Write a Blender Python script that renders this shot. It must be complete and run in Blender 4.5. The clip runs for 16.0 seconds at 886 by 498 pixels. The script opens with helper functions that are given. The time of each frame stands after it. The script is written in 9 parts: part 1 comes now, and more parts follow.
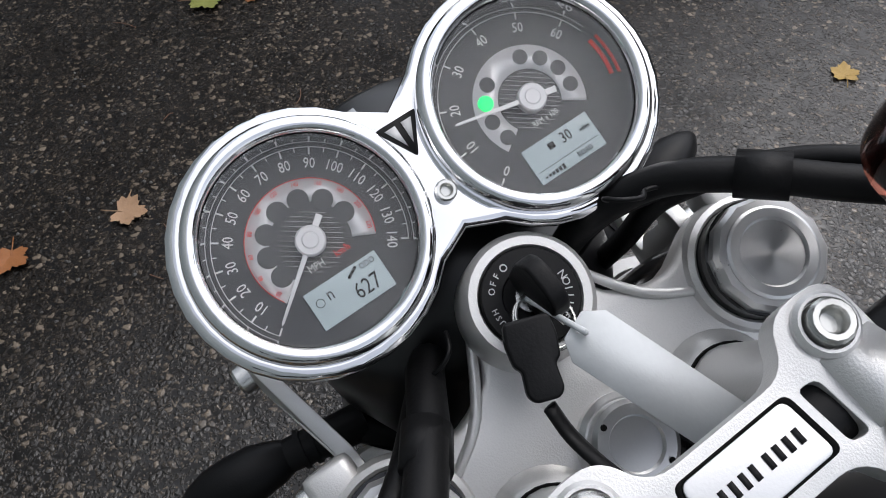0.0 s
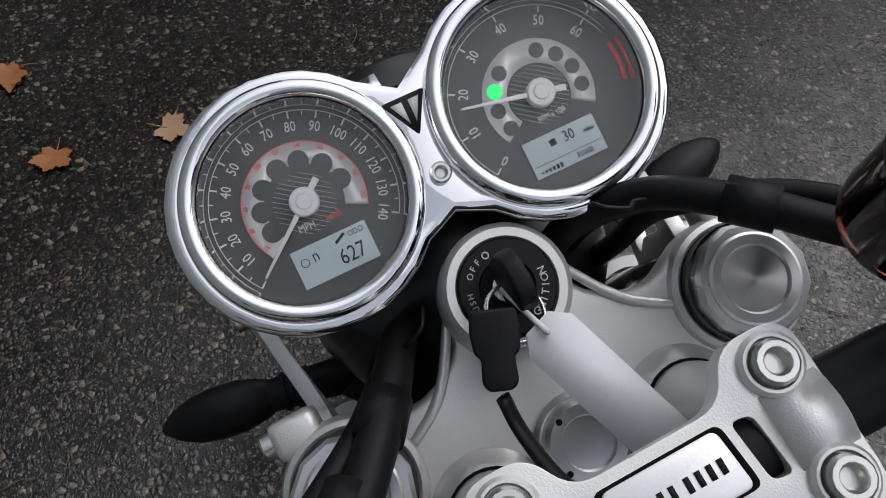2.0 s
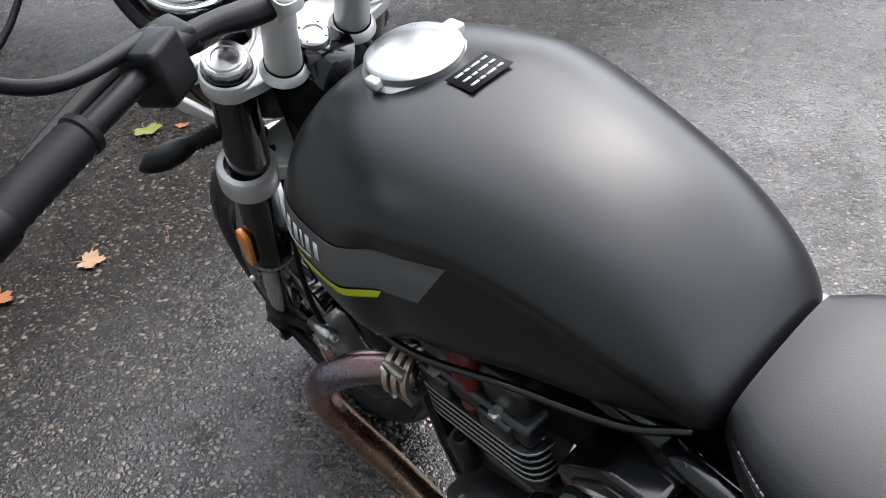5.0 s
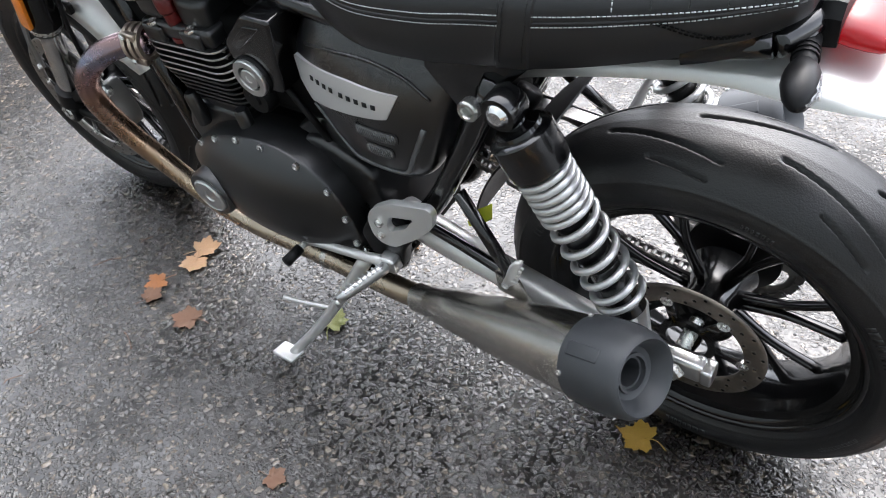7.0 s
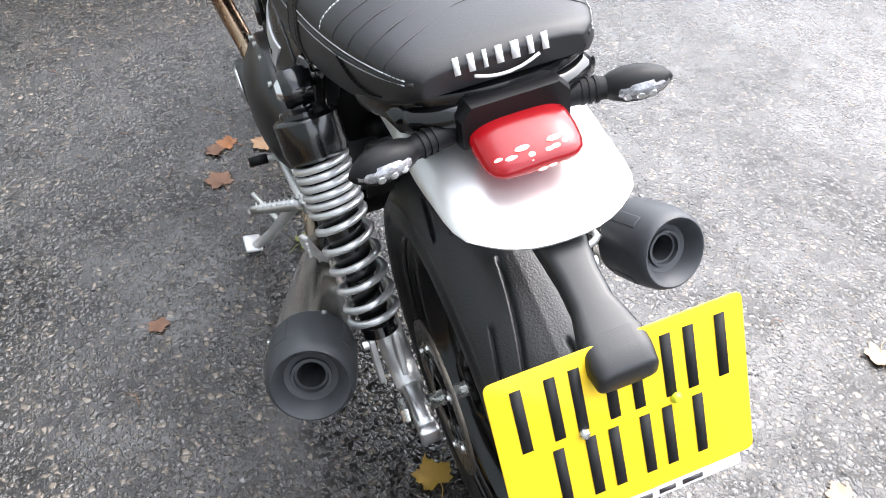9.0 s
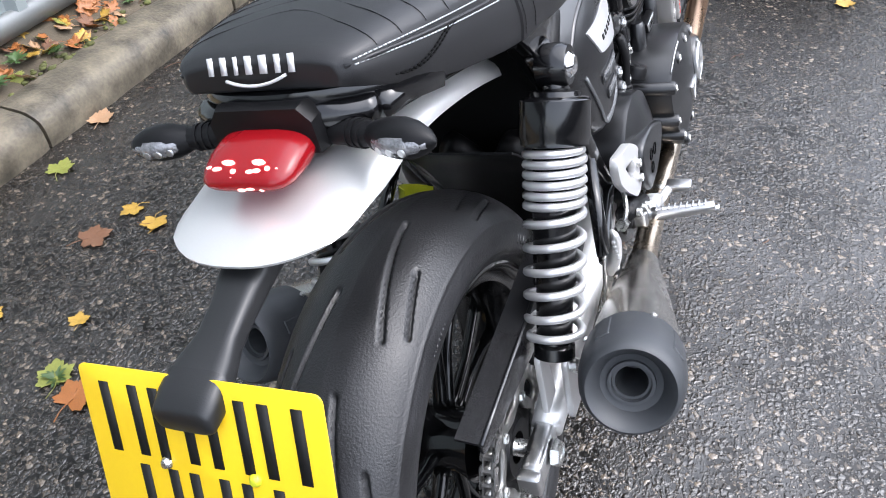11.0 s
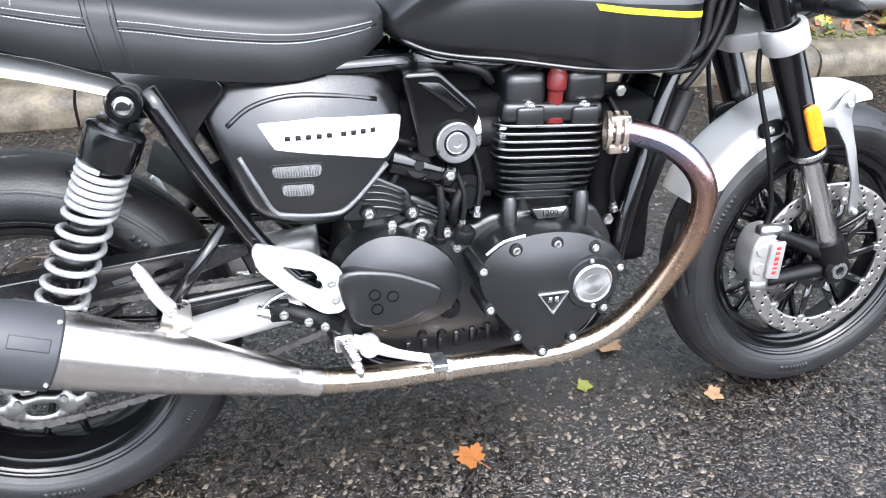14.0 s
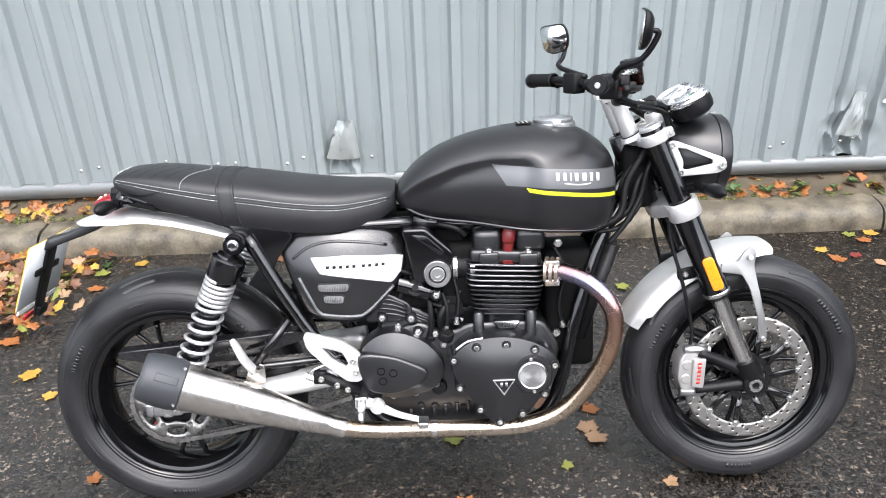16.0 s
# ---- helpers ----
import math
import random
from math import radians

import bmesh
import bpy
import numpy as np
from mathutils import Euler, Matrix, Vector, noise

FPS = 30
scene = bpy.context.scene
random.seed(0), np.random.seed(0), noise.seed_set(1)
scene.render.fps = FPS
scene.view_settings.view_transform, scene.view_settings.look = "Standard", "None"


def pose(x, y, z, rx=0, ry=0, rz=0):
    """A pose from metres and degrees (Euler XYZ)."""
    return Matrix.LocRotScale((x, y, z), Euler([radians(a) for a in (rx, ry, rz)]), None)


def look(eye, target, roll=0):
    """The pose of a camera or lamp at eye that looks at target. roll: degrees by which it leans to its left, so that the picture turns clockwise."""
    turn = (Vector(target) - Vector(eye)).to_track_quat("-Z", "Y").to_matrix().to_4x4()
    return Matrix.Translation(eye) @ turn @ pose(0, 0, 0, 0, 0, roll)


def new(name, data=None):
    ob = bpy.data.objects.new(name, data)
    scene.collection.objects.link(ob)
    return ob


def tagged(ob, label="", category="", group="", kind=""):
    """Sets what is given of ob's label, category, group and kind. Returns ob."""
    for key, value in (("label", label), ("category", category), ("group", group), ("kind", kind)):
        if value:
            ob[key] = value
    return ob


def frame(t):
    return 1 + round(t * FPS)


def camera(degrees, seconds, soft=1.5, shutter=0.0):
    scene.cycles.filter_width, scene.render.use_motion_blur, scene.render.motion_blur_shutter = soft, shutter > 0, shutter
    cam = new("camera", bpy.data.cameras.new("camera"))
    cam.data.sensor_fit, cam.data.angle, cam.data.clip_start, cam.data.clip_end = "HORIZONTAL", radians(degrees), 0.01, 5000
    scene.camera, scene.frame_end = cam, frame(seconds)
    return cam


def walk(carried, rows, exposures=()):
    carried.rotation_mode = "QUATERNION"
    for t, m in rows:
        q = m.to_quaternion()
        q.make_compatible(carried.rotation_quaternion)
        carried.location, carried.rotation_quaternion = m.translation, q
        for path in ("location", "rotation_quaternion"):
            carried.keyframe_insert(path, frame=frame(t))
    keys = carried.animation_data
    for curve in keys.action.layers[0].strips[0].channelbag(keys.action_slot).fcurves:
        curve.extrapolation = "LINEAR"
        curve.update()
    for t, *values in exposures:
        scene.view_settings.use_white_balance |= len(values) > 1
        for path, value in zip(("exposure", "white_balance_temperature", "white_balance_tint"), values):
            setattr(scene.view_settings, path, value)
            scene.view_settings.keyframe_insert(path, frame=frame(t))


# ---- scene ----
cam = camera(57.8, 16.0, 1.0)
PATH = [
    (0, (1.052, 0.384, 1.187), (2.073, -0.382, -0.353), 2.5),
    (0.5, (1.053, 0.363, 1.185), (2.039, -0.347, -0.404), 7.3),
    (1, (1.049, 0.365, 1.195), (2.019, -0.329, -0.41), 8.8),
    (1.5, (1.051, 0.369, 1.199), (2.017, -0.302, -0.418), 9.0),
    (2, (1.044, 0.365, 1.202), (2.033, -0.277, -0.414), 7.9),
    (2.5, (1.011, 0.348, 1.21), (2.107, -0.238, -0.357), 3.7),
    (3, (0.942, 0.374, 1.229), (2.184, -0.251, -0.207), -1.6),
    (3.2, (0.905, 0.403, 1.241), (2.196, -0.27, -0.129), -3.6),
    (5.3, (0.292, 0.756, 1.17), (1.45, -0.424, 0.045), -1.5),
    (5.5, (0.225, 0.804, 1.148), (1.314, -0.45, 0.034), -1.8),
    (6, (0.06, 0.884, 1.122), (1.084, -0.425, 0.008), -2.1),
    (6.5, (-0.131, 0.961, 1.1), (0.894, -0.337, -0.023), -2.2),
    (7, (-0.216, 1.005, 1.062), (0.742, -0.273, -0.143), -2.6),
    (7.5, (-0.344, 0.994, 1.049), (0.58, -0.243, -0.223), -2.1),
    (8, (-0.523, 0.9, 1.107), (0.582, -0.196, -0.15), 2.7),
    (8.5, (-0.614, 0.74, 1.144), (0.675, -0.104, -0.131), 4.7),
    (8.7, (-0.616, 0.645, 1.134), (0.703, -0.146, -0.145), 7.2),
    (10.8, (-0.588, -0.057, 1.154), (0.845, 0.335, -0.185), 1.0),
    (11, (-0.565, -0.124, 1.154), (0.837, 0.391, -0.177), 0.3),
    (11.5, (-0.514, -0.357, 1.186), (0.745, 0.459, -0.136), -1.2),
    (12, (-0.375, -0.513, 1.188), (0.772, 0.467, -0.124), -0.7),
    (12.5, (-0.201, -0.647, 1.21), (0.812, 0.482, -0.093), -0.1),
    (13, (-0.038, -0.838, 1.218), (0.728, 0.464, -0.093), -0.3),
    (13.5, (0.13, -0.955, 1.226), (0.684, 0.462, -0.072), -0.3),
    (14, (0.337, -0.978, 1.247), (0.802, 0.531, 0.02), 4.0),
    (14.5, (0.533, -1.039, 1.339), (0.734, 0.61, 0.225), 4.0),
    (15, (0.625, -1.196, 1.422), (0.663, 0.498, 0.359), -1.4),
    (15.5, (0.615, -1.408, 1.5), (0.655, 0.35, 0.547), -2.7),
    (16, (0.647, -1.563, 1.578), (0.67, 0.187, 0.609), -2.1),
]
walk(cam, [(t, look(eye, target, roll)) for t, eye, target, roll in PATH],
     [(0, 0.68, 6350, 11), (0.5, 0.4, 6350, 11), (2.5, 0.18, 6350, 11), (3.2, 0.05, 6350, 11), (5.5, 2.4, 6350, 11), (6.4, 2.65, 6350, 11), (7.5, 2.7, 6400, 11), (8.7, 2.75, 6400, 11), (11, 2.15, 6080, 12), (11.5, 1.33, 6030, 13), (12.0, 1.55, 5930, 12), (13, 2.15, 6040, 12), (14, 2.6, 6080, 12), (14.5, 2.42, 6090, 12), (15.0, 2.15, 6250, 12), (15.5, 1.75, 6400, 12), (16, 2.2, 6400, 12)])

# ---- world and light: an overcast autumn day, with open sky over the road and a tall wall on the other side ----
world = bpy.data.worlds.new("overcast_sky")
scene.world = world
world.use_nodes = True
wn = world.node_tree
wn.nodes.clear()
sky = wn.nodes.new("ShaderNodeTexSky")
sky.sky_type = "NISHITA"
sky.sun_disc = False
sky.sun_elevation, sky.sun_rotation = radians(62), radians(166)
sky.air_density, sky.dust_density, sky.ozone_density = 1.0, 3.0, 1.0
grey = wn.nodes.new("ShaderNodeHueSaturation")
grey.inputs["Saturation"].default_value = 0.34
back = wn.nodes.new("ShaderNodeBackground")
back.inputs["Strength"].default_value = 0.15
wout = wn.nodes.new("ShaderNodeOutputWorld")
wn.links.new(sky.outputs[0], grey.inputs["Color"])
wn.links.new(grey.outputs[0], back.inputs[0])
wn.links.new(back.outputs[0], wout.inputs[0])
sun = new("sun", bpy.data.lights.new("sun", "SUN"))
sun.data.energy, sun.data.angle, sun.data.color = 0.6, radians(100), (1.0, 0.985, 0.97)
sun.matrix_world = look((0, 0, 8), (-1.03, 4.13, 0))

# ---- helpers ----
V = Vector
LEAN = Matrix.Rotation(radians(-14.45), 4, "X")
SLOPE = -0.065


def ground_z(y):
    return SLOPE * y


def part(name, bm, material, parent, label="", sharp=35):
    for f in bm.faces:
        f.smooth = True
    lim = radians(sharp)
    for e in bm.edges:
        e.smooth = e.calc_face_angle(0) < lim
    me = bpy.data.meshes.new(name)
    bm.to_mesh(me)
    bm.free()
    for m in material if isinstance(material, (list, tuple)) else [material]:
        me.materials.append(m)
    ob = new(name, me)
    ob.parent = parent
    if label:
        ob["label"] = label
    return ob


def empty(name, m, label, category, group="", kind=""):
    ob = new(name)
    ob.empty_display_size = 0.1
    ob.matrix_world = m
    return tagged(ob, label, category, group, kind)


def place(name, me, parent, m, label=""):
    ob = new(name, me)
    ob.parent = parent
    ob.matrix_basis = m
    if label:
        ob["label"] = label
    return ob


def mesh_of(bm, name, material, sharp=35):
    for f in bm.faces:
        f.smooth = True
    for e in bm.edges:
        e.smooth = e.calc_face_angle(0) < radians(sharp)
    me = bpy.data.meshes.new(name)
    bm.to_mesh(me)
    bm.free()
    me.materials.append(material)
    return me


def axis_m(o, d, up="Y"):
    """A frame at o whose z runs along d."""
    return Matrix.Translation(V(o)) @ V(d).to_track_quat("Z", up).to_matrix().to_4x4()


def turned_piece(name, prof, m, material, parent, label="", n=40, sharp=25):
    """A turned piece with its own axis, so that its finish runs round it."""
    bm = bmesh.new()
    lathe(bm, prof, None, n)
    return place(name, mesh_of(bm, name, material, sharp), parent, m, label)


def frame_m(o, x, z):
    """A frame at o with its z along z and its x as near to x as can be."""
    z = V(z).normalized()
    y = z.cross(V(x)).normalized()
    x = y.cross(z)
    return Matrix(((x.x, y.x, z.x, o[0]), (x.y, y.y, z.y, o[1]), (x.z, y.z, z.z, o[2]), (0, 0, 0, 1)))


def catmull(pts, res=6, closed=False):
    pts = [V(p) for p in pts]
    n, out = len(pts), []
    for i in range(n if closed else n - 1):
        if closed:
            a, b, c, d = pts[i - 1], pts[i], pts[(i + 1) % n], pts[(i + 2) % n]
        else:
            b, c = pts[i], pts[i + 1]
            a = pts[i - 1] if i else b * 2 - c
            d = pts[i + 2] if i + 2 < n else c * 2 - b
        for k in range(res):
            t = k / res
            out.append(0.5 * (2 * b + (c - a) * t + (2 * a - 5 * b + 4 * c - d) * t * t + (3 * b - a - 3 * c + d) * t ** 3))
    if not closed:
        out.append(pts[-1])
    return out


def tube(bm, pts, r, n=12, res=6, caps=True, flat=1.0, up=None):
    """Sweep a round (or flattened) section along a smooth curve. r: a number or one radius a point."""
    ctrl = len(pts)
    line = catmull(pts, res) if res > 1 else [V(p) for p in pts]
    m = len(line)
    rs = [r] * m if isinstance(r, (int, float)) else list(np.interp(np.linspace(0, ctrl - 1, m), range(ctrl), r))
    t0 = (line[1] - line[0]).normalized()
    nrm = V(up) if up else t0.orthogonal()
    rings = []
    for i, p in enumerate(line):
        t = (line[min(i + 1, m - 1)] - line[max(i - 1, 0)]).normalized()
        nrm = (nrm - t * nrm.dot(t)).normalized()
        bn = t.cross(nrm)
        rings.append([bm.verts.new(p + nrm * (math.cos(2 * math.pi * k / n) * rs[i]) + bn * (math.sin(2 * math.pi * k / n) * rs[i] * flat)) for k in range(n)])
    for a, b in zip(rings, rings[1:]):
        for k in range(n):
            bm.faces.new((a[k], a[(k + 1) % n], b[(k + 1) % n], b[k]))
    if caps:
        bm.faces.new(rings[0][::-1])
        bm.faces.new(rings[-1])
    return bm


def lathe(bm, prof, m=None, n=32, closed=False):
    """Turn a profile of (radius, height) about the z axis of the frame m."""
    m = m or Matrix()
    rings = []
    for r, h in prof:
        if r < 1e-6:
            rings.append([bm.verts.new(m @ V((0, 0, h)))])
        else:
            rings.append([bm.verts.new(m @ V((r * math.cos(2 * math.pi * k / n), r * math.sin(2 * math.pi * k / n), h))) for k in range(n)])
    pairs = list(zip(rings, rings[1:]))
    if closed:
        pairs.append((rings[-1], rings[0]))
    for a, b in pairs:
        if len(a) == 1 and len(b) == 1:
            continue
        for k in range(n):
            j = (k + 1) % n
            if len(a) == 1:
                bm.faces.new((a[0], b[j], b[k]))
            elif len(b) == 1:
                bm.faces.new((a[k], a[j], b[0]))
            else:
                bm.faces.new((a[k], a[j], b[j], b[k]))
    bmesh.ops.recalc_face_normals(bm, faces=bm.faces)
    return bm


def fillet(pts, r, n=4):
    """Round the corners of a closed outline."""
    out, m = [], len(pts)
    for i in range(m):
        p, a, b = V(pts[i]), V(pts[i - 1]), V(pts[(i + 1) % m])
        ra = min(r, (a - p).length * 0.48, (b - p).length * 0.48)
        s, e = p + (a - p).normalized() * ra, p + (b - p).normalized() * ra
        for k in range(n + 1):
            t = k / n
            out.append(s * (1 - t) ** 2 + p * 2 * t * (1 - t) + e * t * t)
    return out


def prism(bm, outline, h0, h1, m=None, bevel=0.0, holes=(), seg=2):
    """A plate: an outline in the frame's x and y, from height h0 to h1, with bevelled rims and through holes."""
    m = m or Matrix()
    loc = bmesh.new()
    edges = []
    for loop in (outline, *holes):
        vs = [loc.verts.new((p[0], p[1], h0)) for p in loop]
        edges += [loc.edges.new((vs[i], vs[(i + 1) % len(vs)])) for i in range(len(vs))]
    if holes:
        res = bmesh.ops.triangle_fill(loc, use_beauty=True, use_dissolve=False, edges=edges)
        faces = [g for g in res["geom"] if isinstance(g, bmesh.types.BMFace)]
    else:
        faces = [loc.faces.new(vs)]
    rim0 = list(edges)
    ext = bmesh.ops.extrude_face_region(loc, geom=faces)
    top = [g for g in ext["geom"] if isinstance(g, bmesh.types.BMVert)]
    bmesh.ops.translate(loc, verts=top, vec=(0, 0, h1 - h0))
    bmesh.ops.recalc_face_normals(loc, faces=loc.faces)
    if bevel:
        sel = [e for e in loc.edges if len(e.link_faces) == 2 and e.calc_face_angle(0) > radians(50) and abs(e.verts[0].co.z - e.verts[1].co.z) < 1e-7]
        bmesh.ops.bevel(loc, geom=sel, offset=bevel, segments=seg, affect="EDGES", profile=0.6, clamp_overlap=True)
    join(bm, loc, m)
    return bm


def join(bm, loc, m=None):
    m = m or Matrix()
    mp = {v: bm.verts.new(m @ v.co) for v in loc.verts}
    flip = m.determinant() < 0
    for f in loc.faces:
        vs = [mp[v] for v in f.verts]
        try:
            nf = bm.faces.new(vs[::-1] if flip else vs)
            nf.material_index = f.material_index
        except ValueError:
            pass
    loc.free()


def block(bm, size, m=None, bevel=0.004, seg=2):
    loc = bmesh.new()
    bmesh.ops.create_cube(loc, size=1)
    bmesh.ops.scale(loc, vec=size, verts=loc.verts)
    if bevel:
        bmesh.ops.bevel(loc, geom=list(loc.edges), offset=bevel, segments=seg, affect="EDGES", profile=0.6)
    join(bm, loc, m)
    return bm


def loft(bm, rings, closed=True, cap=True):
    vs = [[bm.verts.new(p) for p in r] for r in rings]
    n = len(vs[0])
    for a, b in zip(vs, vs[1:]):
        for k in range(n if closed else n - 1):
            j = (k + 1) % n
            bm.faces.new((a[k], a[j], b[j], b[k]))
    if cap:
        bm.faces.new(vs[0][::-1])
        bm.faces.new(vs[-1])
    bmesh.ops.recalc_face_normals(bm, faces=bm.faces)
    return bm


def thicken(bm, t):
    """Give an open sheet a thickness."""
    bmesh.ops.recalc_face_normals(bm, faces=bm.faces)
    bmesh.ops.solidify(bm, geom=list(bm.faces), thickness=t)
    bmesh.ops.recalc_face_normals(bm, faces=bm.faces)
    return bm


def ring_plate(bm, r0, r1, h, cells, rows, hole, m):
    """A drilled brake disc: a flat ring with rows of through holes."""
    loc = bmesh.new()
    cache = {}

    def vert(r, a, z):
        key = (round(r, 5), round(a % (2 * math.pi), 5), z)
        if key not in cache:
            cache[key] = loc.verts.new((r * math.cos(a), r * math.sin(a), z))
        return cache[key]
    dr, da = (r1 - r0) / rows, 2 * math.pi / cells
    for i in range(rows):
        for k in range(cells):
            if (k + i) % 3 == 0 and i in (0, 1, 2):
                drilled = True
            else:
                drilled = False
            a0, a1, ra, rb = k * da, (k + 1) * da, r0 + i * dr, r0 + (i + 1) * dr
            am, rm = (a0 + a1) / 2, (ra + rb) / 2
            rim = [(ra, a0), (ra, am), (ra, a1), (rm, a1), (rb, a1), (rb, am), (rb, a0), (rm, a0)]
            for z, s in ((h / 2, 1), (-h / 2, -1)):
                o = [vert(r, a, z) for r, a in rim]
                if not drilled:
                    loc.faces.new(o if s > 0 else o[::-1])
                    continue
                c = V((rm * math.cos(am), rm * math.sin(am), z))
                q = []
                for r, a in rim:
                    dirn = (V((r * math.cos(a), r * math.sin(a), z)) - c).normalized()
                    q.append(loc.verts.new(c + dirn * hole))
                for j in range(8):
                    f = (o[j], o[(j + 1) % 8], q[(j + 1) % 8], q[j])
                    loc.faces.new(f if s > 0 else f[::-1])
                if s > 0:
                    upper = q
                else:
                    # hole walls take the second, dark material, which paints their shade
                    for j in range(8):
                        loc.faces.new((upper[j], upper[(j + 1) % 8], q[(j + 1) % 8], q[j])).material_index = 1
    for rr, rev in ((r0, False), (r1, True)):
        for k in range(cells):
            for a0, a1 in ((k * da, (k + 0.5) * da), ((k + 0.5) * da, (k + 1) * da)):
                f = (vert(rr, a0, h / 2), vert(rr, a1, h / 2), vert(rr, a1, -h / 2), vert(rr, a0, -h / 2))
                loc.faces.new(f if rev else f[::-1])
    bmesh.ops.recalc_face_normals(loc, faces=loc.faces)
    join(bm, loc, m)
    return bm


def text_bm(bm, s, size, m, depth=0.0002, squeeze=1.0):
    c = bpy.data.curves.new("letters", "FONT")
    c.body, c.size, c.align_x, c.align_y, c.extrude = s, size, "CENTER", "CENTER", depth
    c.resolution_u = 2
    ob = bpy.data.objects.new("letters", c)
    me = bpy.data.meshes.new_from_object(ob)
    loc = bmesh.new()
    loc.from_mesh(me)
    join(bm, loc, m @ Matrix.Diagonal((squeeze, 1, 1, 1)))
    bpy.data.objects.remove(ob)
    bpy.data.meshes.remove(me)
    bpy.data.curves.remove(c)
    return bm


def bars(bm, widths, height, gap, m, depth=0.0004):
    """Plain bars in place of lettering: one bar a letter."""
    total = sum(widths) + gap * (len(widths) - 1)
    x = -total / 2
    for w in widths:
        block(bm, (w, height, depth), m @ Matrix.Translation((x + w / 2, 0, depth / 2)), 0)
        x += w + gap
    return bm


def smoothstep(x):
    x = min(1.0, max(0.0, x))
    return x * x * (3 - 2 * x)




# ---- materials ----
def mk(name, base, rough=0.5, metal=0.0, var=0.12, scale=9.0, fine=260.0, bump=0.04, rvar=0.08, coat=0.0, spec=0.5, stretch=None):
    """Base colour and roughness that drift at two scales, with fine relief; sizes in metres of the thing's own frame."""
    m = bpy.data.materials.new(name)
    m.use_nodes = True
    nt = m.node_tree
    b = nt.nodes["Principled BSDF"]
    b.inputs["Metallic"].default_value, b.inputs["Roughness"].default_value = metal, rough
    b.inputs["Specular IOR Level"].default_value = spec
    b.inputs["Coat Weight"].default_value, b.inputs["Coat Roughness"].default_value = coat, 0.08
    tc = nt.nodes.new("ShaderNodeTexCoord")
    src = tc.outputs["Object"]
    if stretch:
        mp = nt.nodes.new("ShaderNodeMapping")
        mp.inputs["Scale"].default_value = stretch
        nt.links.new(src, mp.inputs[0])
        src = mp.outputs[0]
    big, small = nt.nodes.new("ShaderNodeTexNoise"), nt.nodes.new("ShaderNodeTexNoise")
    big.inputs["Scale"].default_value, big.inputs["Detail"].default_value = scale, 5
    small.inputs["Scale"].default_value, small.inputs["Detail"].default_value = fine, 2
    nt.links.new(src, big.inputs["Vector"])
    nt.links.new(src, small.inputs["Vector"])
    mixv = nt.nodes.new("ShaderNodeMath")
    mixv.operation = "MULTIPLY_ADD"
    nt.links.new(small.outputs["Fac"], mixv.inputs[0])
    mixv.inputs[1].default_value = 0.35
    nt.links.new(big.outputs["Fac"], mixv.inputs[2])
    ramp = nt.nodes.new("ShaderNodeValToRGB")
    ramp.color_ramp.elements[0].position, ramp.color_ramp.elements[1].position = 0.35, 1.0
    ramp.color_ramp.elements[0].color = (*[c * (1 - var) for c in base], 1)
    ramp.color_ramp.elements[1].color = (*[min(1, c * (1 + var)) for c in base], 1)
    nt.links.new(mixv.outputs[0], ramp.inputs[0])
    nt.links.new(ramp.outputs[0], b.inputs["Base Color"])
    if rvar:
        rr = nt.nodes.new("ShaderNodeMapRange")
        rr.inputs["From Min"].default_value, rr.inputs["From Max"].default_value = 0.35, 1.0
        rr.inputs["To Min"].default_value, rr.inputs["To Max"].default_value = max(0.0, rough - rvar), min(1, rough + rvar)
        nt.links.new(mixv.outputs[0], rr.inputs[0])
        nt.links.new(rr.outputs[0], b.inputs["Roughness"])
    if bump:
        bp = nt.nodes.new("ShaderNodeBump")
        bp.inputs["Strength"].default_value, bp.inputs["Distance"].default_value = bump, 0.002
        nt.links.new(small.outputs["Fac"], bp.inputs["Height"])
        nt.links.new(bp.outputs[0], b.inputs["Normal"])
    return m


def glow(name, colour, strength, base=(0.8, 0.8, 0.8)):
    m = mk(name, base, 0.2, bump=0, rvar=0)
    b = m.node_tree.nodes["Principled BSDF"]
    b.inputs["Emission Color"].default_value, b.inputs["Emission Strength"].default_value = (*colour, 1), strength
    return m


def glass(name, colour=(1, 1, 1), rough=0.02, ior=1.45):
    m = bpy.data.materials.new(name)
    m.use_nodes = True
    b = m.node_tree.nodes["Principled BSDF"]
    b.inputs["Base Color"].default_value = (*colour, 1)
    b.inputs["Transmission Weight"].default_value, b.inputs["Roughness"].default_value, b.inputs["IOR"].default_value = 1, rough, ior
    return m


TANK = mk("satin_black_paint", (0.007, 0.007, 0.0078), 0.33, 0, 0.1, 5, 900, 0.015, 0.03, spec=0.55)
PANEL = mk("satin_black_side_panel", (0.006, 0.006, 0.0068), 0.28, 0, 0.1, 6, 900, 0.02, 0.03, spec=0.85)
TANKGREY = mk("satin_grey_decal", (0.1, 0.103, 0.106), 0.36, 0.3, 0.06, 6, 900, 0.01, 0.03)
VINYL = mk("seat_vinyl", (0.008, 0.008, 0.009), 0.42, 0, 0.15, 7, 900, 0.12, 0.06, spec=0.5)
STITCH = mk("grey_stitching", (0.42, 0.43, 0.44), 0.7, 0, 0.2, 60, 600, 0.1, 0)
CHROME = mk("chrome", (0.86, 0.86, 0.87), 0.05, 1, 0.03, 5, 400, 0.004, 0.03)
ALU = mk("cast_aluminium_silver", (0.66, 0.655, 0.645), 0.36, 0.6, 0.08, 12, 1300, 0.12, 0.06)
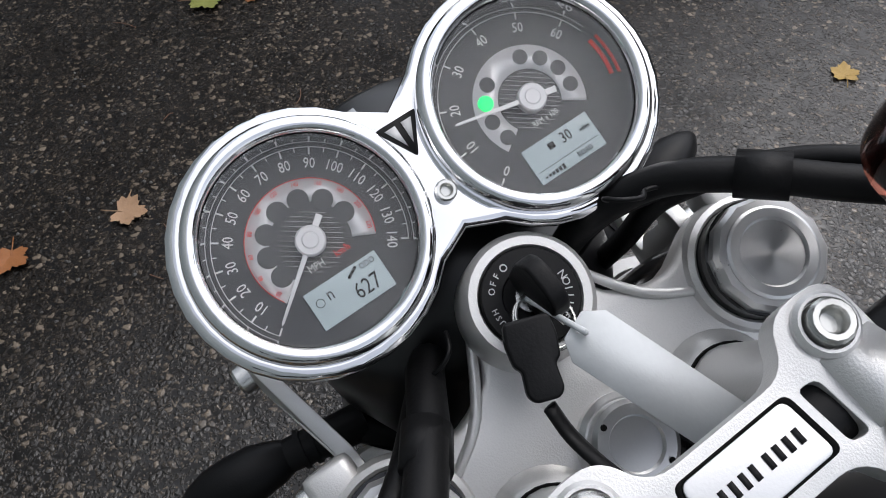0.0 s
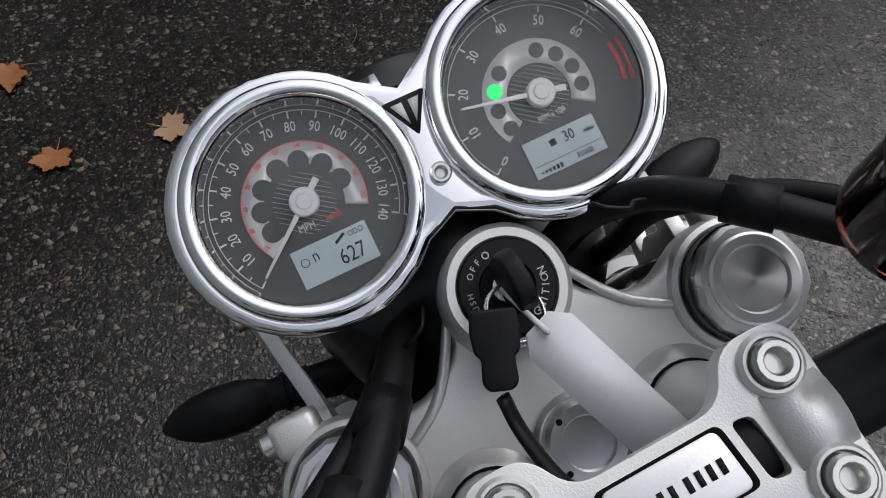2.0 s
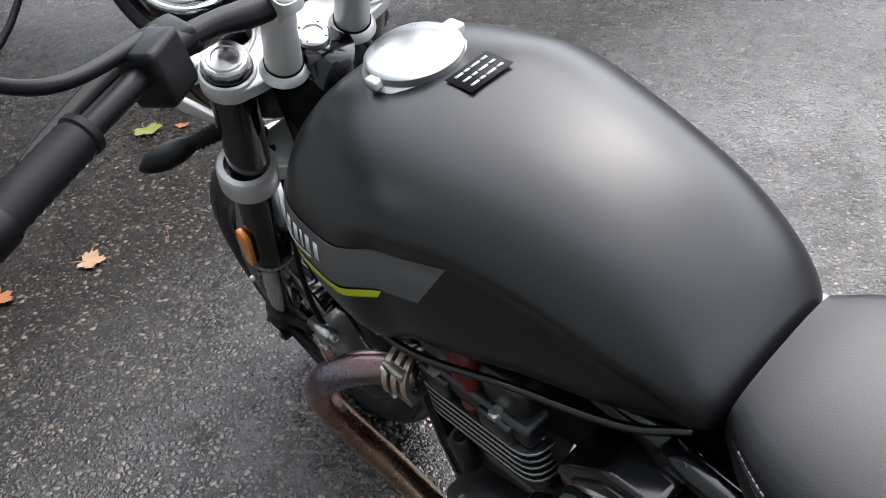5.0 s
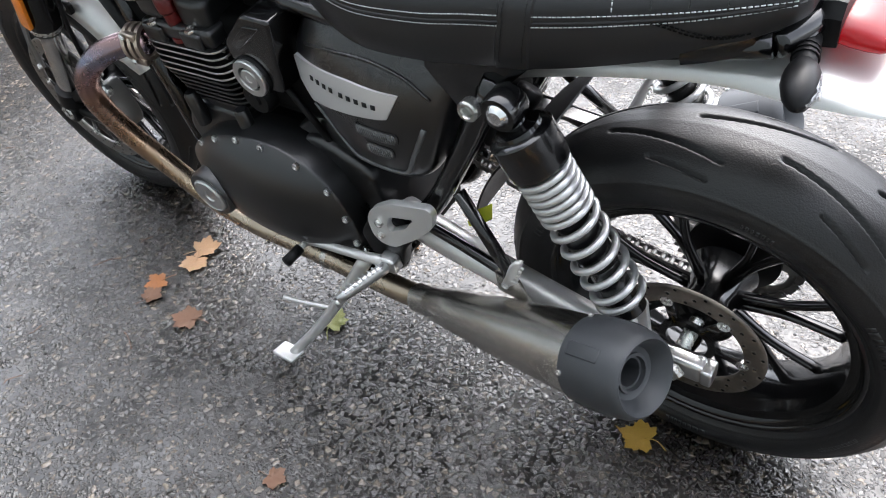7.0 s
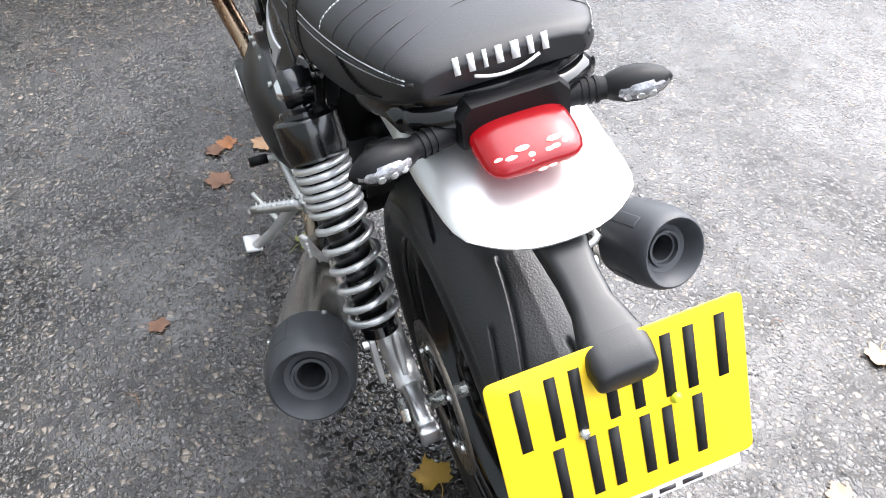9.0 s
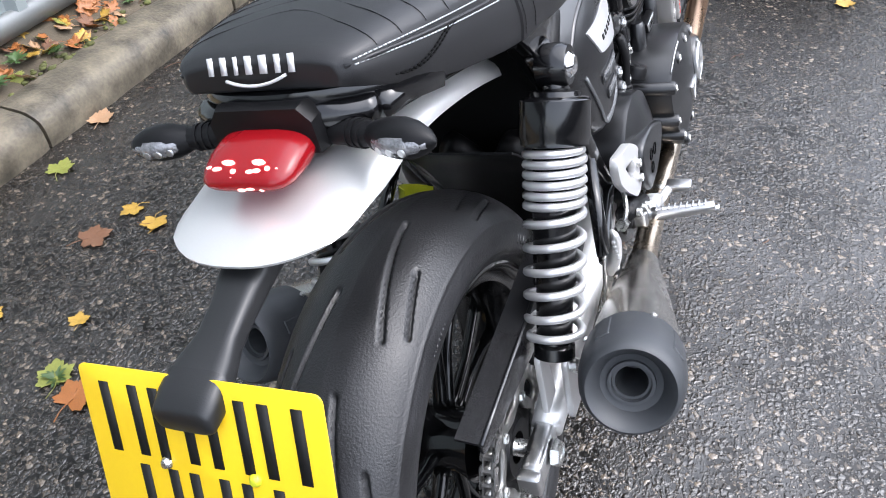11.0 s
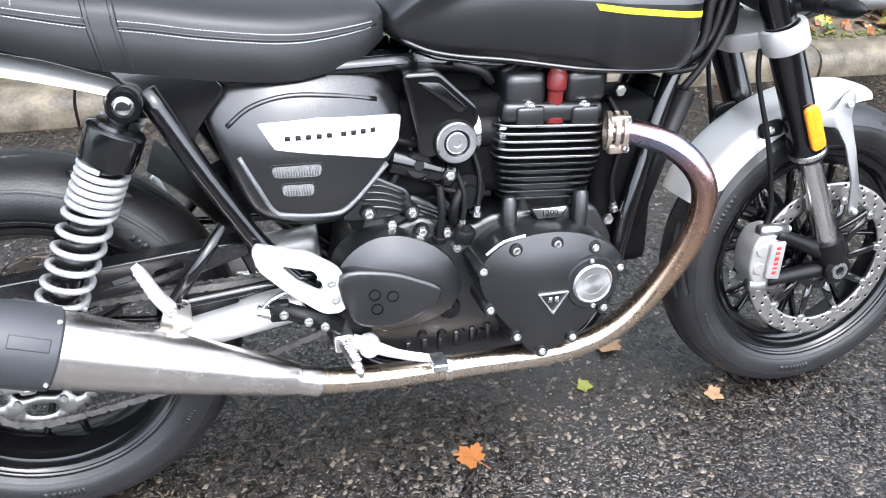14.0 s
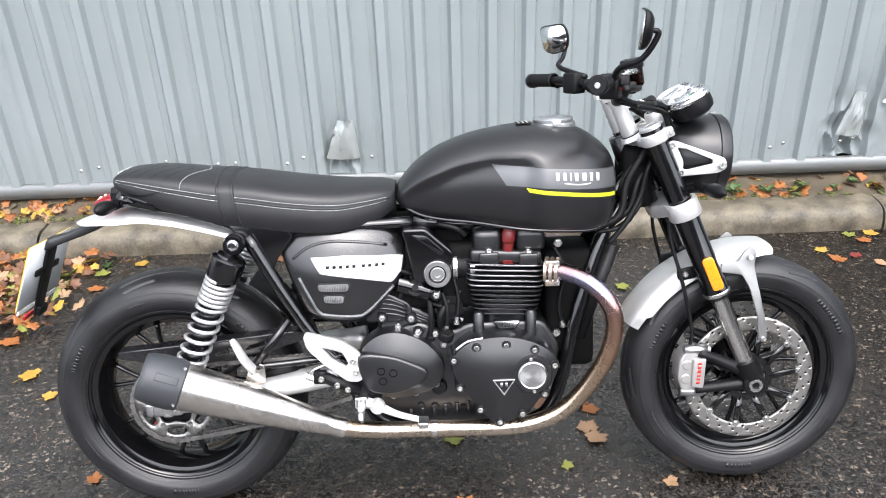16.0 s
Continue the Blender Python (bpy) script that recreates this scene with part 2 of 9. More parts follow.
BRUSHED = mk("turned_aluminium", (0.62, 0.62, 0.62), 0.3, 1, 0.06, 20, 900, 0.03, 0.05)
SILVERPAINT = mk("brushed_silver_mudguard", (0.6, 0.6, 0.59), 0.32, 0.6, 0.05, 8, 600, 0.02, 0.05)
STEEL = mk("brushed_stainless", (0.56, 0.535, 0.5), 0.27, 1, 0.03, 6, 700, 0.004, 0.015)
RUBBER = mk("black_rubber", (0.005, 0.005, 0.0055), 0.5, 0, 0.2, 30, 500, 0.08, 0.08, spec=0.2)
TYRE = mk("tyre_rubber", (0.0095, 0.0095, 0.0105), 0.42, 0, 0.5, 14, 420, 0.3, 0.14, spec=0.5)
PLASTIC = mk("black_plastic", (0.0045, 0.0045, 0.005), 0.42, 0, 0.15, 20, 800, 0.06, 0.06, spec=0.2)
GLOSS = mk("gloss_black_paint", (0.003, 0.003, 0.0035), 0.16, 0, 0.1, 12, 500, 0.01, 0.05, coat=0.3)
ENGINE = mk("black_engine_paint", (0.006, 0.0062, 0.007), 0.31, 0, 0.15, 10, 1100, 0.05, 0.06, spec=0.75)
CAPBLACK = mk("matt_black_end_cap", (0.035, 0.038, 0.042), 0.5, 0.1, 0.12, 20, 700, 0.06, 0.06)
# near black for dark parts, and for the shade in holes, grooves and gaps
DARK = mk("near_black_parts_and_shade", (0.003, 0.003, 0.003), 0.7, 0, 0.2, 20, 300, 0.05, 0.1, spec=0.1)
BOLT = mk("zinc_bolt", (0.62, 0.62, 0.6), 0.28, 1, 0.1, 200, 900, 0.03, 0.08)
SPRING = mk("silver_spring_paint", (0.6, 0.6, 0.6), 0.32, 0.7, 0.06, 30, 700, 0.02, 0.05)
DISC = mk("machined_disc", (0.3, 0.29, 0.275), 0.42, 0.9, 0.1, 40, 500, 0.05, 0.1)
CHAIN = mk("oiled_chain", (0.25, 0.243, 0.235), 0.38, 0.9, 0.3, 80, 600, 0.1, 0.12)
COPPER = mk("bronzed_clamp", (0.5, 0.42, 0.35), 0.35, 0.9, 0.2, 60, 500, 0.08, 0.1)
PLATE = mk("yellow_reflective_sheet", (0.78, 0.52, 0.012), 0.32, 0, 0.05, 8, 300, 0.01, 0.05)
BLACKINK = mk("black_ink", (0.012, 0.012, 0.012), 0.6, 0, 0.1, 30, 300, 0, 0.05, spec=0.2)
WHITEINK = mk("white_print", (0.55, 0.55, 0.55), 0.5, 0, 0.05, 30, 300, 0, 0.05)
REDINK = mk("red_print", (0.62, 0.03, 0.02), 0.45, 0, 0.08, 30, 300, 0, 0.05)
LIME = mk("lime_yellow_stripe", (0.46, 0.5, 0.02), 0.36, 0, 0.05, 20, 300, 0.01, 0.03)
AMBER = mk("amber_reflector", (0.85, 0.24, 0.01), 0.18, 0, 0.15, 150, 500, 0.2, 0.05, coat=0.6)
REDCAP = mk("dark_red_rubber", (0.11, 0.008, 0.008), 0.35, 0, 0.15, 50, 500, 0.05, 0.06)
REDLENS = mk("red_lens", (0.28, 0.004, 0.008), 0.12, 0, 0.1, 60, 300, 0.03, 0.03, coat=0.8)
LITLENS = glow("lit_red_lens", (1.0, 0.01, 0.025), 0.03, (0.14, 0.003, 0.005))
REDLED = glow("lit_tail_lamp", (1.0, 0.26, 0.22), 1.3, (0.6, 0.02, 0.02))
PAPER = mk("white_card_tag", (0.62, 0.64, 0.65), 0.6, 0, 0.06, 40, 400, 0.05, 0.06)
DIAL = mk("dial_grey", (0.035, 0.036, 0.038), 0.45, 0.1, 0.08, 60, 900, 0.01, 0.05)
DIALSILVER = mk("dial_silver_ring", (0.5, 0.5, 0.51), 0.4, 0.3, 0.05, 60, 900, 0.01, 0.05)
DIALHOLE = mk("dial_lamp_window", (0.035, 0.036, 0.038), 0.5, 0, 0.1, 60, 900, 0, 0.05)
LCD = glow("lit_display", (0.62, 0.78, 0.84), 0.05, (0.27, 0.32, 0.33))
GREENLED = glow("green_neutral_lamp", (0.0, 0.8, 0.13), 0.85, (0.0, 0.3, 0.07))
GLASS = glass("instrument_glass", (1, 1, 1), 0.01, 1.32)
LENS = glass("clear_lens", (0.95, 0.95, 0.95), 0.08, 1.45)
BOTTLE = glass("smoked_reservoir", (0.14, 0.05, 0.035), 0.06, 1.4)
FLUID = mk("red_brown_brake_fluid", (0.16, 0.02, 0.012), 0.15, 0, 0.2, 40, 300, 0, 0.05)
MIRRORGLASS = mk("mirror_glass", (0.8, 0.82, 0.82), 0.01, 1, 0.01, 5, 300, 0, 0)


def header_metal():
    """Stainless header, heat-tinted from blue and violet at the port to straw further down."""
    m = mk("heat_tinted_header", (0.6, 0.52, 0.45), 0.27, 1, 0.12, 12, 300, 0.03, 0.06)
    nt = m.node_tree
    b = nt.nodes["Principled BSDF"]
    tc, sep = nt.nodes.new("ShaderNodeTexCoord"), nt.nodes.new("ShaderNodeSeparateXYZ")
    nt.links.new(tc.outputs["Object"], sep.inputs[0])
    # distance along the bend, told from height and reach
    add = nt.nodes.new("ShaderNodeMath")
    add.operation = "MULTIPLY_ADD"
    nt.links.new(sep.outputs["Z"], add.inputs[0])
    add.inputs[1].default_value = -1.0
    add.inputs[2].default_value = 0.66
    tint = nt.nodes.new("ShaderNodeValToRGB")
    r = tint.color_ramp
    r.elements[0].position, r.elements[0].color = 0.035, (0.3, 0.2, 0.2, 1)
    r.elements[1].position, r.elements[1].color = 0.44, (0.46, 0.4, 0.33, 1)
    for pos, col in ((0.06, (0.27, 0.28, 0.38, 1)), (0.09, (0.37, 0.24, 0.25, 1)), (0.14, (0.41, 0.25, 0.19, 1)), (0.25, (0.46, 0.31, 0.21, 1)), (0.36, (0.47, 0.375, 0.275, 1))):
        e = r.elements.new(pos)
        e.color = col
    nt.links.new(add.outputs[0], tint.inputs[0])
    nt.links.new(tint.outputs[0], b.inputs["Base Color"])
    return m


HEADER = header_metal()


def turned_metal(name, base, rough):
    """Lathe-turned face: fine rings about the piece's own axis draw the light out into spokes."""
    m = mk(name, base, rough, 1, 0.05, 30, 900, 0.0, 0.04)
    nt = m.node_tree
    b = nt.nodes["Principled BSDF"]
    b.inputs["Anisotropic"].default_value = 0.85
    tg = nt.nodes.new("ShaderNodeTangent")
    tg.direction_type, tg.axis = "RADIAL", "Z"
    nt.links.new(tg.outputs[0], b.inputs["Tangent"])
    return m


LATHED = turned_metal("lathe_turned_aluminium", (0.6, 0.6, 0.6), 0.3)


def asphalt():
    """Worn wet asphalt: rounded stones of two sizes set in black binder, with a film of water in patches."""
    m = bpy.data.materials.new("wet_asphalt")
    m.use_nodes = True
    nt = m.node_tree
    L, N = nt.links.new, nt.nodes.new
    b = nt.nodes["Principled BSDF"]
    src = N("ShaderNodeTexCoord").outputs["Object"]

    def noise_tex(scale, detail, rough=0.5):
        n = N("ShaderNodeTexNoise")
        n.inputs["Scale"].default_value, n.inputs["Detail"].default_value, n.inputs["Roughness"].default_value = scale, detail, rough
        L(src, n.inputs["Vector"])
        return n.outputs["Fac"]

    def maths(op, x, y, z=None):
        n = N("ShaderNodeMath")
        n.operation = op
        for i, v in enumerate((x, y, z)):
            if v is None:
                continue
            if isinstance(v, (int, float)):
                n.inputs[i].default_value = v
            else:
                L(v, n.inputs[i])
        return n.outputs[0]

    def remap(v, a0, a1, b0, b1):
        n = N("ShaderNodeMapRange")
        for k, val in zip(("From Min", "From Max", "To Min", "To Max"), (a0, a1, b0, b1)):
            n.inputs[k].default_value = val
        L(v, n.inputs[0])
        return n.outputs[0]

    def mixed(kind, fac, x, y):
        n = N("ShaderNodeMix")
        n.data_type, n.blend_type = "RGBA", kind
        if isinstance(fac, (int, float)):
            n.inputs["Factor"].default_value = fac
        else:
            L(fac, n.inputs["Factor"])
        for k, v in (("A", x), ("B", y)):
            if isinstance(v, tuple):
                n.inputs[k].default_value = (*v, 1)
            else:
                L(v, n.inputs[k])
        return n.outputs["Result"]
    # wobble the stones' outlines
    warp = N("ShaderNodeTexNoise")
    warp.inputs["Scale"].default_value, warp.inputs["Detail"].default_value = 150, 2
    L(src, warp.inputs["Vector"])
    wob = N("ShaderNodeMix")
    wob.data_type = "VECTOR"
    wob.inputs["Factor"].default_value = 0.006
    L(src, wob.inputs["A"])
    L(warp.outputs["Color"], wob.inputs["B"])
    masks, greys, tops = [], [], []
    for scale in (88, 190):
        cell, rim = N("ShaderNodeTexVoronoi"), N("ShaderNodeTexVoronoi")
        rim.feature = "DISTANCE_TO_EDGE"
        for v in (cell, rim):
            v.inputs["Scale"].default_value = scale
            L(wob.outputs["Result"], v.inputs["Vector"])
        sep = N("ShaderNodeSeparateColor")
        L(cell.outputs["Color"], sep.inputs[0])
        there = remap(sep.outputs[1], 0.3, 0.42, 0.0, 1.0)
        masks.append(maths("MULTIPLY", remap(rim.outputs["Distance"], 0.03, 0.16, 0.0, 1.0), there))
        tops.append(remap(rim.outputs["Distance"], 0.0, 0.4, 0.0, 1.0))
        ramp = N("ShaderNodeValToRGB")
        e = ramp.color_ramp.elements
        e[0].position, e[0].color = 0.0, (0.008, 0.0076, 0.0072, 1)
        e[1].position, e[1].color = 1.0, (0.165, 0.15, 0.132, 1)
        k = e.new(0.78)
        k.color = (0.025, 0.0225, 0.02, 1)
        L(sep.outputs[0], ramp.inputs[0])
        greys.append(ramp.outputs[0])
    patch = noise_tex(1.6, 6, 0.6)
    mid = noise_tex(14, 4)
    grit = noise_tex(420, 3)
    fine = mixed("MIX", masks[1], (0.004, 0.004, 0.004), greys[1])
    col = mixed("MIX", masks[0], fine, greys[0])
    stain = N("ShaderNodeValToRGB")
    e = stain.color_ramp.elements
    e[0].position, e[0].color = 0.36, (0.62, 0.53, 0.43, 1)
    e[1].position, e[1].color = 0.66, (1.15, 1.03, 0.9, 1)
    L(patch, stain.inputs[0])
    L(mixed("MULTIPLY", 1.0, col, stain.outputs[0]), b.inputs["Base Color"])
    stone = maths("MAXIMUM", masks[0], maths("MULTIPLY", masks[1], 0.7))
    wet = remap(maths("MULTIPLY_ADD", mid, 0.5, patch), 0.62, 0.9, 0.0, 1.0)
    L(maths("SUBTRACT", remap(stone, 0.0, 1.0, 0.34, 0.2), maths("MULTIPLY", wet, 0.1)), b.inputs["Roughness"])
    # specular is turned down further along, to darken the road's reflections there
    along_road = N("ShaderNodeSeparateXYZ")
    L(src, along_road.inputs[0])
    dim_ahead = remap(maths("MULTIPLY_ADD", patch, 0.8, along_road.outputs["X"]), 1.8, 2.6, 1.0, 0.16)
    L(maths("MULTIPLY", remap(maths("MAXIMUM", stone, maths("MULTIPLY", wet, 0.8)), 0.0, 1.0, 0.2, 1.0), dim_ahead), b.inputs["Specular IOR Level"])
    height = maths("MULTIPLY_ADD", maths("MULTIPLY", masks[0], tops[0]), 1.0, maths("MULTIPLY_ADD", maths("MULTIPLY", masks[1], tops[1]), 0.55, maths("MULTIPLY", grit, 0.25)))
    bp = N("ShaderNodeBump")
    bp.inputs["Strength"].default_value, bp.inputs["Distance"].default_value = 0.6, 0.0028
    L(height, bp.inputs["Height"])
    L(bp.outputs[0], b.inputs["Normal"])
    return m


ASPHALT = asphalt()
CONCRETE = mk("mossy_kerb_concrete", (0.1, 0.085, 0.06), 0.6, 0, 0.9, 14, 90, 1.0, 0.15)
SOIL = mk("leaf_mould_soil", (0.07, 0.055, 0.035), 0.8, 0, 0.5, 12, 180, 1.0, 0.1)
WALLPAINT = mk("grey_green_wall_paint", (0.22, 0.25, 0.253), 0.4, 0, 0.07, 2.5, 160, 0.03, 0.08)
WALLTRIM = mk("galvanised_base_rail", (0.17, 0.18, 0.18), 0.42, 0.3, 0.15, 6, 160, 0.08, 0.1)
WEED = mk("weed_leaf", (0.035, 0.07, 0.015), 0.5, 0, 0.3, 40, 300, 0.1, 0.1)
SLIDER = mk("polished_fork_slider", (0.66, 0.65, 0.63), 0.16, 1, 0.04, 8, 300, 0.01, 0.03)
WHEELBLACK = mk("satin_black_wheel", (0.003, 0.003, 0.0034), 0.13, 0, 0.15, 12, 700, 0.02, 0.04, spec=0.5)
FORKCAP = mk("anodised_cap", (0.64, 0.64, 0.64), 0.3, 0.78, 0.05, 30, 900, 0.03, 0.05)
TURNED = mk("anodised_caliper", (0.42, 0.41, 0.395), 0.33, 0.6, 0.08, 30, 900, 0.05, 0.05)
# lighter than the wall paint, to stand in for sheen on bent sheet
PALEFLAP = mk("highlit_flap_metal", (0.4, 0.43, 0.425), 0.32, 0.5, 0.15, 20, 200, 0.1, 0.1)
MESHGREY = mk("grey_vent_mesh", (0.17, 0.17, 0.17), 0.5, 0.3, 0.1, 40, 700, 0.6, 0.05)
MOSS = mk("moss", (0.07, 0.075, 0.018), 0.85, 0, 0.4, 30, 300, 1.0, 0.05)
LEAFMATS = {
    "yellow": mk("yellow_leaf", (0.33, 0.2, 0.03), 0.5, 0, 0.35, 30, 300, 0.2, 0.1),
    "orange": mk("orange_brown_leaf", (0.24, 0.085, 0.02), 0.5, 0, 0.35, 30, 300, 0.2, 0.1),
    "brown": mk("brown_leaf", (0.13, 0.06, 0.03), 0.55, 0, 0.35, 30, 300, 0.2, 0.1),
    "pale": mk("pale_tan_leaf", (0.3, 0.18, 0.1), 0.5, 0, 0.3, 30, 300, 0.2, 0.1),
    "green": mk("green_yellow_leaf", (0.17, 0.18, 0.035), 0.5, 0, 0.4, 30, 300, 0.2, 0.1),
    "red": mk("red_leaf", (0.15, 0.022, 0.015), 0.5, 0, 0.3, 30, 300, 0.2, 0.1),
}
HEDGE = mk("dark_far_wall", (0.05, 0.048, 0.045), 0.8, 0, 0.4, 1.2, 40, 0.5, 0.1)
EVERGREEN = mk("dark_evergreen_foliage", (0.012, 0.02, 0.011), 0.8, 0, 0.6, 1.5, 9, 1.0, 0.1, spec=0.2)

# ---- the place: road, kerb, verge and wall ----
KERB = lambda x: 1.51 - 0.0177 * x


ground_prof = [(-900, 0.32), (-60, 0.32), (-8, 0.32), (-5, 0.325)] + [(y, ground_z(y)) for y in (-4, -2, -1, -0.5, 0, 0.5, 1.0, 1.4)] + [(1.75, ground_z(1.75)), (2.4, -0.11), (60, -0.11), (900, -0.11)]
bm = bmesh.new()
xs_g = [-900, -60, -8, -4, -2, -1, 0, 1, 2, 3, 4, 6, 10, 60, 900]
rows = [[bm.verts.new((x, y, z)) for y, z in ground_prof] for x in xs_g]
for a, b in zip(rows, rows[1:]):
    for k in range(len(ground_prof) - 1):
        bm.faces.new((a[k], b[k], b[k + 1], a[k + 1]))
bmesh.ops.recalc_face_normals(bm, faces=bm.faces)
ground = tagged(part("road", bm, ASPHALT, None), "wet dark asphalt road with worn stone chips", "road", kind="structure")


def kerb_stone(length, seed):
    """A weathered kerb with a rounded front edge and chipped face, its foot at y 0."""
    rnd = random.Random(seed)
    prof = [(0.0, -0.06), (0.0, 0.02), (0.002, 0.052), (0.012, 0.078), (0.03, 0.094), (0.055, 0.101), (0.1, 0.103), (0.145, 0.103), (0.158, 0.098), (0.16, 0.05), (0.16, -0.06)]
    n = 28
    bm = bmesh.new()
    rows = []
    for i in range(n + 1):
        x = length * i / n
        end = 0.004 if i in (0, n) else 0.0
        row = []
        for y, z in prof:
            p = noise.noise(V((x * 6 + seed * 7.1, y * 20, z * 20))) * 0.006 + noise.noise(V((x * 25, y * 60 + seed, z * 60))) * 0.003
            row.append(bm.verts.new((x, y + p * 0.7 + end * (1 if y < 0.08 else -1), z + p * (1 if z > 0 else 0) - end * (z > 0.05))))
        rows.append(row)
    m = len(prof)
    for a, b in zip(rows, rows[1:]):
        for k in range(m - 1):
            bm.faces.new((a[k], a[k + 1], b[k + 1], b[k]))
    bm.faces.new(rows[0][::-1])
    bm.faces.new(rows[-1])
    bmesh.ops.recalc_face_normals(bm, faces=bm.faces)
    return bm


kerb = empty("kerb", Matrix(), "weathered mossy concrete kerb along the gutter", "kerb", kind="structure")
stones = [mesh_of(kerb_stone(0.905, s), "kerb_stone", CONCRETE, 60) for s in range(4)]
for i in range(-6, 12):
    x = 0.77 + 0.915 * i
    place("kerb_stone", stones[i % 4], kerb, pose(x, KERB(x), ground_z(1.5), 0, random.uniform(-0.15, 0.15), -1.01))

# verge: a strip of soil and leaf mould between kerb and wall
bm = bmesh.new()
nx, ny = 220, 12
rows = []
for i in range(nx + 1):
    x = -5 + 16 * i / nx
    row = []
    for j in range(ny + 1):
        y = KERB(x) + 0.15 + 0.3 * j / ny
        bumpy = noise.noise(V((x * 5, y * 5, 0))) * 0.012 + noise.noise(V((x * 17, y * 17, 3))) * 0.01
        row.append(bm.verts.new((x, y, -0.005 + 0.055 * j / ny + bumpy * (0.3 if j == 0 else 1))))
    rows.append(row)
for a, b in zip(rows, rows[1:]):
    for k in range(ny):
        bm.faces.new((a[k], b[k], b[k + 1], a[k + 1]))
tagged(part("verge", bm, SOIL, None, sharp=180), "narrow soil verge with leaf mould below the wall", "verge", kind="structure")

# unseen plain wall, added across the road to darken reflections
bm = bmesh.new()
block(bm, (90, 0.3, 4.4), Matrix.Translation((1, -14, 2.4)), 0.02)
tagged(part("backdrop_south", bm, HEDGE, None), "unseen plain dark wall across the road, added to darken reflections", "wall", kind="structure")



def tree_screen(name, line, height, seed):
    """Dark foliage screen, added unseen to darken reflections: a billowing face, an uneven top."""
    bm = bmesh.new()
    pts = catmull([V((x, y, 0)) for x, y in line], 14)
    rows = []
    for i, q in enumerate(pts):
        top = height * (1 + 0.22 * noise.noise(V((i * 0.16, seed, 0))) + 0.07 * noise.noise(V((i * 0.7, seed, 4))))
        d = (pts[min(i + 1, len(pts) - 1)] - pts[max(i - 1, 0)]).normalized()
        out = V((-d.y, d.x, 0))
        rows.append([bm.verts.new(q + V((0, 0, -0.2 + (top + 0.2) * j / 22)) + out * (0.9 * noise.noise(V((i * 0.3, j * 0.35, seed))) + 0.5 * noise.noise(V((i * 0.9, j * 0.9, seed))) + 1.2 * (j / 22) ** 3)) for j in range(23)])
    for a, b in zip(rows, rows[1:]):
        for k in range(22):
            bm.faces.new((a[k], b[k], b[k + 1], a[k + 1]))
    thicken(bm, 0.3)
    return tagged(part(name, bm, EVERGREEN, None), "tall unseen evergreen screen, added to darken reflections", "trees", kind="structure")


tree_screen("backdrop_north", [(-16, 4.3), (-8, 4.0), (0, 3.9), (8, 3.8), (16, 3.6)], 7.0, 3)
tree_screen("backdrop_east", [(13.0, 4.2), (13.4, 2.0), (13.8, 0.0), (14.4, -2.2)], 6.5, 8)

# corrugated wall: rib profile swept along, with two trodden-in dents at its foot
WALLY = lambda x: 1.845 - 0.0177 * x
RIB, RIB0, RIBD = 0.1555, 0.33, 0.031


def rib(x):
    """Depth of the profile towards the road: flat pans with narrow folded ribs."""
    u = ((x - RIB0) / RIB) % 1.0
    if u < 0.07:
        return -RIBD * (u / 0.07)
    if u < 0.68:
        return -RIBD + (0.004 * math.exp(-((u - 0.5) / 0.02) ** 2))
    if u < 0.75:
        return -RIBD + RIBD * (u - 0.68) / 0.07
    return 0.0


def dent(x, z):
    d = 0.0
    for cx, cz, w, h, s in ((0.25, 0.2, 0.085, 0.15, 0.05), (2.52, 0.22, 0.1, 0.2, 0.06), (2.72, 0.4, 0.09, 0.08, 0.02)):
        q = ((x - cx) / w) ** 2 + ((z - cz) / h) ** 2
        if q < 4:
            fold = 0.35 + 1.5 * abs(noise.noise(V((x * 24, z * 11, cx))))
            d += s * math.exp(-q * 1.3) * fold
    return d


bm = bmesh.new()
xs = []
x = -6.0
while x < 12.0:
    near = -1.6 < x < 3.4
    u = ((x - RIB0) / RIB) % 1.0
    xs.append(x)
    x += RIB * (0.034 if near else 0.1)
zs = [0.11 + 0.012 * i for i in range(36)] + [0.6, 0.8, 1.2, 1.8, 2.6, 3.6]
rows = []
for x in xs:
    row = []
    for z in zs:
        y = WALLY(x) + dent(x, z) + (-rib(x) - RIBD)
        row.append(bm.verts.new((x, y, z)))
    rows.append(row)
for a, b in zip(rows, rows[1:]):
    for k in range(len(zs) - 1):
        bm.faces.new((a[k], b[k], b[k + 1], a[k + 1]))
bmesh.ops.recalc_face_normals(bm, faces=bm.faces)
wall = tagged(part("wall_north", bm, WALLPAINT, None, sharp=28), "grey-green corrugated metal wall with dented foot", "wall", kind="structure")
# its solid core behind the sheet
bm = bmesh.new()
block(bm, (18.1, 0.16, 3.62), Matrix.Translation((3, 2.05, 1.8)) , 0)
core = part("wall_core", bm, WALLTRIM, wall)
core.matrix_basis = Matrix.Rotation(radians(-1.01), 4, "Z")
bm = bmesh.new()
prism(bm, [(-0.03, 0.05), (0.006, 0.05), (0.006, 0.112), (-0.012, 0.118), (-0.03, 0.112)], -6.0, 12.0, Matrix(((0, 0, 1, 0), (1, 0, -0.0177, 1.845), (0, 1, 0, 0), (0, 0, 0, 1))), 0.002)
part("base_rail", bm, WALLTRIM, wall, "dull metal rail along the foot")
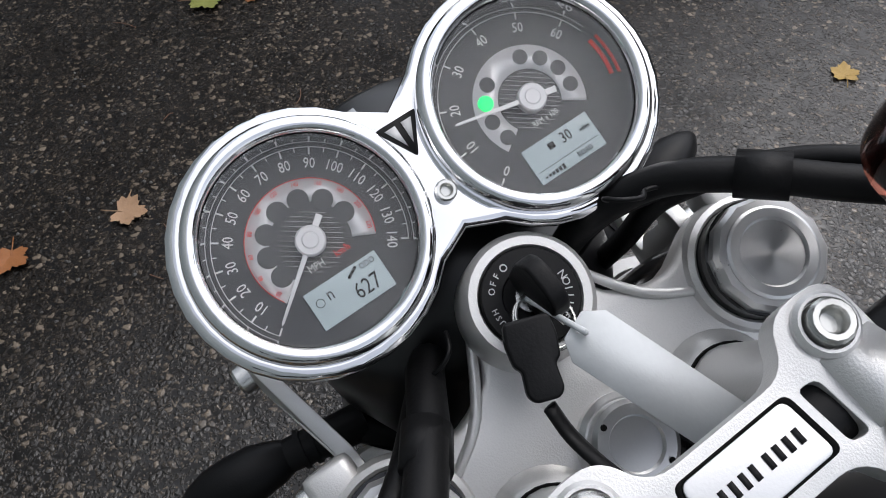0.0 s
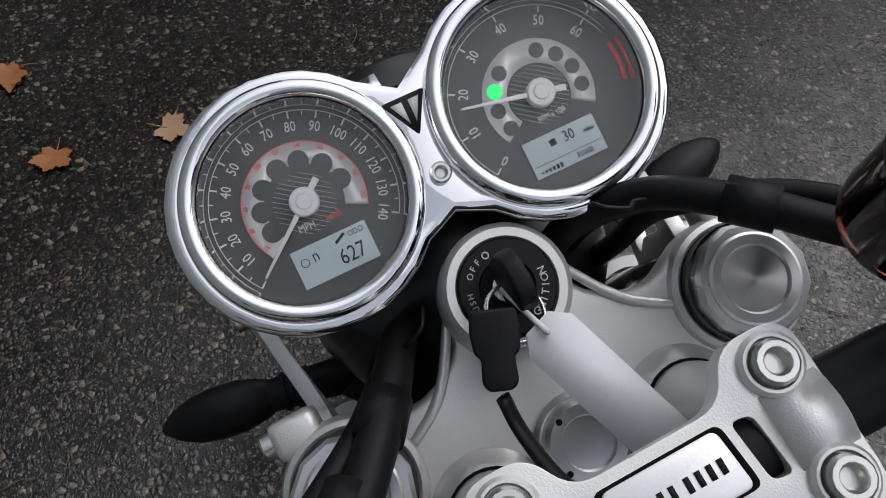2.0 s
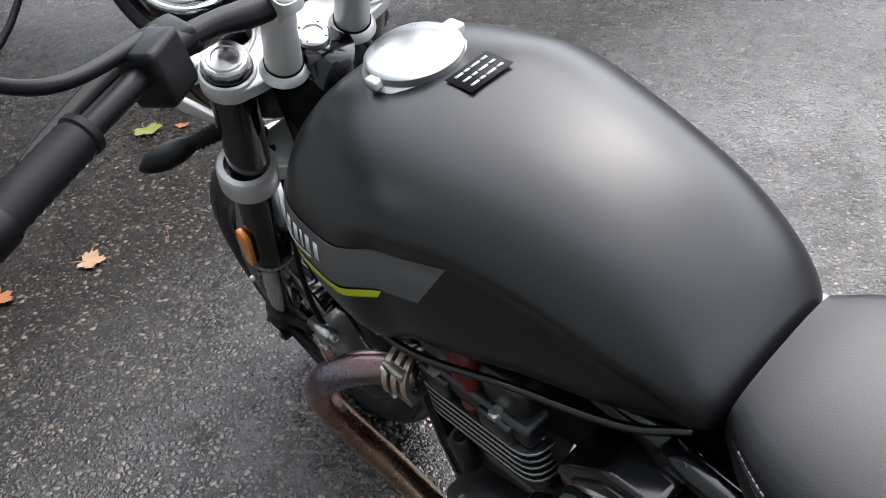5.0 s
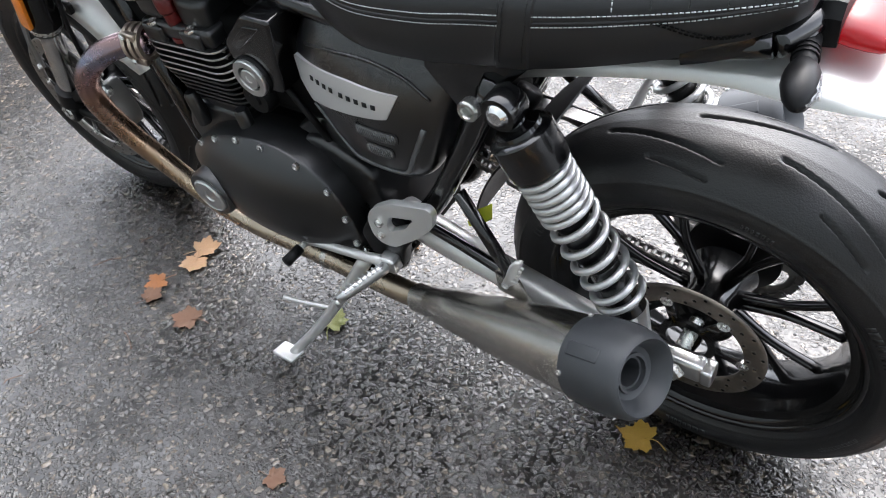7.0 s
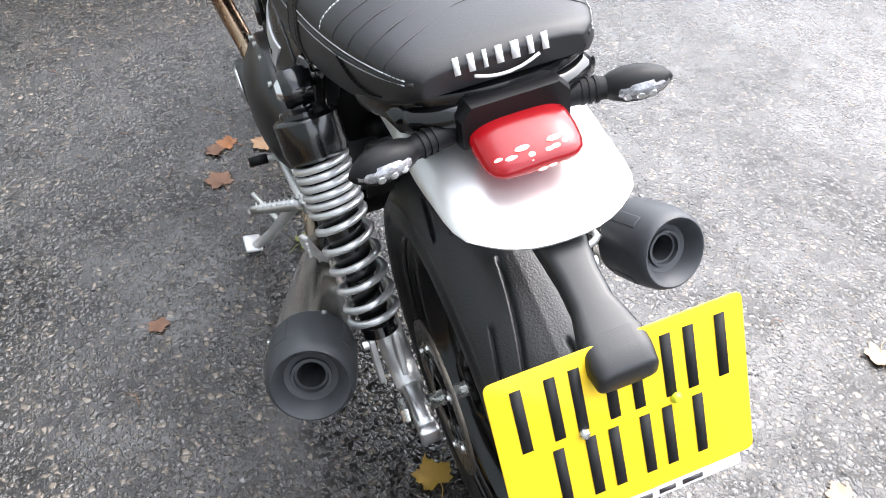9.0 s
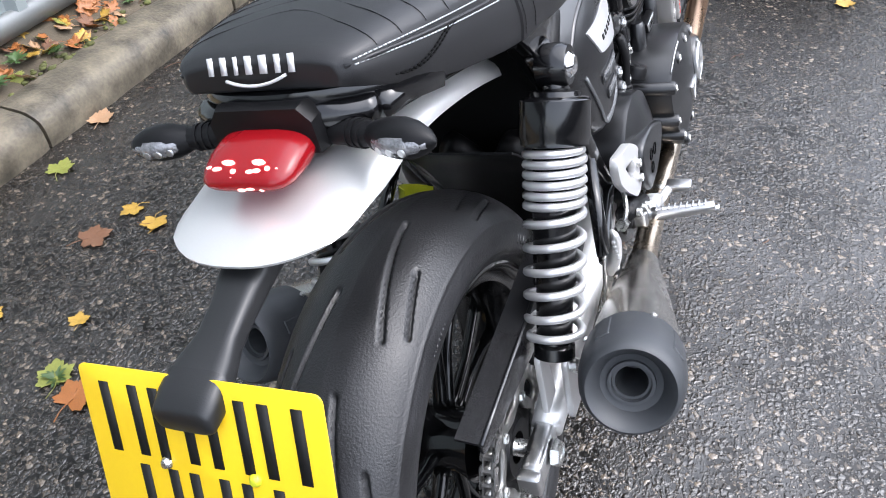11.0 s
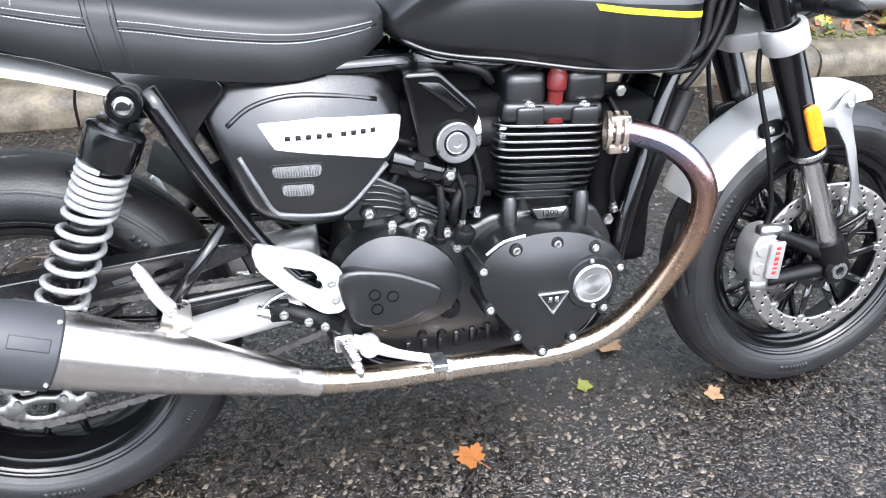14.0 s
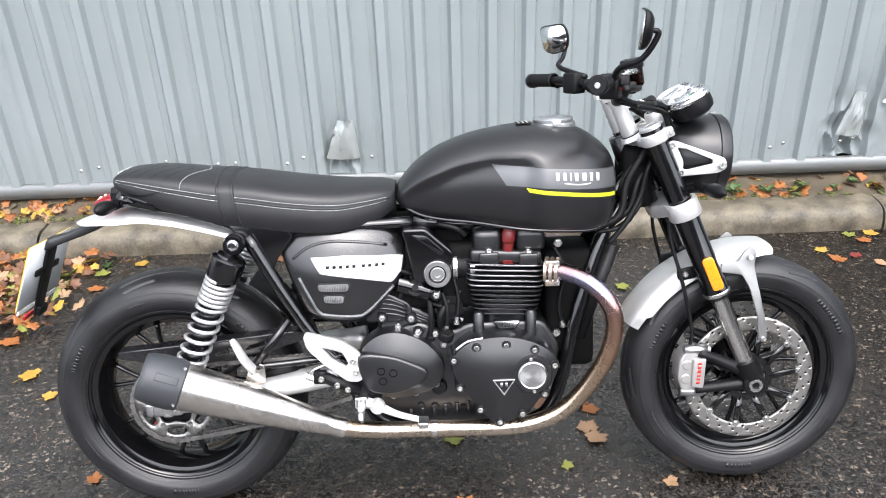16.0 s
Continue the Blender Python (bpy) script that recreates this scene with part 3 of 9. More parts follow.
# crumpled flaps where the wall's foot was struck, coloured paler for their highlight
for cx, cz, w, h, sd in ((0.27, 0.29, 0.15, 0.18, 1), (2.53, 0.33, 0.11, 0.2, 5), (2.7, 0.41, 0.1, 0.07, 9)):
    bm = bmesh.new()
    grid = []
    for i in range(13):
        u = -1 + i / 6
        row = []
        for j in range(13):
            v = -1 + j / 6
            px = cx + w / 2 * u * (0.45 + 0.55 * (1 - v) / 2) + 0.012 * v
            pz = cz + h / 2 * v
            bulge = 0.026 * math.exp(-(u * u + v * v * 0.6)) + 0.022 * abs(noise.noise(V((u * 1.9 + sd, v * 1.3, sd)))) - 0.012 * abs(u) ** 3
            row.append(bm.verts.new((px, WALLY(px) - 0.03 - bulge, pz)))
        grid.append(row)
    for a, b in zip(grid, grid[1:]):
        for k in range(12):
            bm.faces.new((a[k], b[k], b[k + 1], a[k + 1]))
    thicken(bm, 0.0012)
    part("crumpled_flap", bm, PALEFLAP, wall, "crumpled sheet, paler to paint its highlight", 22)
bm = bmesh.new()
lathe(bm, [(0, 0.004), (0.005, 0.004), (0.007, 0.002), (0.0085, 0)], Matrix.Rotation(radians(90), 4, "X"), 10)
screw = mesh_of(bm, "wall_screw", BOLT)
for k in range(-9, 18):
    x = RIB0 + RIB * (k + (0.9 if k % 2 else 0.35))
    place("wall_screw", screw, wall, pose(x, WALLY(x) + (-rib(x) - RIBD) - 0.001, 0.19 + 0.01 * math.sin(k * 5)))

# ---- the motorcycle, built upright in its own frame (x forward from the rear axle, y to its left), then leant on its stand ----
bike = empty("motorcycle", LEAN, "black and silver retro roadster motorcycle leaning on its side stand", "motorcycle")
AX_R, AX_F = V((0, 0, 0.312)), V((1.413, 0, 0.300))
YAX = Matrix.Rotation(radians(-90), 4, "X")  # turns z into y

bm = bmesh.new()
lathe(bm, [(0.0, 0.28), (0.42, 0.28), (0.48, 0.75), (0.62, 0.98), (0.86, 0.98), (1.0, 0.82), (1.0, 0.0)], None, 14)
BOLTMESH = mesh_of(bm, "bolt", BOLT, 40)
bm = bmesh.new()
lathe(bm, [(0.0, 0.5), (0.5, 0.5), (0.56, 0.6), (0.95, 0.55), (1.15, 0.2), (1.15, 0.0)], None, 6)
HEXMESH = mesh_of(bm, "bolt", BOLT, 30)


def stuff(ob):
    return tagged(ob, kind="stuff")


def bolt(o, d, r=0.0055, parent=None, mesh=None, name="bolt"):
    return place(name, mesh or BOLTMESH, parent or bike, axis_m(o, d) @ Matrix.Diagonal((r, r, r * 1.1, 1)))


# ---- wheels ----
def tyre_bm(c, prof, cells, nu=760, nv=64):
    """A tyre with curved tread grooves cut into it. prof: (radius, y) from the crown down one side to the bead."""
    side = catmull([V((r, y, 0)) for r, y in prof], 14)
    ln = [0.0]
    for a, b in zip(side, side[1:]):
        ln.append(ln[-1] + (b - a).length)
    s = np.array(ln) / ln[-1]
    vs = np.linspace(-1, 1, nv)
    rr = np.interp(np.abs(vs), s, [p.x for p in side])
    yy = np.interp(np.abs(vs), s, [p.y for p in side]) * np.sign(vs)
    th = np.linspace(0, 2 * math.pi, nu, endpoint=False)
    T, S = np.meshgrid(th, vs, indexing="ij")
    A = np.abs(S)
    cell = T / (2 * math.pi) * cells + np.where(S > 0, 0.5, 0.0)
    u = cell - np.floor(cell)
    arc = 2 * math.pi * 0.3 / cells
    # a long sweeping groove and a short one on each side of the crown
    half = ln[-1]
    d1 = np.abs(A - (0.1 + 0.3 * u ** 1.4)) * half
    g = np.clip(1.9 - d1 / 0.0019, 0, 1) * np.clip((u - 0.04) * 30, 0, 1) * np.clip((0.8 - u) * 30, 0, 1)
    d2 = np.abs(A - (0.36 + 0.3 * (u - 0.35))) * half
    g = np.maximum(g, np.clip(1.9 - d2 / 0.0018, 0, 1) * np.clip((u - 0.35) * 30, 0, 1) * np.clip((0.75 - u) * 30, 0, 1))
    rings = 0.0011 * np.exp(-((A - 0.6) / 0.014) ** 2) + 0.0012 * np.exp(-((A - 0.9) / 0.012) ** 2)
    rad = rr[None, :] - 0.0058 * g + rings * 0.5
    yy = yy[None, :] + rings * np.sign(S)
    X = np.stack([c[0] + rad * np.cos(T), np.broadcast_to(yy, rad.shape) + c[1], c[2] + rad * np.sin(T)], -1).reshape(-1, 3)
    me = bpy.data.meshes.new("tyre")
    i, j = np.meshgrid(np.arange(nu), np.arange(nv - 1), indexing="ij")
    i2 = (i + 1) % nu
    F = np.stack([i * nv + j, i * nv + j + 1, i2 * nv + j + 1, i2 * nv + j], -1).reshape(-1, 4)
    me.from_pydata(X.tolist(), [], F.tolist())
    me.polygons.foreach_set("use_smooth", [True] * len(me.polygons))
    me.materials.append(TYRE)
    return me


def rim_bm(c, w, hub_r, hub_w, spokes=7):
    bm = bmesh.new()
    m = Matrix.Translation(c) @ YAX
    lathe(bm, [(0.2235, -w), (0.2265, -w + 0.003), (0.2185, -w + 0.007), (0.203, -w + 0.016), (0.19, -0.022), (0.188, 0.022), (0.203, w - 0.016), (0.2185, w - 0.007), (0.2265, w - 0.003), (0.2235, w), (0.2165, w - 0.003), (0.2125, w - 0.009), (0.206, w - 0.0105), (0.2, w - 0.013), (0.194, w - 0.026), (0.181, 0.018), (0.181, -0.018), (0.194, -w + 0.026), (0.2, -w + 0.013), (0.206, -w + 0.0105), (0.2125, -w + 0.009), (0.2165, -w + 0.003)], m, 96, True)
    lathe(bm, [(0.012, -hub_w), (hub_r * 0.75, -hub_w), (hub_r, -hub_w + 0.008), (hub_r * 0.8, -hub_w * 0.4), (hub_r * 0.8, hub_w * 0.4), (hub_r, hub_w - 0.008), (hub_r * 0.75, hub_w), (0.012, hub_w)], m, 40, True)
    return bm


def spokes(parent, c, hub_r, n=7):
    for side in (-1, 1):
        bm = bmesh.new()
        p = [V((math.cos(a) * r, side * 0.003, math.sin(a) * r)) for a, r in ((side * 0.1, hub_r * 0.75), (side * 0.07, 0.11), (side * 0.17, 0.186))]
        tube(bm, p, [0.0105, 0.0085, 0.0095], 8, 5, True, 0.62, (0, 1, 0))
        me = mesh_of(bm, "spoke", WHEELBLACK)
        for k in range(n):
            place("spoke", me, parent, Matrix.Translation(c) @ Matrix.Rotation(-2 * math.pi * (k + 0.25) / n, 4, "Y"))


rear_wheel = part("rear_wheel", rim_bm(AX_R, 0.064, 0.05, 0.055), WHEELBLACK, bike, "black cast alloy wheel")
front_wheel = part("front_wheel", rim_bm(AX_F, 0.047, 0.038, 0.045), WHEELBLACK, bike, "black cast alloy wheel")
spokes(rear_wheel, AX_R, 0.05)
spokes(front_wheel, AX_F, 0.038)
for wheel, c, w in ((rear_wheel, AX_R, 0.064), (front_wheel, AX_F, 0.047)):
    for s in (-1, 1):
        bm = bmesh.new()
        lathe(bm, [(0.218, s * (w - 0.001)), (0.2195, s * (w + 0.0025)), (0.2235, s * (w + 0.0042)), (0.2272, s * (w + 0.003)), (0.228, s * (w - 0.001))], Matrix.Translation(c) @ YAX, 96, True)
        part("rim_edge", bm, GLOSS, wheel, "gloss black rim edge", 50)
rt = new("tyre", tyre_bm(AX_R, [(0.312, 0.0), (0.3085, 0.028), (0.298, 0.052), (0.281, 0.071), (0.262, 0.0795), (0.243, 0.0785), (0.227, 0.068), (0.2215, 0.0635)], 9, 860, 150))
rt.parent = rear_wheel
ft = new("tyre", tyre_bm(AX_F, [(0.300, 0.0), (0.2975, 0.02), (0.29, 0.038), (0.277, 0.052), (0.26, 0.0595), (0.242, 0.0585), (0.227, 0.051), (0.2215, 0.0465)], 9, 760, 130))
ft.parent = front_wheel
# raised lettering and size marks on the sidewalls
for tyre, c, r, y in ((rt, AX_R, 0.2535, 0.0798), (ft, AX_F, 0.2515, 0.0598)):
    for s in (-1, 1):
        bm = bmesh.new()
        rnd_t = random.Random(5)
        for start, n, h in ((0.4, 11, 0.0115), (1.75, 7, 0.007), (2.5, 9, 0.0115), (3.5, 12, 0.006), (4.55, 8, 0.0115), (5.6, 6, 0.007)):
            a = start
            for k in range(n):
                w = h * rnd_t.uniform(0.3, 0.8)
                a += (w / 2 + 0.0028) / r
                block(bm, (w, h, 0.0014), Matrix.Translation((c[0] + r * math.cos(a), s * y, c[2] + r * math.sin(a))) @ Matrix.Rotation(-a + math.pi / 2, 4, "Y") @ Matrix.Rotation(radians(90), 4, "X"), 0.0)
                a += w / 2 / r
        stuff(part("sidewall_lettering", bm, TYRE, tyre))


def disc(parent, c, y, r1, band, cells, carrier_r, bobbins, metal, label):
    bm = bmesh.new()
    m = Matrix.Translation((c[0], y, c[2])) @ YAX
    ring_plate(bm, r1 - band, r1, 0.0045, cells, 3, 0.0026, m)
    d = part("brake_disc", bm, [metal, DARK], parent, label, 30)
    bm = bmesh.new()
    lathe(bm, [(carrier_r * 0.5, -0.003), (carrier_r * 0.68, -0.003), (carrier_r * 0.68, 0.003), (carrier_r * 0.5, 0.003)], m, 40, True)
    part("carrier", bm, GLOSS, d)
    bm = bmesh.new()
    tube(bm, [(carrier_r * 0.6, 0, 0), ((r1 - band - 0.004) * math.cos(0.12), 0, (r1 - band - 0.004) * math.sin(0.12))], [0.009, 0.0075], 8, 1, True, 0.4, (0, 0, 1))
    me = mesh_of(bm, "carrier_arm", GLOSS)
    for k in range(bobbins):
        place("carrier_arm", me, d, Matrix.Translation((c[0], y, c[2])) @ Matrix.Rotation(-2 * math.pi * k / bobbins, 4, "Y"))
    bm = bmesh.new()
    lathe(bm, [(0, 0.006), (0.004, 0.006), (0.0045, 0.003), (0.009, 0.003), (0.009, -0.003), (0, -0.003)], None, 12)
    me = mesh_of(bm, "bobbin", BOLT)
    for k in range(bobbins):
        a = 2 * math.pi * k / bobbins + 0.12
        rr = r1 - band - 0.001
        place("bobbin", me, d, Matrix.Translation((c[0] + math.cos(a) * rr, y, c[2] + math.sin(a) * rr)) @ Matrix.Rotation(radians(90 if y < 0 else -90), 4, "X"))
    return d


disc(front_wheel, AX_F, -0.072, 0.160, 0.034, 72, 0.088, 10, DISC, "drilled steel brake disc")
disc(front_wheel, AX_F, 0.072, 0.160, 0.034, 72, 0.088, 10, DISC, "drilled steel brake disc")
disc(rear_wheel, AX_R, 0.088, 0.110, 0.03, 48, 0.06, 6, mk("browned_disc", (0.2, 0.175, 0.15), 0.42, 0.9, 0.35, 30, 300, 0.1, 0.12), "dull browned rear brake disc")

# sprocket with teeth and cut-outs, and the chain
SPR_R, SPR_Y = 0.098, -0.096
bm = bmesh.new()
teeth = []
for k in range(42 * 4):
    a = 2 * math.pi * k / 168
    teeth.append((math.cos(a) * (SPR_R + (0.004 if k % 4 in (1, 2) else -0.004)), math.sin(a) * (SPR_R + (0.004 if k % 4 in (1, 2) else -0.004))))
holes = []
for k in range(6):
    a = 2 * math.pi * (k + 0.5) / 6
    loop = []
    for t in range(24):
        b = 2 * math.pi * t / 24
        ca, sa = math.cos(b), math.sin(b)
        r, th = 0.0735 + 0.0115 * math.copysign(abs(sa) ** 0.8, sa), a + 0.33 * math.copysign(abs(ca) ** 0.7, ca)
        loop.append((math.cos(th) * r, math.sin(th) * r))
    holes.append([V((q[0], q[1], 0)) for q in loop])
holes.append([V(((0.053 + 0.005 * math.cos(6 * t)) * math.cos(-t), (0.053 + 0.005 * math.cos(6 * t)) * math.sin(-t), 0)) for t in [2 * math.pi * k / 72 + math.pi / 6 for k in range(72)]])
prism(bm, teeth, -0.0035, 0.0035, Matrix.Translation((0, SPR_Y, 0.312)) @ YAX, 0, holes)
sprocket = part("sprocket", bm, mk("sprocket_steel", (0.3, 0.295, 0.28), 0.4, 0.85, 0.15, 30, 600, 0.05, 0.1), rear_wheel, "silver rear sprocket with cut-outs", 30)
for k in range(6):
    a = 2 * math.pi * k / 6
    bolt((math.cos(a) * 0.0655, SPR_Y - 0.004, 0.312 + math.sin(a) * 0.0655), (0, -1, 0), 0.0065, sprocket, HEXMESH)
bm = bmesh.new()
lathe(bm, [(0.02, 0.0), (0.036, -0.002), (0.042, 0.006), (0.07, 0.009), (0.07, 0.016), (0.03, 0.03), (0.02, 0.03)], Matrix.Translation((0, SPR_Y, 0.312)) @ YAX, 36, True)
part("sprocket_carrier", bm, PLASTIC, rear_wheel, "black sprocket carrier")
bm = bmesh.new()
FRONT_S, FR = V((0.545, SPR_Y, 0.385)), 0.036
path = []
d = (FRONT_S - V((0, SPR_Y, 0.312)))
base = math.atan2(d.z, d.x)
for k in range(40):
    a = base + math.pi / 2 + math.pi * k / 39
    path.append(V((math.cos(a) * SPR_R, SPR_Y, 0.312 + math.sin(a) * SPR_R)))
for k in range(14):
    a = base - math.pi / 2 + math.pi * k / 13
    path.append(FRONT_S + V((math.cos(a) * FR, 0, math.sin(a) * FR)))
path.append(path[0])
cum = [0.0]
for a, b in zip(path, path[1:]):
    cum.append(cum[-1] + (b - a).length)
pitch = 0.0159
count = int(cum[-1] / pitch)
pts = []
for k in range(count):
    s = k * cum[-1] / count
    i = max(0, min(len(cum) - 2, int(np.searchsorted(cum, s)) - 1))
    t = (s - cum[i]) / max(1e-6, cum[i + 1] - cum[i])
    p = path[i].lerp(path[i + 1], t)
    if i == 39:
        p.z -= 0.018 * math.sin(math.pi * t)
    pts.append(p)
for k in range(count):
    a, b = pts[k], pts[(k + 1) % count]
    mid, dd = (a + b) / 2, (b - a)
    m = frame_m(mid, dd, (0, -1, 0))
    L2 = dd.length / 2
    shape = fillet([V((-L2 - 0.006, -0.0068, 0)), V((0, -0.0045, 0)), V((L2 + 0.006, -0.0068, 0)), V((L2 + 0.006, 0.0068, 0)), V((0, 0.0045, 0)), V((-L2 - 0.006, 0.0068, 0))], 0.005, 2)
    o = 0.0085 if k % 2 else 0.0058
    for s in (-1, 1):
        prism(bm, shape, s * o - 0.0009, s * o + 0.0009, m)
    lathe(bm, [(0, 0.0105), (0.0024, 0.0105), (0.0024, 0.006), (0.005, 0.006), (0.005, -0.006), (0.0024, -0.006), (0.0024, -0.0105), (0, -0.0105)], m @ Matrix.Translation((-L2, 0, 0)), 8)
part("drive_chain", bm, CHAIN, bike, "oily roller chain", 40)

# ---- swingarm, chain guard, shocks ----
for s in (-1, 1):
    bm = bmesh.new()
    y = s * 0.125
    tube(bm, [(0.46, s * 0.105, 0.385), (0.36, s * 0.118, 0.372), (0.2, y, 0.345), (0.03, y, 0.318)], [0.032, 0.03, 0.026, 0.02], 16, 6, True, 0.85)
    arm = part("swingarm", bm, ALU, bike, "silver swingarm leg")
    bm = bmesh.new()
    block(bm, (0.07, 0.026, 0.036), Matrix.Translation((-0.005, y, 0.313)), 0.007)
    block(bm, (0.016, 0.028, 0.03), Matrix.Translation((-0.046, y, 0.312)), 0.004)
    part("axle_block", bm, BRUSHED, arm)
    bolt((0, y + s * 0.016, 0.313), (0, s, 0), 0.016, arm, HEXMESH, "axle_nut")
bm = bmesh.new()
tube(bm, [(0.0, -0.14, 0.312), (0.0, 0.14, 0.312)], 0.011, 12, 1)
part("rear_axle", bm, BOLT, bike)
# chain guard over the upper run: long plate with slots
bm = bmesh.new()
guard = [V((-0.11, 0.438, 0)), V((-0.108, 0.4535, 0)), V((0.1, 0.47, 0)), V((0.33, 0.49, 0)), V((0.335, 0.468, 0)), V((0.26, 0.446, 0)), V((0.075, 0.414, 0)), V((-0.05, 0.427, 0))]
XZ = Matrix(((1, 0, 0, 0), (0, 0, -1, 0), (0, 1, 0, 0), (0, 0, 0, 1)))  # plan x, y -> x, z; height along -y
slots = [fillet([V((a, b, 0)), V((a + 0.05, b + 0.012, 0)), V((a + 0.05, b + 0.022, 0)), V((a + 0.008, b + 0.012, 0))], 0.004, 2) for a, b in ((0.115, 0.434), (0.19, 0.446))]
prism(bm, fillet(guard, 0.008), 0.112, 0.116, XZ, 0.001, slots)
loft(bm, [[(x, -0.116, z), (x, -0.086, z + 0.004), (x, -0.086, z + 0.007), (x, -0.116, z + 0.003)] for x, z in ((-0.108, 0.4505), (0.1, 0.467), (0.33, 0.487))])
bmesh.ops.recalc_face_normals(bm, faces=bm.faces)
tube(bm, [(-0.108, -0.115, 0.4525), (0.1, -0.115, 0.469), (0.33, -0.115, 0.489)], 0.0032, 8, 4)
part("chain_guard", bm, PANEL, bike, "black slotted chain guard")
# front sprocket area
bm = bmesh.new()
tube(bm, [(0.31, -0.11, 0.40), (0.20, -0.11, 0.372)], 0.012, 10, 1, True, 0.7)
part("chain_slider", bm, PLASTIC, bike)

SH_T, SH_B = V((0.2, 0.152, 0.715)), V((0.055, 0.142, 0.405))
for s in (-1, 1):
    top, bot = V((SH_T.x, s * SH_T.y, SH_T.z)), V((SH_B.x, s * SH_B.y, SH_B.z))
    ax = (bot - top).normalized()
    m = axis_m(top, ax)
    ln = (bot - top).length
    bm = bmesh.new()
    lathe(bm, [(0.0, 0.026), (0.028, 0.027), (0.029, 0.032), (0.036, 0.033), (0.0395, 0.036), (0.0395, 0.074), (0.037, 0.08), (0.0375, 0.084), (0.0245, 0.084), (0.0245, ln - 0.1), (0.021, ln - 0.095), (0.021, ln - 0.03), (0.024, ln - 0.026), (0.024, ln - 0.012), (0.0, ln - 0.008)], m, 28)
    shock = part("shock_absorber", bm, GLOSS, bike, "black shock absorber with silver coil spring")
    bm = bmesh.new()
    lathe(bm, [(0.008, -0.017), (0.021, -0.017), (0.024, -0.01), (0.024, 0.01), (0.021, 0.017), (0.008, 0.017)], axis_m(top, (0, s, 0)), 24, True)
    tube(bm, [top + ax * 0.014, top + ax * 0.032], 0.014, 12, 1)
    part("top_eye", bm, GLOSS, shock)
    bm = bmesh.new()
    lathe(bm, [(0, 0.024), (0.009, 0.023), (0.014, 0.018), (0.016, 0.012), (0.016, 0)], axis_m(top, (0, s, 0)), 20)
    part("dome_nut", bm, CHROME, shock)
    # spring: six close coils, then five open ones
    line = []
    turns = 11.8
    for k in range(int(turns * 26) + 1):
        t = k / 26
        h = 0.089 + (0.0115 * min(t, 5.8) + 0.0275 * max(0, min(t - 5.8, 5.2)) + 0.009 * max(0, t - 11.0))
        h = min(h, ln - 0.032)
        a = 2 * math.pi * t
        line.append(m @ V((math.cos(a) * 0.0315, math.sin(a) * 0.0315, h)))
    bm = bmesh.new()
    tube(bm, line, 0.005, 8, 1)
    part("spring", bm, SPRING, shock, "silver painted coil spring", 60)
    bm = bmesh.new()
    for o in (-1, 1):
        prism(bm, fillet([V((-0.012, -0.018, 0)), V((0.012, -0.018, 0)), V((0.016, 0.07, 0)), V((-0.02, 0.07, 0))], 0.008), -0.004, 0.004, Matrix(((1, 0, 0, bot.x), (0, 0, 1, bot.y + o * 0.016), (0, -1, 0, bot.z), (0, 0, 0, 1))), 0.0015)
    part("lower_clevis", bm, ALU, shock)
    bolt(bot + V((0, s * 0.02, 0.002)), (0, s, 0), 0.009, shock)

# ---- frame ----
frame_root = None
bm = bmesh.new()
for s in (-1, 1):
    tube(bm, [(0.5, s * 0.13, 0.33), (0.38, s * 0.132, 0.45), (0.30, s * 0.132, 0.58), (0.225, s * 0.125, 0.725)], [0.018, 0.016, 0.0155, 0.017], 12, 6)
    tube(bm, [(0.6, s * 0.09, 0.735), (0.42, s * 0.105, 0.735), (0.24, s * 0.112, 0.742), (0.1, s * 0.1, 0.782), (-0.055, s * 0.084, 0.812)], 0.0135, 12, 6)
    tube(bm, [(1.13, s * 0.035, 0.83), (1.0, s * 0.05, 0.72), (0.8, s * 0.06, 0.715), (0.6, s * 0.08, 0.735)], 0.017, 12, 6)
    tube(bm, [(1.12, s * 0.035, 0.77), (1.05, s * 0.06, 0.68), (0.985, s * 0.085, 0.5), (0.93, s * 0.1, 0.29), (0.86, s * 0.105, 0.225), (0.7, s * 0.11, 0.21), (0.52, s * 0.115, 0.24), (0.46, s * 0.12, 0.33)], 0.0165, 12, 6)
tube(bm, [(-0.055, -0.084, 0.812), (-0.075, -0.05, 0.817), (-0.08, 0, 0.818), (-0.075, 0.05, 0.817), (-0.055, 0.084, 0.812)], 0.0135, 12, 5)
tube(bm, [(1.165, 0, 0.74), (1.105, 0, 0.905)], 0.032, 18, 1)
frame_main = part("frame", bm, GLOSS, bike, "gloss black tubular steel frame")
for s in (-1, 1):
    bm = bmesh.new()
    prism(bm, fillet([V((0.17, 0.763, 0)), V((0.31, 0.748, 0)), V((0.33, 0.722, 0)), V((0.285, 0.665, 0)), V((0.272, 0.625, 0)), V((0.25, 0.655, 0)), V((0.222, 0.71, 0))], 0.012), 0.112, 0.128, XZ if s < 0 else XZ @ Matrix.Diagonal((1, 1, -1, 1)), 0.003)
    part("frame_gusset", bm, GLOSS, frame_main, "gloss black frame gusset")
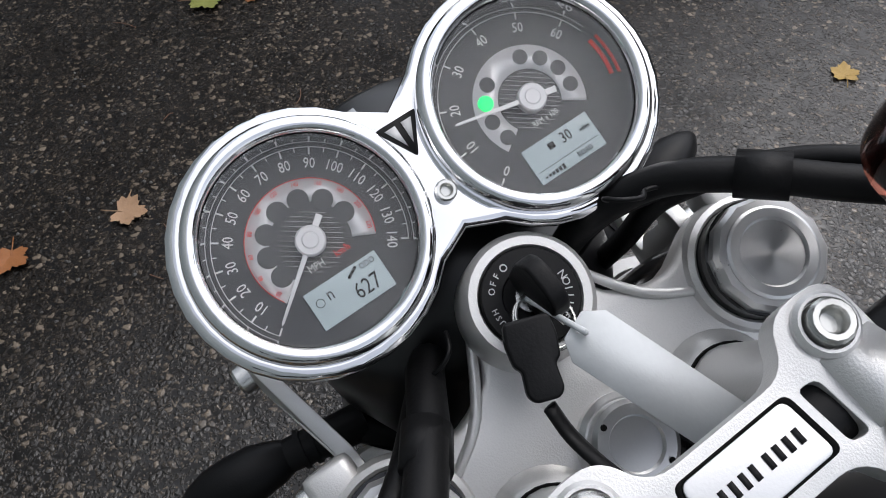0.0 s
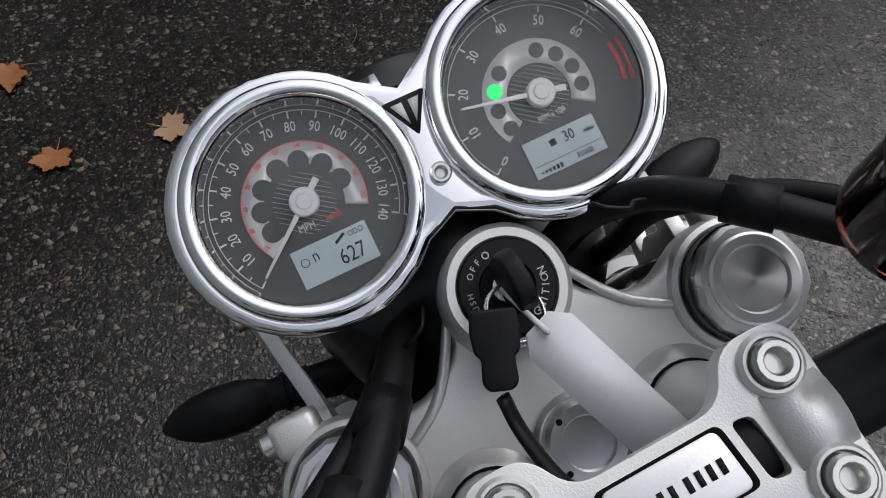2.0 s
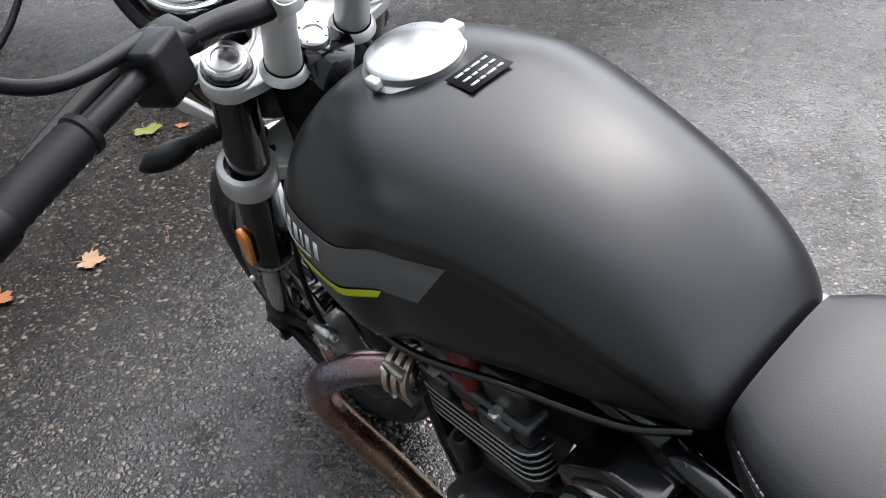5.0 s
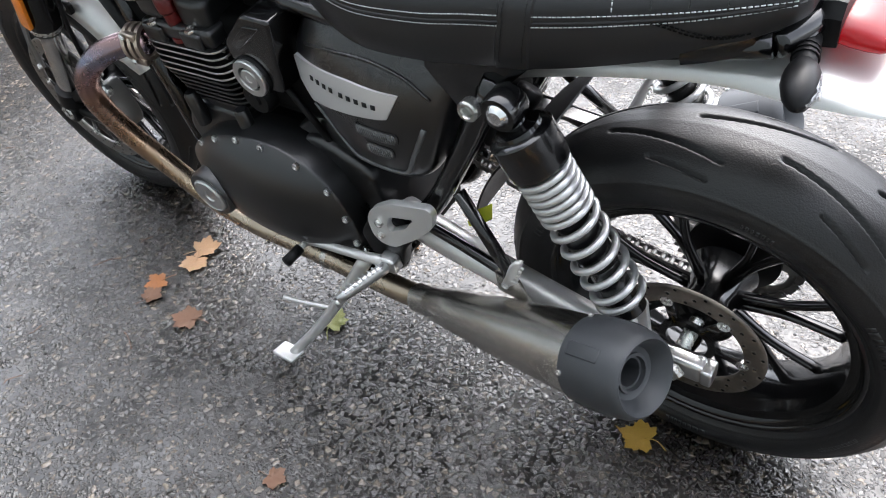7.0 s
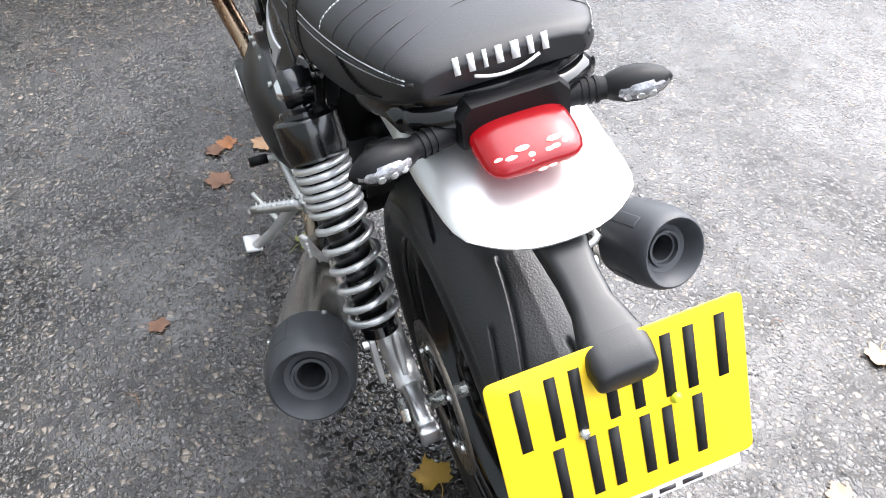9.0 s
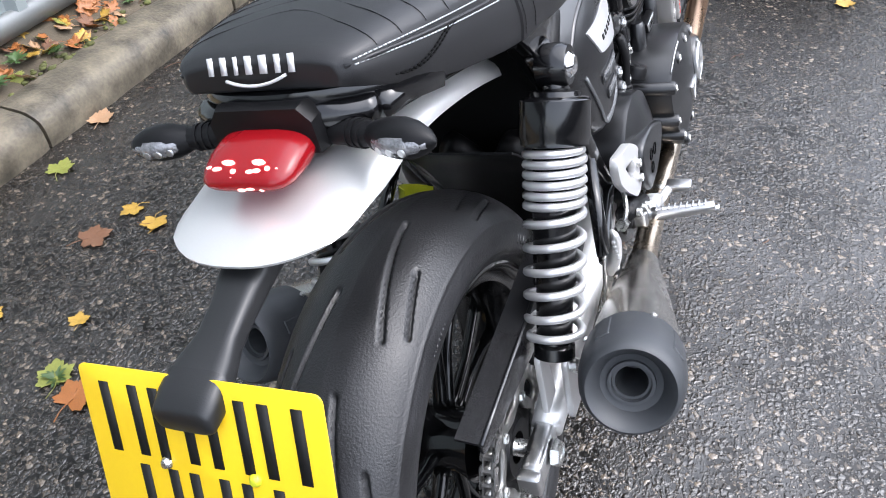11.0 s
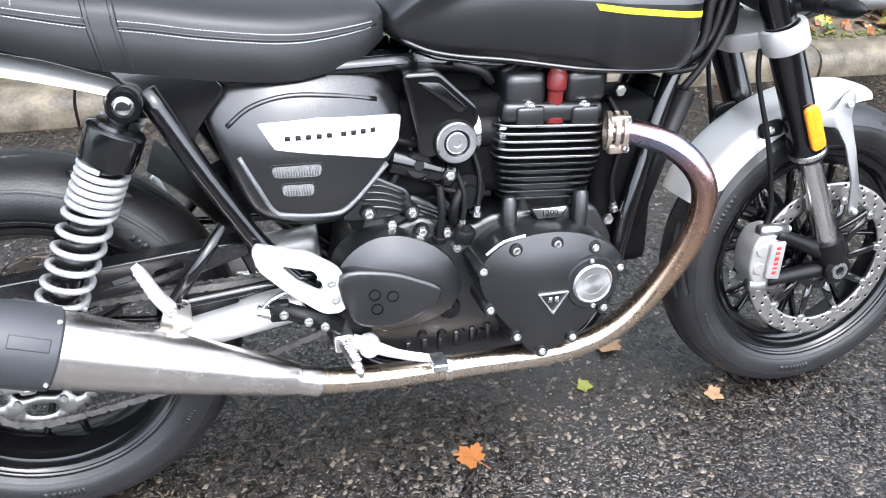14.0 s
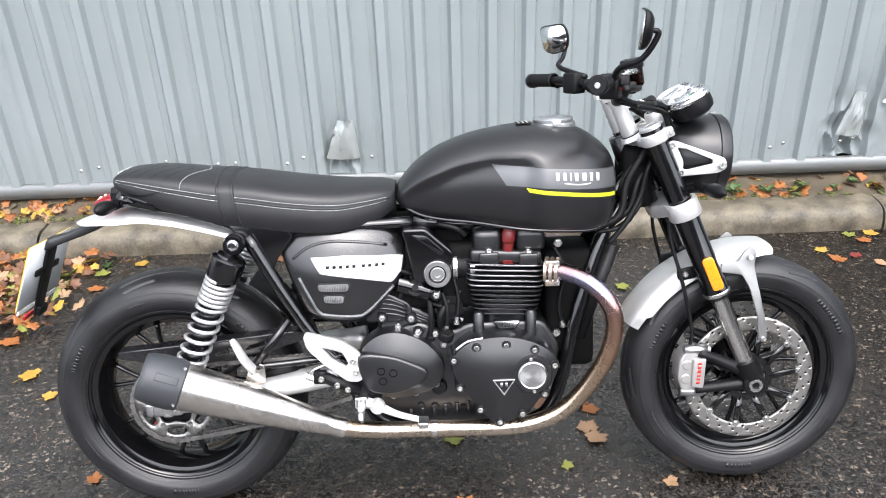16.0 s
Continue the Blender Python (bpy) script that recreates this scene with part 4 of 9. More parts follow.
# stays to the passenger pegs
for s in (-1, 1):
    bm = bmesh.new()
    tube(bm, [(0.305, s * 0.142, 0.528), (0.225, s * 0.168, 0.432)], 0.0095, 10, 1)
    tube(bm, [(0.43, s * 0.135, 0.43), (0.32, s * 0.15, 0.425), (0.225, s * 0.168, 0.425)], 0.0085, 10, 4)
    stay = part("peg_hanger", bm, GLOSS, bike, "black peg hanger tubes")
    bm = bmesh.new()
    tube(bm, [(0.222, s * 0.172, 0.415), (0.205, s * 0.188, 0.45), (0.19, s * 0.196, 0.49), (0.182, s * 0.196, 0.505)], [0.012, 0.011, 0.0095, 0.006], 8, 4, True, 0.55)
    for k in range(5):
        block(bm, (0.014, 0.004, 0.004), Matrix.Translation((0.2 - 0.0035 * k, s * 0.195, 0.455 + 0.009 * k)), 0.001)
    part("passenger_peg", bm, ALU, stay, "folded silver passenger footpeg")
    bm = bmesh.new()
    prism(bm, fillet([V((0.19, 0.375, 0)), V((0.245, 0.385, 0)), V((0.245, 0.43, 0)), V((0.215, 0.44, 0)), V((0.2, 0.4, 0))], 0.006), 0.168, 0.173, XZ if s < 0 else XZ @ Matrix.Diagonal((1, 1, -1, 1)), 0.001)
    part("bracket", bm, STEEL, stay)
    bolt((0.222, s * 0.18, 0.42), (0, s, 0), 0.006, stay)
bolt((0.254, 0.14, 0.69), (0, 1, 0.1), 0.014, frame_main)
TAGX = 0.27
# yellow label tag hanging by the left shock
bm = bmesh.new()
loft(bm, [[(TAGX + 0.055 * t, 0.12 + 0.02 * math.sin(t * 4), 0.5 - 0.03 * t * t), (TAGX + 0.055 * t, 0.12 + 0.02 * math.sin(t * 4) + 0.006, 0.475 - 0.03 * t * t), (TAGX + 0.055 * t, 0.121 + 0.02 * math.sin(t * 4) + 0.006, 0.475 - 0.03 * t * t), (TAGX + 0.055 * t, 0.121 + 0.02 * math.sin(t * 4), 0.5 - 0.03 * t * t)] for t in [i / 8 for i in range(9)]])
part("warning_tag", bm, LIME, bike, "yellow paper warning tag")

# ---- fuel tank ----
TX = [0.562, 0.575, 0.606, 0.661, 0.743, 0.837, 0.898, 0.985, 1.035, 1.066, 1.082]
TTOP = [0.80, 0.822, 0.857, 0.895, 0.925, 0.941, 0.944, 0.934, 0.908, 0.876, 0.84]
TBOT = [0.785, 0.768, 0.75, 0.737, 0.729, 0.716, 0.71, 0.704, 0.708, 0.735, 0.79]
TW = [0.055, 0.082, 0.104, 0.124, 0.145, 0.172, 0.176, 0.165, 0.14, 0.104, 0.05]


def tank_point(x, a, lift=0.0):
    """A point of the tank's skin at length x; a: -90 is the middle of the top, 90 the bottom, on the right side."""
    zt, zb, w = np.interp(x, TX, TTOP), np.interp(x, TX, TBOT), np.interp(x, TX, TW)
    zm = zb + (zt - zb) * 0.43
    c, s = max(0.0, math.cos(radians(a))), -math.sin(radians(a))
    if s > 0:
        y, z = w * c ** 0.8, zm + (zt - zm) * s ** 0.98
    else:
        y, z = w * (0.72 + 0.28 * c ** 0.7) if c > 0.25 else w * (0.72 + 0.28 * 0.25 ** 0.7) * (c / 0.25), zm + (zb - zm) * min(1.0, (-s) ** 0.85 * 1.02)
    # knee recess in the rear flank
    edge = np.interp(x, [0.56, 0.62, 0.7, 0.78, 0.86, 0.93], [0.80, 0.835, 0.872, 0.893, 0.892, 0.87])
    k = smoothstep((0.905 - x) / 0.05) * smoothstep((edge - z) / 0.035) * smoothstep((x - 0.56) / 0.06)
    y -= 0.02 * k * min(1, y / 0.08)
    return V((x, -(y + lift), z + lift * 0.2))


def smooth_interp():
    """Denser, smoothed tank tables."""
    global TX, TTOP, TBOT, TW
    out = [[], [], [], []]
    P = catmull([V((TX[i], TTOP[i], TBOT[i])) for i in range(len(TX))], 6)
    Q = catmull([V((TX[i], TW[i], 0)) for i in range(len(TX))], 6)
    TX, TTOP, TBOT, TW = [p.x for p in P], [p.y for p in P], [p.z for p in P], [q.y for q in Q]


smooth_interp()
bm = bmesh.new()
angs = list(range(-90, 91, 5))
rings = []
for x in TX[::1]:
    right = [tank_point(x, a) for a in angs]
    left = [V((p.x, -p.y, p.z)) for p in right[-2:0:-1]]
    rings.append(right + left)
loft(bm, rings)
bmesh.ops.remove_doubles(bm, verts=bm.verts, dist=0.0004)
bmesh.ops.smooth_vert(bm, verts=bm.verts, factor=0.5, use_axis_x=True, use_axis_y=True, use_axis_z=True)
tank = part("fuel_tank", bm, TANK, bike, "satin black teardrop fuel tank", 70)
# rolled seam along its lower edge
for s in (-1, 1):
    bm = bmesh.new()
    tube(bm, [(x, s * (np.interp(x, TX, TW) * 0.86), np.interp(x, TX, TBOT) + 0.006) for x in np.linspace(0.585, 1.05, 14)], 0.0045, 8, 3)
    part("seam", bm, GLOSS, tank)


def skin_patch(x0, x1, zlo, zhi, side, lift, nx=26, nz=7, slant=0.0, slant_end=0.0):
    """A thin decal that follows the tank: between two heights, with slanted ends."""
    bm = bmesh.new()
    table = {}
    grid = []
    for i in range(nx + 1):
        row = []
        for j in range(nz + 1):
            v = j / nz
            xa, xb = x0 + slant * (1 - v), x1 + slant_end * (1 - v)
            x = xa + (xb - xa) * i / nx
            z = zlo(x) + (zhi(x) - zlo(x)) * v
            lo, hi = -89.0, 70.0
            for _ in range(26):
                mid = (lo + hi) / 2
                if tank_point(x, mid).z > z:
                    lo = mid
                else:
                    hi = mid
            p = tank_point(x, (lo + hi) / 2, lift)
            row.append(bm.verts.new((p.x, p.y * (1 if side < 0 else -1), p.z)))
        grid.append(row)
    for a, b in zip(grid, grid[1:]):
        for k in range(nz):
            bm.faces.new((a[k], b[k], b[k + 1], a[k + 1]))
    thicken(bm, 0.0006)
    return bm


for s in (-1, 1):
    zl = lambda x: 0.822 - 0.07 * (x - 0.8)
    zh = lambda x: 0.866 - 0.075 * (x - 0.8)
    dec = part("tank_decal", skin_patch(0.785, 1.068, zl, zh, s, 0.0016, slant=0.03), TANKGREY, tank, "grey decal panel", 80)
    part("stripe", skin_patch(0.858, 1.066, lambda x: 0.806 - 0.115 * (x - 0.86), lambda x: 0.815 - 0.115 * (x - 0.86), s, 0.0018, 20, 2, slant=0.006), LIME, tank, "lime yellow stripe", 80)
    # brand mark as plain bars with an arc below it
    bm = bmesh.new()
    for k, w in enumerate((0.013, 0.013, 0.006, 0.014, 0.016, 0.012, 0.013)):
        x = 0.925 + [0, 0.0165, 0.0295, 0.0425, 0.0605, 0.0775, 0.0935][k]
        sub = skin_patch(x - w * 0.3, x + w * 0.3, lambda q: 0.8305 - 0.072 * (q - 0.93), lambda q: 0.8485 - 0.072 * (q - 0.93), s, 0.003, 3, 2)
        join(bm, sub)
    join(bm, skin_patch(0.94, 1.0, lambda q: 0.8215 - 0.072 * (q - 0.93) + 3.2 * (q - 0.97) ** 2, lambda q: 0.8245 - 0.072 * (q - 0.93) + 3.2 * (q - 0.97) ** 2, s, 0.003, 14, 1))
    stuff(part("brand_mark", bm, WHITEINK, tank, "white brand mark", 80))
# filler cap
CAP = axis_m((0.942, 0, 0.934), (-0.02, 0, 1))
bm = bmesh.new()
lathe(bm, [(0.052, -0.004), (0.052, 0.006), (0.047, 0.009), (0.0475, 0.011), (0.0475, 0.017), (0.043, 0.0205), (0.02, 0.022), (0, 0.022)], CAP, 40)
cap = part("filler_cap", bm, BRUSHED, tank, "round brushed aluminium filler cap")
bm = bmesh.new()
block(bm, (0.016, 0.02, 0.012), CAP @ Matrix.Translation((0.05, 0, 0.012)), 0.003)
part("hinge", bm, ALU, cap)
bm = bmesh.new()
block(bm, (0.012, 0.016, 0.01), CAP @ Matrix.Translation((-0.05, 0, 0.012)), 0.003)
part("latch", bm, ALU, cap)
bm = bmesh.new()
M = frame_m((0.868, -0.012, 0.9455), (0, -1, 0.0), (-0.03, 0, 1))
block(bm, (0.052, 0.034, 0.0006), M, 0)
lab = part("fuel_label", bm, BLACKINK, tank, "small printed warning label")
bm = bmesh.new()
for k in range(3):
    bars(bm, [0.009, 0.006, 0.011, 0.007], 0.0028, 0.002, M @ Matrix.Translation((0, -0.01 + 0.01 * k, 0.0008)))
part("print", bm, WHITEINK, lab)

# ---- seat ----
SX = [-0.08, -0.0775, -0.058, 0.007, 0.085, 0.164, 0.237, 0.322, 0.429, 0.52, 0.562]
STOP = [0.861, 0.869, 0.876, 0.878, 0.871, 0.862, 0.854, 0.84, 0.827, 0.823, 0.815]
SBOT = [0.846, 0.842, 0.832, 0.803, 0.779, 0.758, 0.747, 0.734, 0.726, 0.745, 0.768]
SW = [0.07, 0.079, 0.095, 0.115, 0.128, 0.135, 0.14, 0.143, 0.135, 0.105, 0.075]
P = catmull([V((SX[i], STOP[i], SBOT[i])) for i in range(len(SX))], 5)
Q = catmull([V((SX[i], SW[i], 0)) for i in range(len(SX))], 5)
SX, STOP, SBOT, SW = [p.x for p in P], [p.y for p in P], [p.z for p in P], [q.y for q in Q]


def seat_point(x, a, lift=0.0):
    zt, zb, w = np.interp(x, SX, STOP), np.interp(x, SX, SBOT), np.interp(x, SX, SW)
    # a runs 0 (middle of the top) to 1 (the seam) to 2 (lower edge)
    seam = zb + (zt - zb) * 0.56
    if a <= 1:
        y = w * 0.965 * math.sin(a * math.pi / 2) ** 0.9
        z = seam + (zt - seam) * math.cos(a * math.pi / 2) ** 0.62
    else:
        t = a - 1
        y = w * (0.965 + 0.05 * math.sin(t * math.pi * 0.8) - 0.05 * t)
        z = seam + (zb - seam) * t
    return V((x, -(y + lift), z + lift * (1 - min(a, 1))))


bm = bmesh.new()
aa = [0, 0.12, 0.25, 0.4, 0.55, 0.7, 0.82, 0.92, 1.0, 1.06, 1.25, 1.5, 1.75, 1.95, 2.0]
rings = []
for x in SX:
    right = [seat_point(x, a) for a in aa]
    left = [V((p.x, -p.y, p.z)) for p in right[:0:-1]]
    rings.append(right + left)
loft(bm, rings)
seat = part("seat", bm, VINYL, bike, "black ribbed vinyl bench seat with grey stitching", 60)


def stitch(line, width=0.0007, step=0.0052, parent=None):
    """Separate short stitches along a line of points with normals left open."""
    bm = bmesh.new()
    pts = catmull(line, 8)
    cum = [0.0]
    for a, b in zip(pts, pts[1:]):
        cum.append(cum[-1] + (b - a).length)
    s = 0.0
    while s + step * 0.7 < cum[-1]:
        q = []
        for u in (s, s + step * 0.72):
            i = min(len(cum) - 2, max(0, int(np.searchsorted(cum, u)) - 1))
            q.append(pts[i].lerp(pts[i + 1], (u - cum[i]) / max(1e-9, cum[i + 1] - cum[i])))
        tube(bm, q, width, 5, 1)
        s += step
    return bm


for s in (-1, 1):
    for off, nm in ((0.97, "seam_stitching"), (1.08, "seam_stitching")):
        line = [V((p.x, p.y * -s, p.z)) for p in (seat_point(x, off, 0.0006) for x in np.linspace(-0.07, 0.545, 24))]
        stuff(part(nm, stitch(line), STITCH, seat))
    bm = bmesh.new()
    tube(bm, [V((p.x, p.y * -s, p.z)) for p in (seat_point(x, 1.02, -0.0006) for x in np.linspace(-0.075, 0.55, 28))], 0.0024, 6, 2)
    part("piping", bm, VINYL, seat)
# strap band across the seat, with its double stitching, and the quilted ribs of the tail
bm = bmesh.new()
band = []
for x, lift in ((0.165, -0.001), (0.168, 0.0022), (0.205, 0.0022), (0.208, -0.001)):
    right = [seat_point(x + 0.012 * (a - 1), a, lift) for a in aa]
    band.append([V((p.x, -p.y, p.z)) for p in right[:0:-1]] + right)
loft(bm, band, False, False)
part("strap", bm, VINYL, seat, "vinyl strap across the seat")
for x in (0.173, 0.2):
    line = []
    for a in [1.9, 1.6, 1.3, 1.05, 0.9, 0.7, 0.4, 0.0]:
        line.append(seat_point(x + 0.012 * (a - 1), a, 0.0028))
    line += [V((p.x, -p.y, p.z)) for p in line[-2::-1]]
    stuff(part("strap_stitching", stitch(line, 0.0005), BLACKINK, seat))
for x in (-0.026, 0.002, 0.034, 0.068, 0.104):
    line = []
    for a in [0.93, 0.8, 0.6, 0.35, 0.0]:
        line.append(seat_point(x + 0.05 * (0.93 - a) ** 2 - 0.02, a, 0.0001))
    line += [V((p.x, -p.y, p.z)) for p in line[-2::-1]]
    bm = bmesh.new()
    if x > 0.1:
        bm.free()
        stuff(part("rib_stitching", stitch(line), STITCH, seat))
        continue
    tube(bm, line, 0.0006, 6, 4)
    part("rib_seam", bm, VINYL, seat)
for s in (-1, 1):
    for o in (0.0, 0.007):
        line = []
        for t in np.linspace(0, 1, 8):
            x = 0.06 - 0.1 * t + o
            line.append(seat_point(x, 1.0 + 0.75 * math.sin(t * 1.5) ** 2, 0.0006))
        part("tail_stitching", stitch([V((p.x, p.y * -s, p.z)) for p in line], 0.0009), DARK, seat)
# brand mark on the tail as white bars over an arc
bm = bmesh.new()
TAILM = frame_m((-0.0792, 0.003, 0.8655), (0, -1, 0), (-0.93, 0, 0.36))
bars(bm, [0.005, 0.0055, 0.0035, 0.006, 0.007, 0.005, 0.0055], 0.0145, 0.0078, TAILM, 0.0014)
tube(bm, [TAILM @ V((x, -0.0165 + 7 * x * x, 0.0004)) for x in np.linspace(-0.026, 0.033, 8)], 0.0015, 6, 2)
stuff(part("brand_mark", bm, WHITEINK, seat, "white embroidered brand mark"))
# gloss tail loop under the seat
bm = bmesh.new()
rings = []
for t in np.linspace(-1, 1, 25):
    a = t * 1.45
    c = V((0.06 - 0.135 * math.cos(a) ** 0.6, 0.1 * math.sin(a) / math.sin(1.45), 0.789 + 0.04 * math.cos(a) ** 0.6))
    d = V((-math.cos(a), math.sin(a), 0)).normalized()
    rings.append([c + d * 0.014, c + d * 0.01 + V((0, 0, 0.012)), c - d * 0.014 + V((0, 0, 0.012)), c - d * 0.014 - V((0, 0, 0.012)), c + d * 0.01 - V((0, 0, 0.012))])
loft(bm, rings)
part("tail_loop", bm, GLOSS, bike, "gloss black tail loop", 50)

# ---- engine ----
SIDE = {-1: XZ, 1: XZ @ Matrix.Diagonal((1, 1, -1, 1))}
P3 = lambda pts: [V((x, z, 0)) for x, z in pts]
BADGESILVER = mk("satin_silver_badge", (0.55, 0.55, 0.55), 0.34, 0.5, 0.04, 10, 700, 0.02, 0.04)
bm = bmesh.new()
prism(bm, fillet(P3([(0.47, 0.33), (0.5, 0.46), (0.6, 0.5), (0.68, 0.47), (0.72, 0.49), (0.9, 0.49), (0.94, 0.42), (0.91, 0.31), (0.85, 0.235), (0.6, 0.225), (0.52, 0.26)]), 0.02), -0.115, 0.115, XZ, 0.01)
engine = part("engine", bm, ENGINE, bike, "black twin-cylinder engine with bright-edged fins")
# sump ribs and lower case lugs
for k in range(9):
    bm = bmesh.new()
    block(bm, (0.01, 0.24, 0.03), Matrix.Translation((0.575 + 0.028 * k, 0, 0.262 + 0.003 * k)), 0.003)
    part("case_rib", bm, ENGINE, engine)
# gearbox top cover ribs
for k in range(5):
    bm = bmesh.new()
    tube(bm, [(0.55 + 0.012 * k, -0.098, 0.53 - 0.011 * k), (0.6 + 0.008 * k, -0.1, 0.512 - 0.0105 * k), (0.65, -0.1, 0.488 - 0.009 * k)], 0.004, 6, 3)
    part("case_rib", bm, ENGINE, engine)
bm = bmesh.new()
prism(bm, fillet(P3([(0.5, 0.45), (0.53, 0.54), (0.6, 0.53), (0.66, 0.49), (0.66, 0.43), (0.56, 0.42)]), 0.015), -0.1, 0.1, XZ, 0.008)
part("gearbox_top", bm, ENGINE, engine)


def domed(outline, y0, y1, m, bulge=0.012, steps=6):
    """A cover whose face swells: the outline, then rings drawn in towards its middle."""
    bm = bmesh.new()
    c = sum((V(p) for p in outline), V((0, 0, 0))) / len(outline)
    rings = [[m @ V((p.x, p.y, y0)) for p in outline], [m @ V((p.x, p.y, y1 - 0.006)) for p in outline]]
    for k in range(1, steps + 1):
        t = k / steps
        sc = 1 - 0.96 * t ** 1.15 if k > 1 else 0.985
        h = y1 - 0.002 + bulge * math.sin(min(1, t * 1.05) * math.pi / 2)
        if k == 1:
            h = y1
        rings.append([m @ V((c.x + (p.x - c.x) * max(0.03, sc), c.y + (p.y - c.y) * max(0.03, sc), h)) for p in outline])
    loft(bm, rings)
    return bm


# right clutch cover
cl = catmull(P3([(0.676, 0.42), (0.69, 0.447), (0.72, 0.469), (0.765, 0.478), (0.81, 0.478), (0.86, 0.466), (0.905, 0.44), (0.924, 0.405), (0.91, 0.36), (0.875, 0.315), (0.83, 0.276), (0.79, 0.262), (0.765, 0.268), (0.735, 0.308), (0.703, 0.35), (0.683, 0.385)]), 4, True)
clutch = part("clutch_cover", domed(cl, 0.1, 0.186, XZ, bulge=0.02), ENGINE, engine, "satin black clutch cover", 42)
for x, z in ((0.735, 0.456), (0.803, 0.459), (0.868, 0.445), (0.914, 0.405), (0.694, 0.358), (0.682, 0.427), (0.74, 0.302), (0.785, 0.268), (0.838, 0.287), (0.89, 0.335)):
    bm = bmesh.new()
    lathe(bm, [(0.0115, 0.1), (0.0115, 0.19), (0.0098, 0.1935), (0.007, 0.1935), (0.007, 0.187)], XZ @ Matrix.Translation((x, z, 0)), 16)
    part("bolt_boss", bm, ENGINE, clutch)
    bolt((x, -0.189, z), (0, -1, 0), 0.0064, clutch)
bm = bmesh.new()
OC = XZ @ Matrix.Translation((0.861, 0.389, 0.0))
lathe(bm, [(0.046, 0.17), (0.046, 0.2), (0.043, 0.2045), (0.035, 0.2045), (0.035, 0.2)], OC, 40)
part("inspection_ring", bm, ENGINE, clutch)
turned_piece("inspection_cap", [(0.034, 0.19), (0.034, 0.207), (0.031, 0.21), (0.029, 0.2085), (0.018, 0.2085), (0.0175, 0.2078), (0.017, 0.2085), (0.0, 0.2086)], OC, LATHED, clutch, "turned aluminium disc")
for a in (95, 275):
    bolt((0.861 + 0.04 * math.cos(radians(a)), -0.204, 0.389 + 0.04 * math.sin(radians(a))), (0, -1, 0), 0.004, clutch)
# triangular badge as a plain shape
bm = bmesh.new()
tri = fillet(P3([(0.768, 0.382), (0.822, 0.382), (0.795, 0.342)]), 0.003, 2)
tin = fillet(P3([(0.773, 0.379), (0.817, 0.379), (0.795, 0.347)]), 0.002, 2)
BADGE = XZ @ Matrix.Translation((0, 0, 0.0))
prism(bm, tri, 0.2, 0.2075, BADGE, 0.0006, [tin])
badge = part("badge_rim", bm, BRUSHED, clutch, "small triangular badge")
bm = bmesh.new()
for dx in (-0.007, 0.007):
    block(bm, (0.006, 0.0006, 0.009), Matrix.Translation((0.795 + dx * 0.8, -0.2065, 0.37)), 0)
part("badge_mark", bm, BRUSHED, badge)
bm = bmesh.new()
tube(bm, [(0.688, -0.186, 0.452), (0.715, -0.189, 0.472), (0.75, -0.19, 0.479)], 0.0026, 6, 3, True, 0.3, (0, 0, 1))
part("sticker", bm, WHITEINK, clutch, "narrow white sticker")

# right sprocket cover: an oval shell with a raised leaf-shaped panel
sc = catmull(P3([(0.452, 0.405), (0.47, 0.452), (0.51, 0.482), (0.56, 0.486), (0.615, 0.462), (0.652, 0.42), (0.66, 0.385), (0.64, 0.348), (0.6, 0.33), (0.545, 0.322), (0.49, 0.335), (0.46, 0.368)]), 4, True)
scover = part("sprocket_cover", domed(sc, 0.09, 0.15, XZ, bulge=0.024), ENGINE, engine, "satin black oval sprocket cover", 42)
bm = bmesh.new()
leaf = catmull(P3([(0.462, 0.44), (0.53, 0.44), (0.585, 0.42), (0.62, 0.397), (0.6, 0.365), (0.54, 0.345), (0.48, 0.36)]), 4, True)
prism(bm, leaf, 0.15, 0.178, XZ @ Matrix.Translation((0, 0, 0)), 0.006)
panel3 = part("cover_panel", bm, ENGINE, scover)
for x, z in ((0.513, 0.404), (0.541, 0.398), (0.516, 0.379)):
    bm = bmesh.new()
    lathe(bm, [(0.0095, 0.17), (0.0095, 0.1795), (0.0078, 0.1795), (0.0078, 0.174), (0, 0.174)], XZ @ Matrix.Translation((x, z, 0)), 18)
    part("vent_hole", bm, DARK, scover)
for x, z, y in ((0.555, 0.492, -0.11), (0.624, 0.457, -0.1), (0.66, 0.44, -0.11), (0.64, 0.345, -0.12), (0.59, 0.325, -0.12), (0.535, 0.32, -0.12)):
    bolt((x, y - 0.006, z), (0, -1, 0), 0.0075, scover)
# starter motor, oil fillers, breather, sensors in the dark between covers and barrels
for o, d, r, l, nm in (((0.68, -0.03, 0.53), (0, -1, 0), 0.034, 0.08, "starter_motor"), ((0.645, -0.1, 0.335), (0, -1, 0), 0.02, 0.03, "drain_plug"), ((0.665, -0.13, 0.46), (0.3, -0.3, 1), 0.018, 0.02, "oil_filler"), ((0.7, 0.08, 0.55), (0, 1, 0), 0.03, 0.04, "starter_motor"), ((0.6, -0.1, 0.58), (0, -1, 0.2), 0.022, 0.02, "sensor")):
    bm = bmesh.new()
    lathe(bm, [(0, 0), (r, 0), (r, l * 0.8), (r * 0.85, l), (r * 0.4, l), (r * 0.35, l * 1.1), (0, l * 1.1)], axis_m(o, d), 24)
    part(nm, bm, PLASTIC, engine)
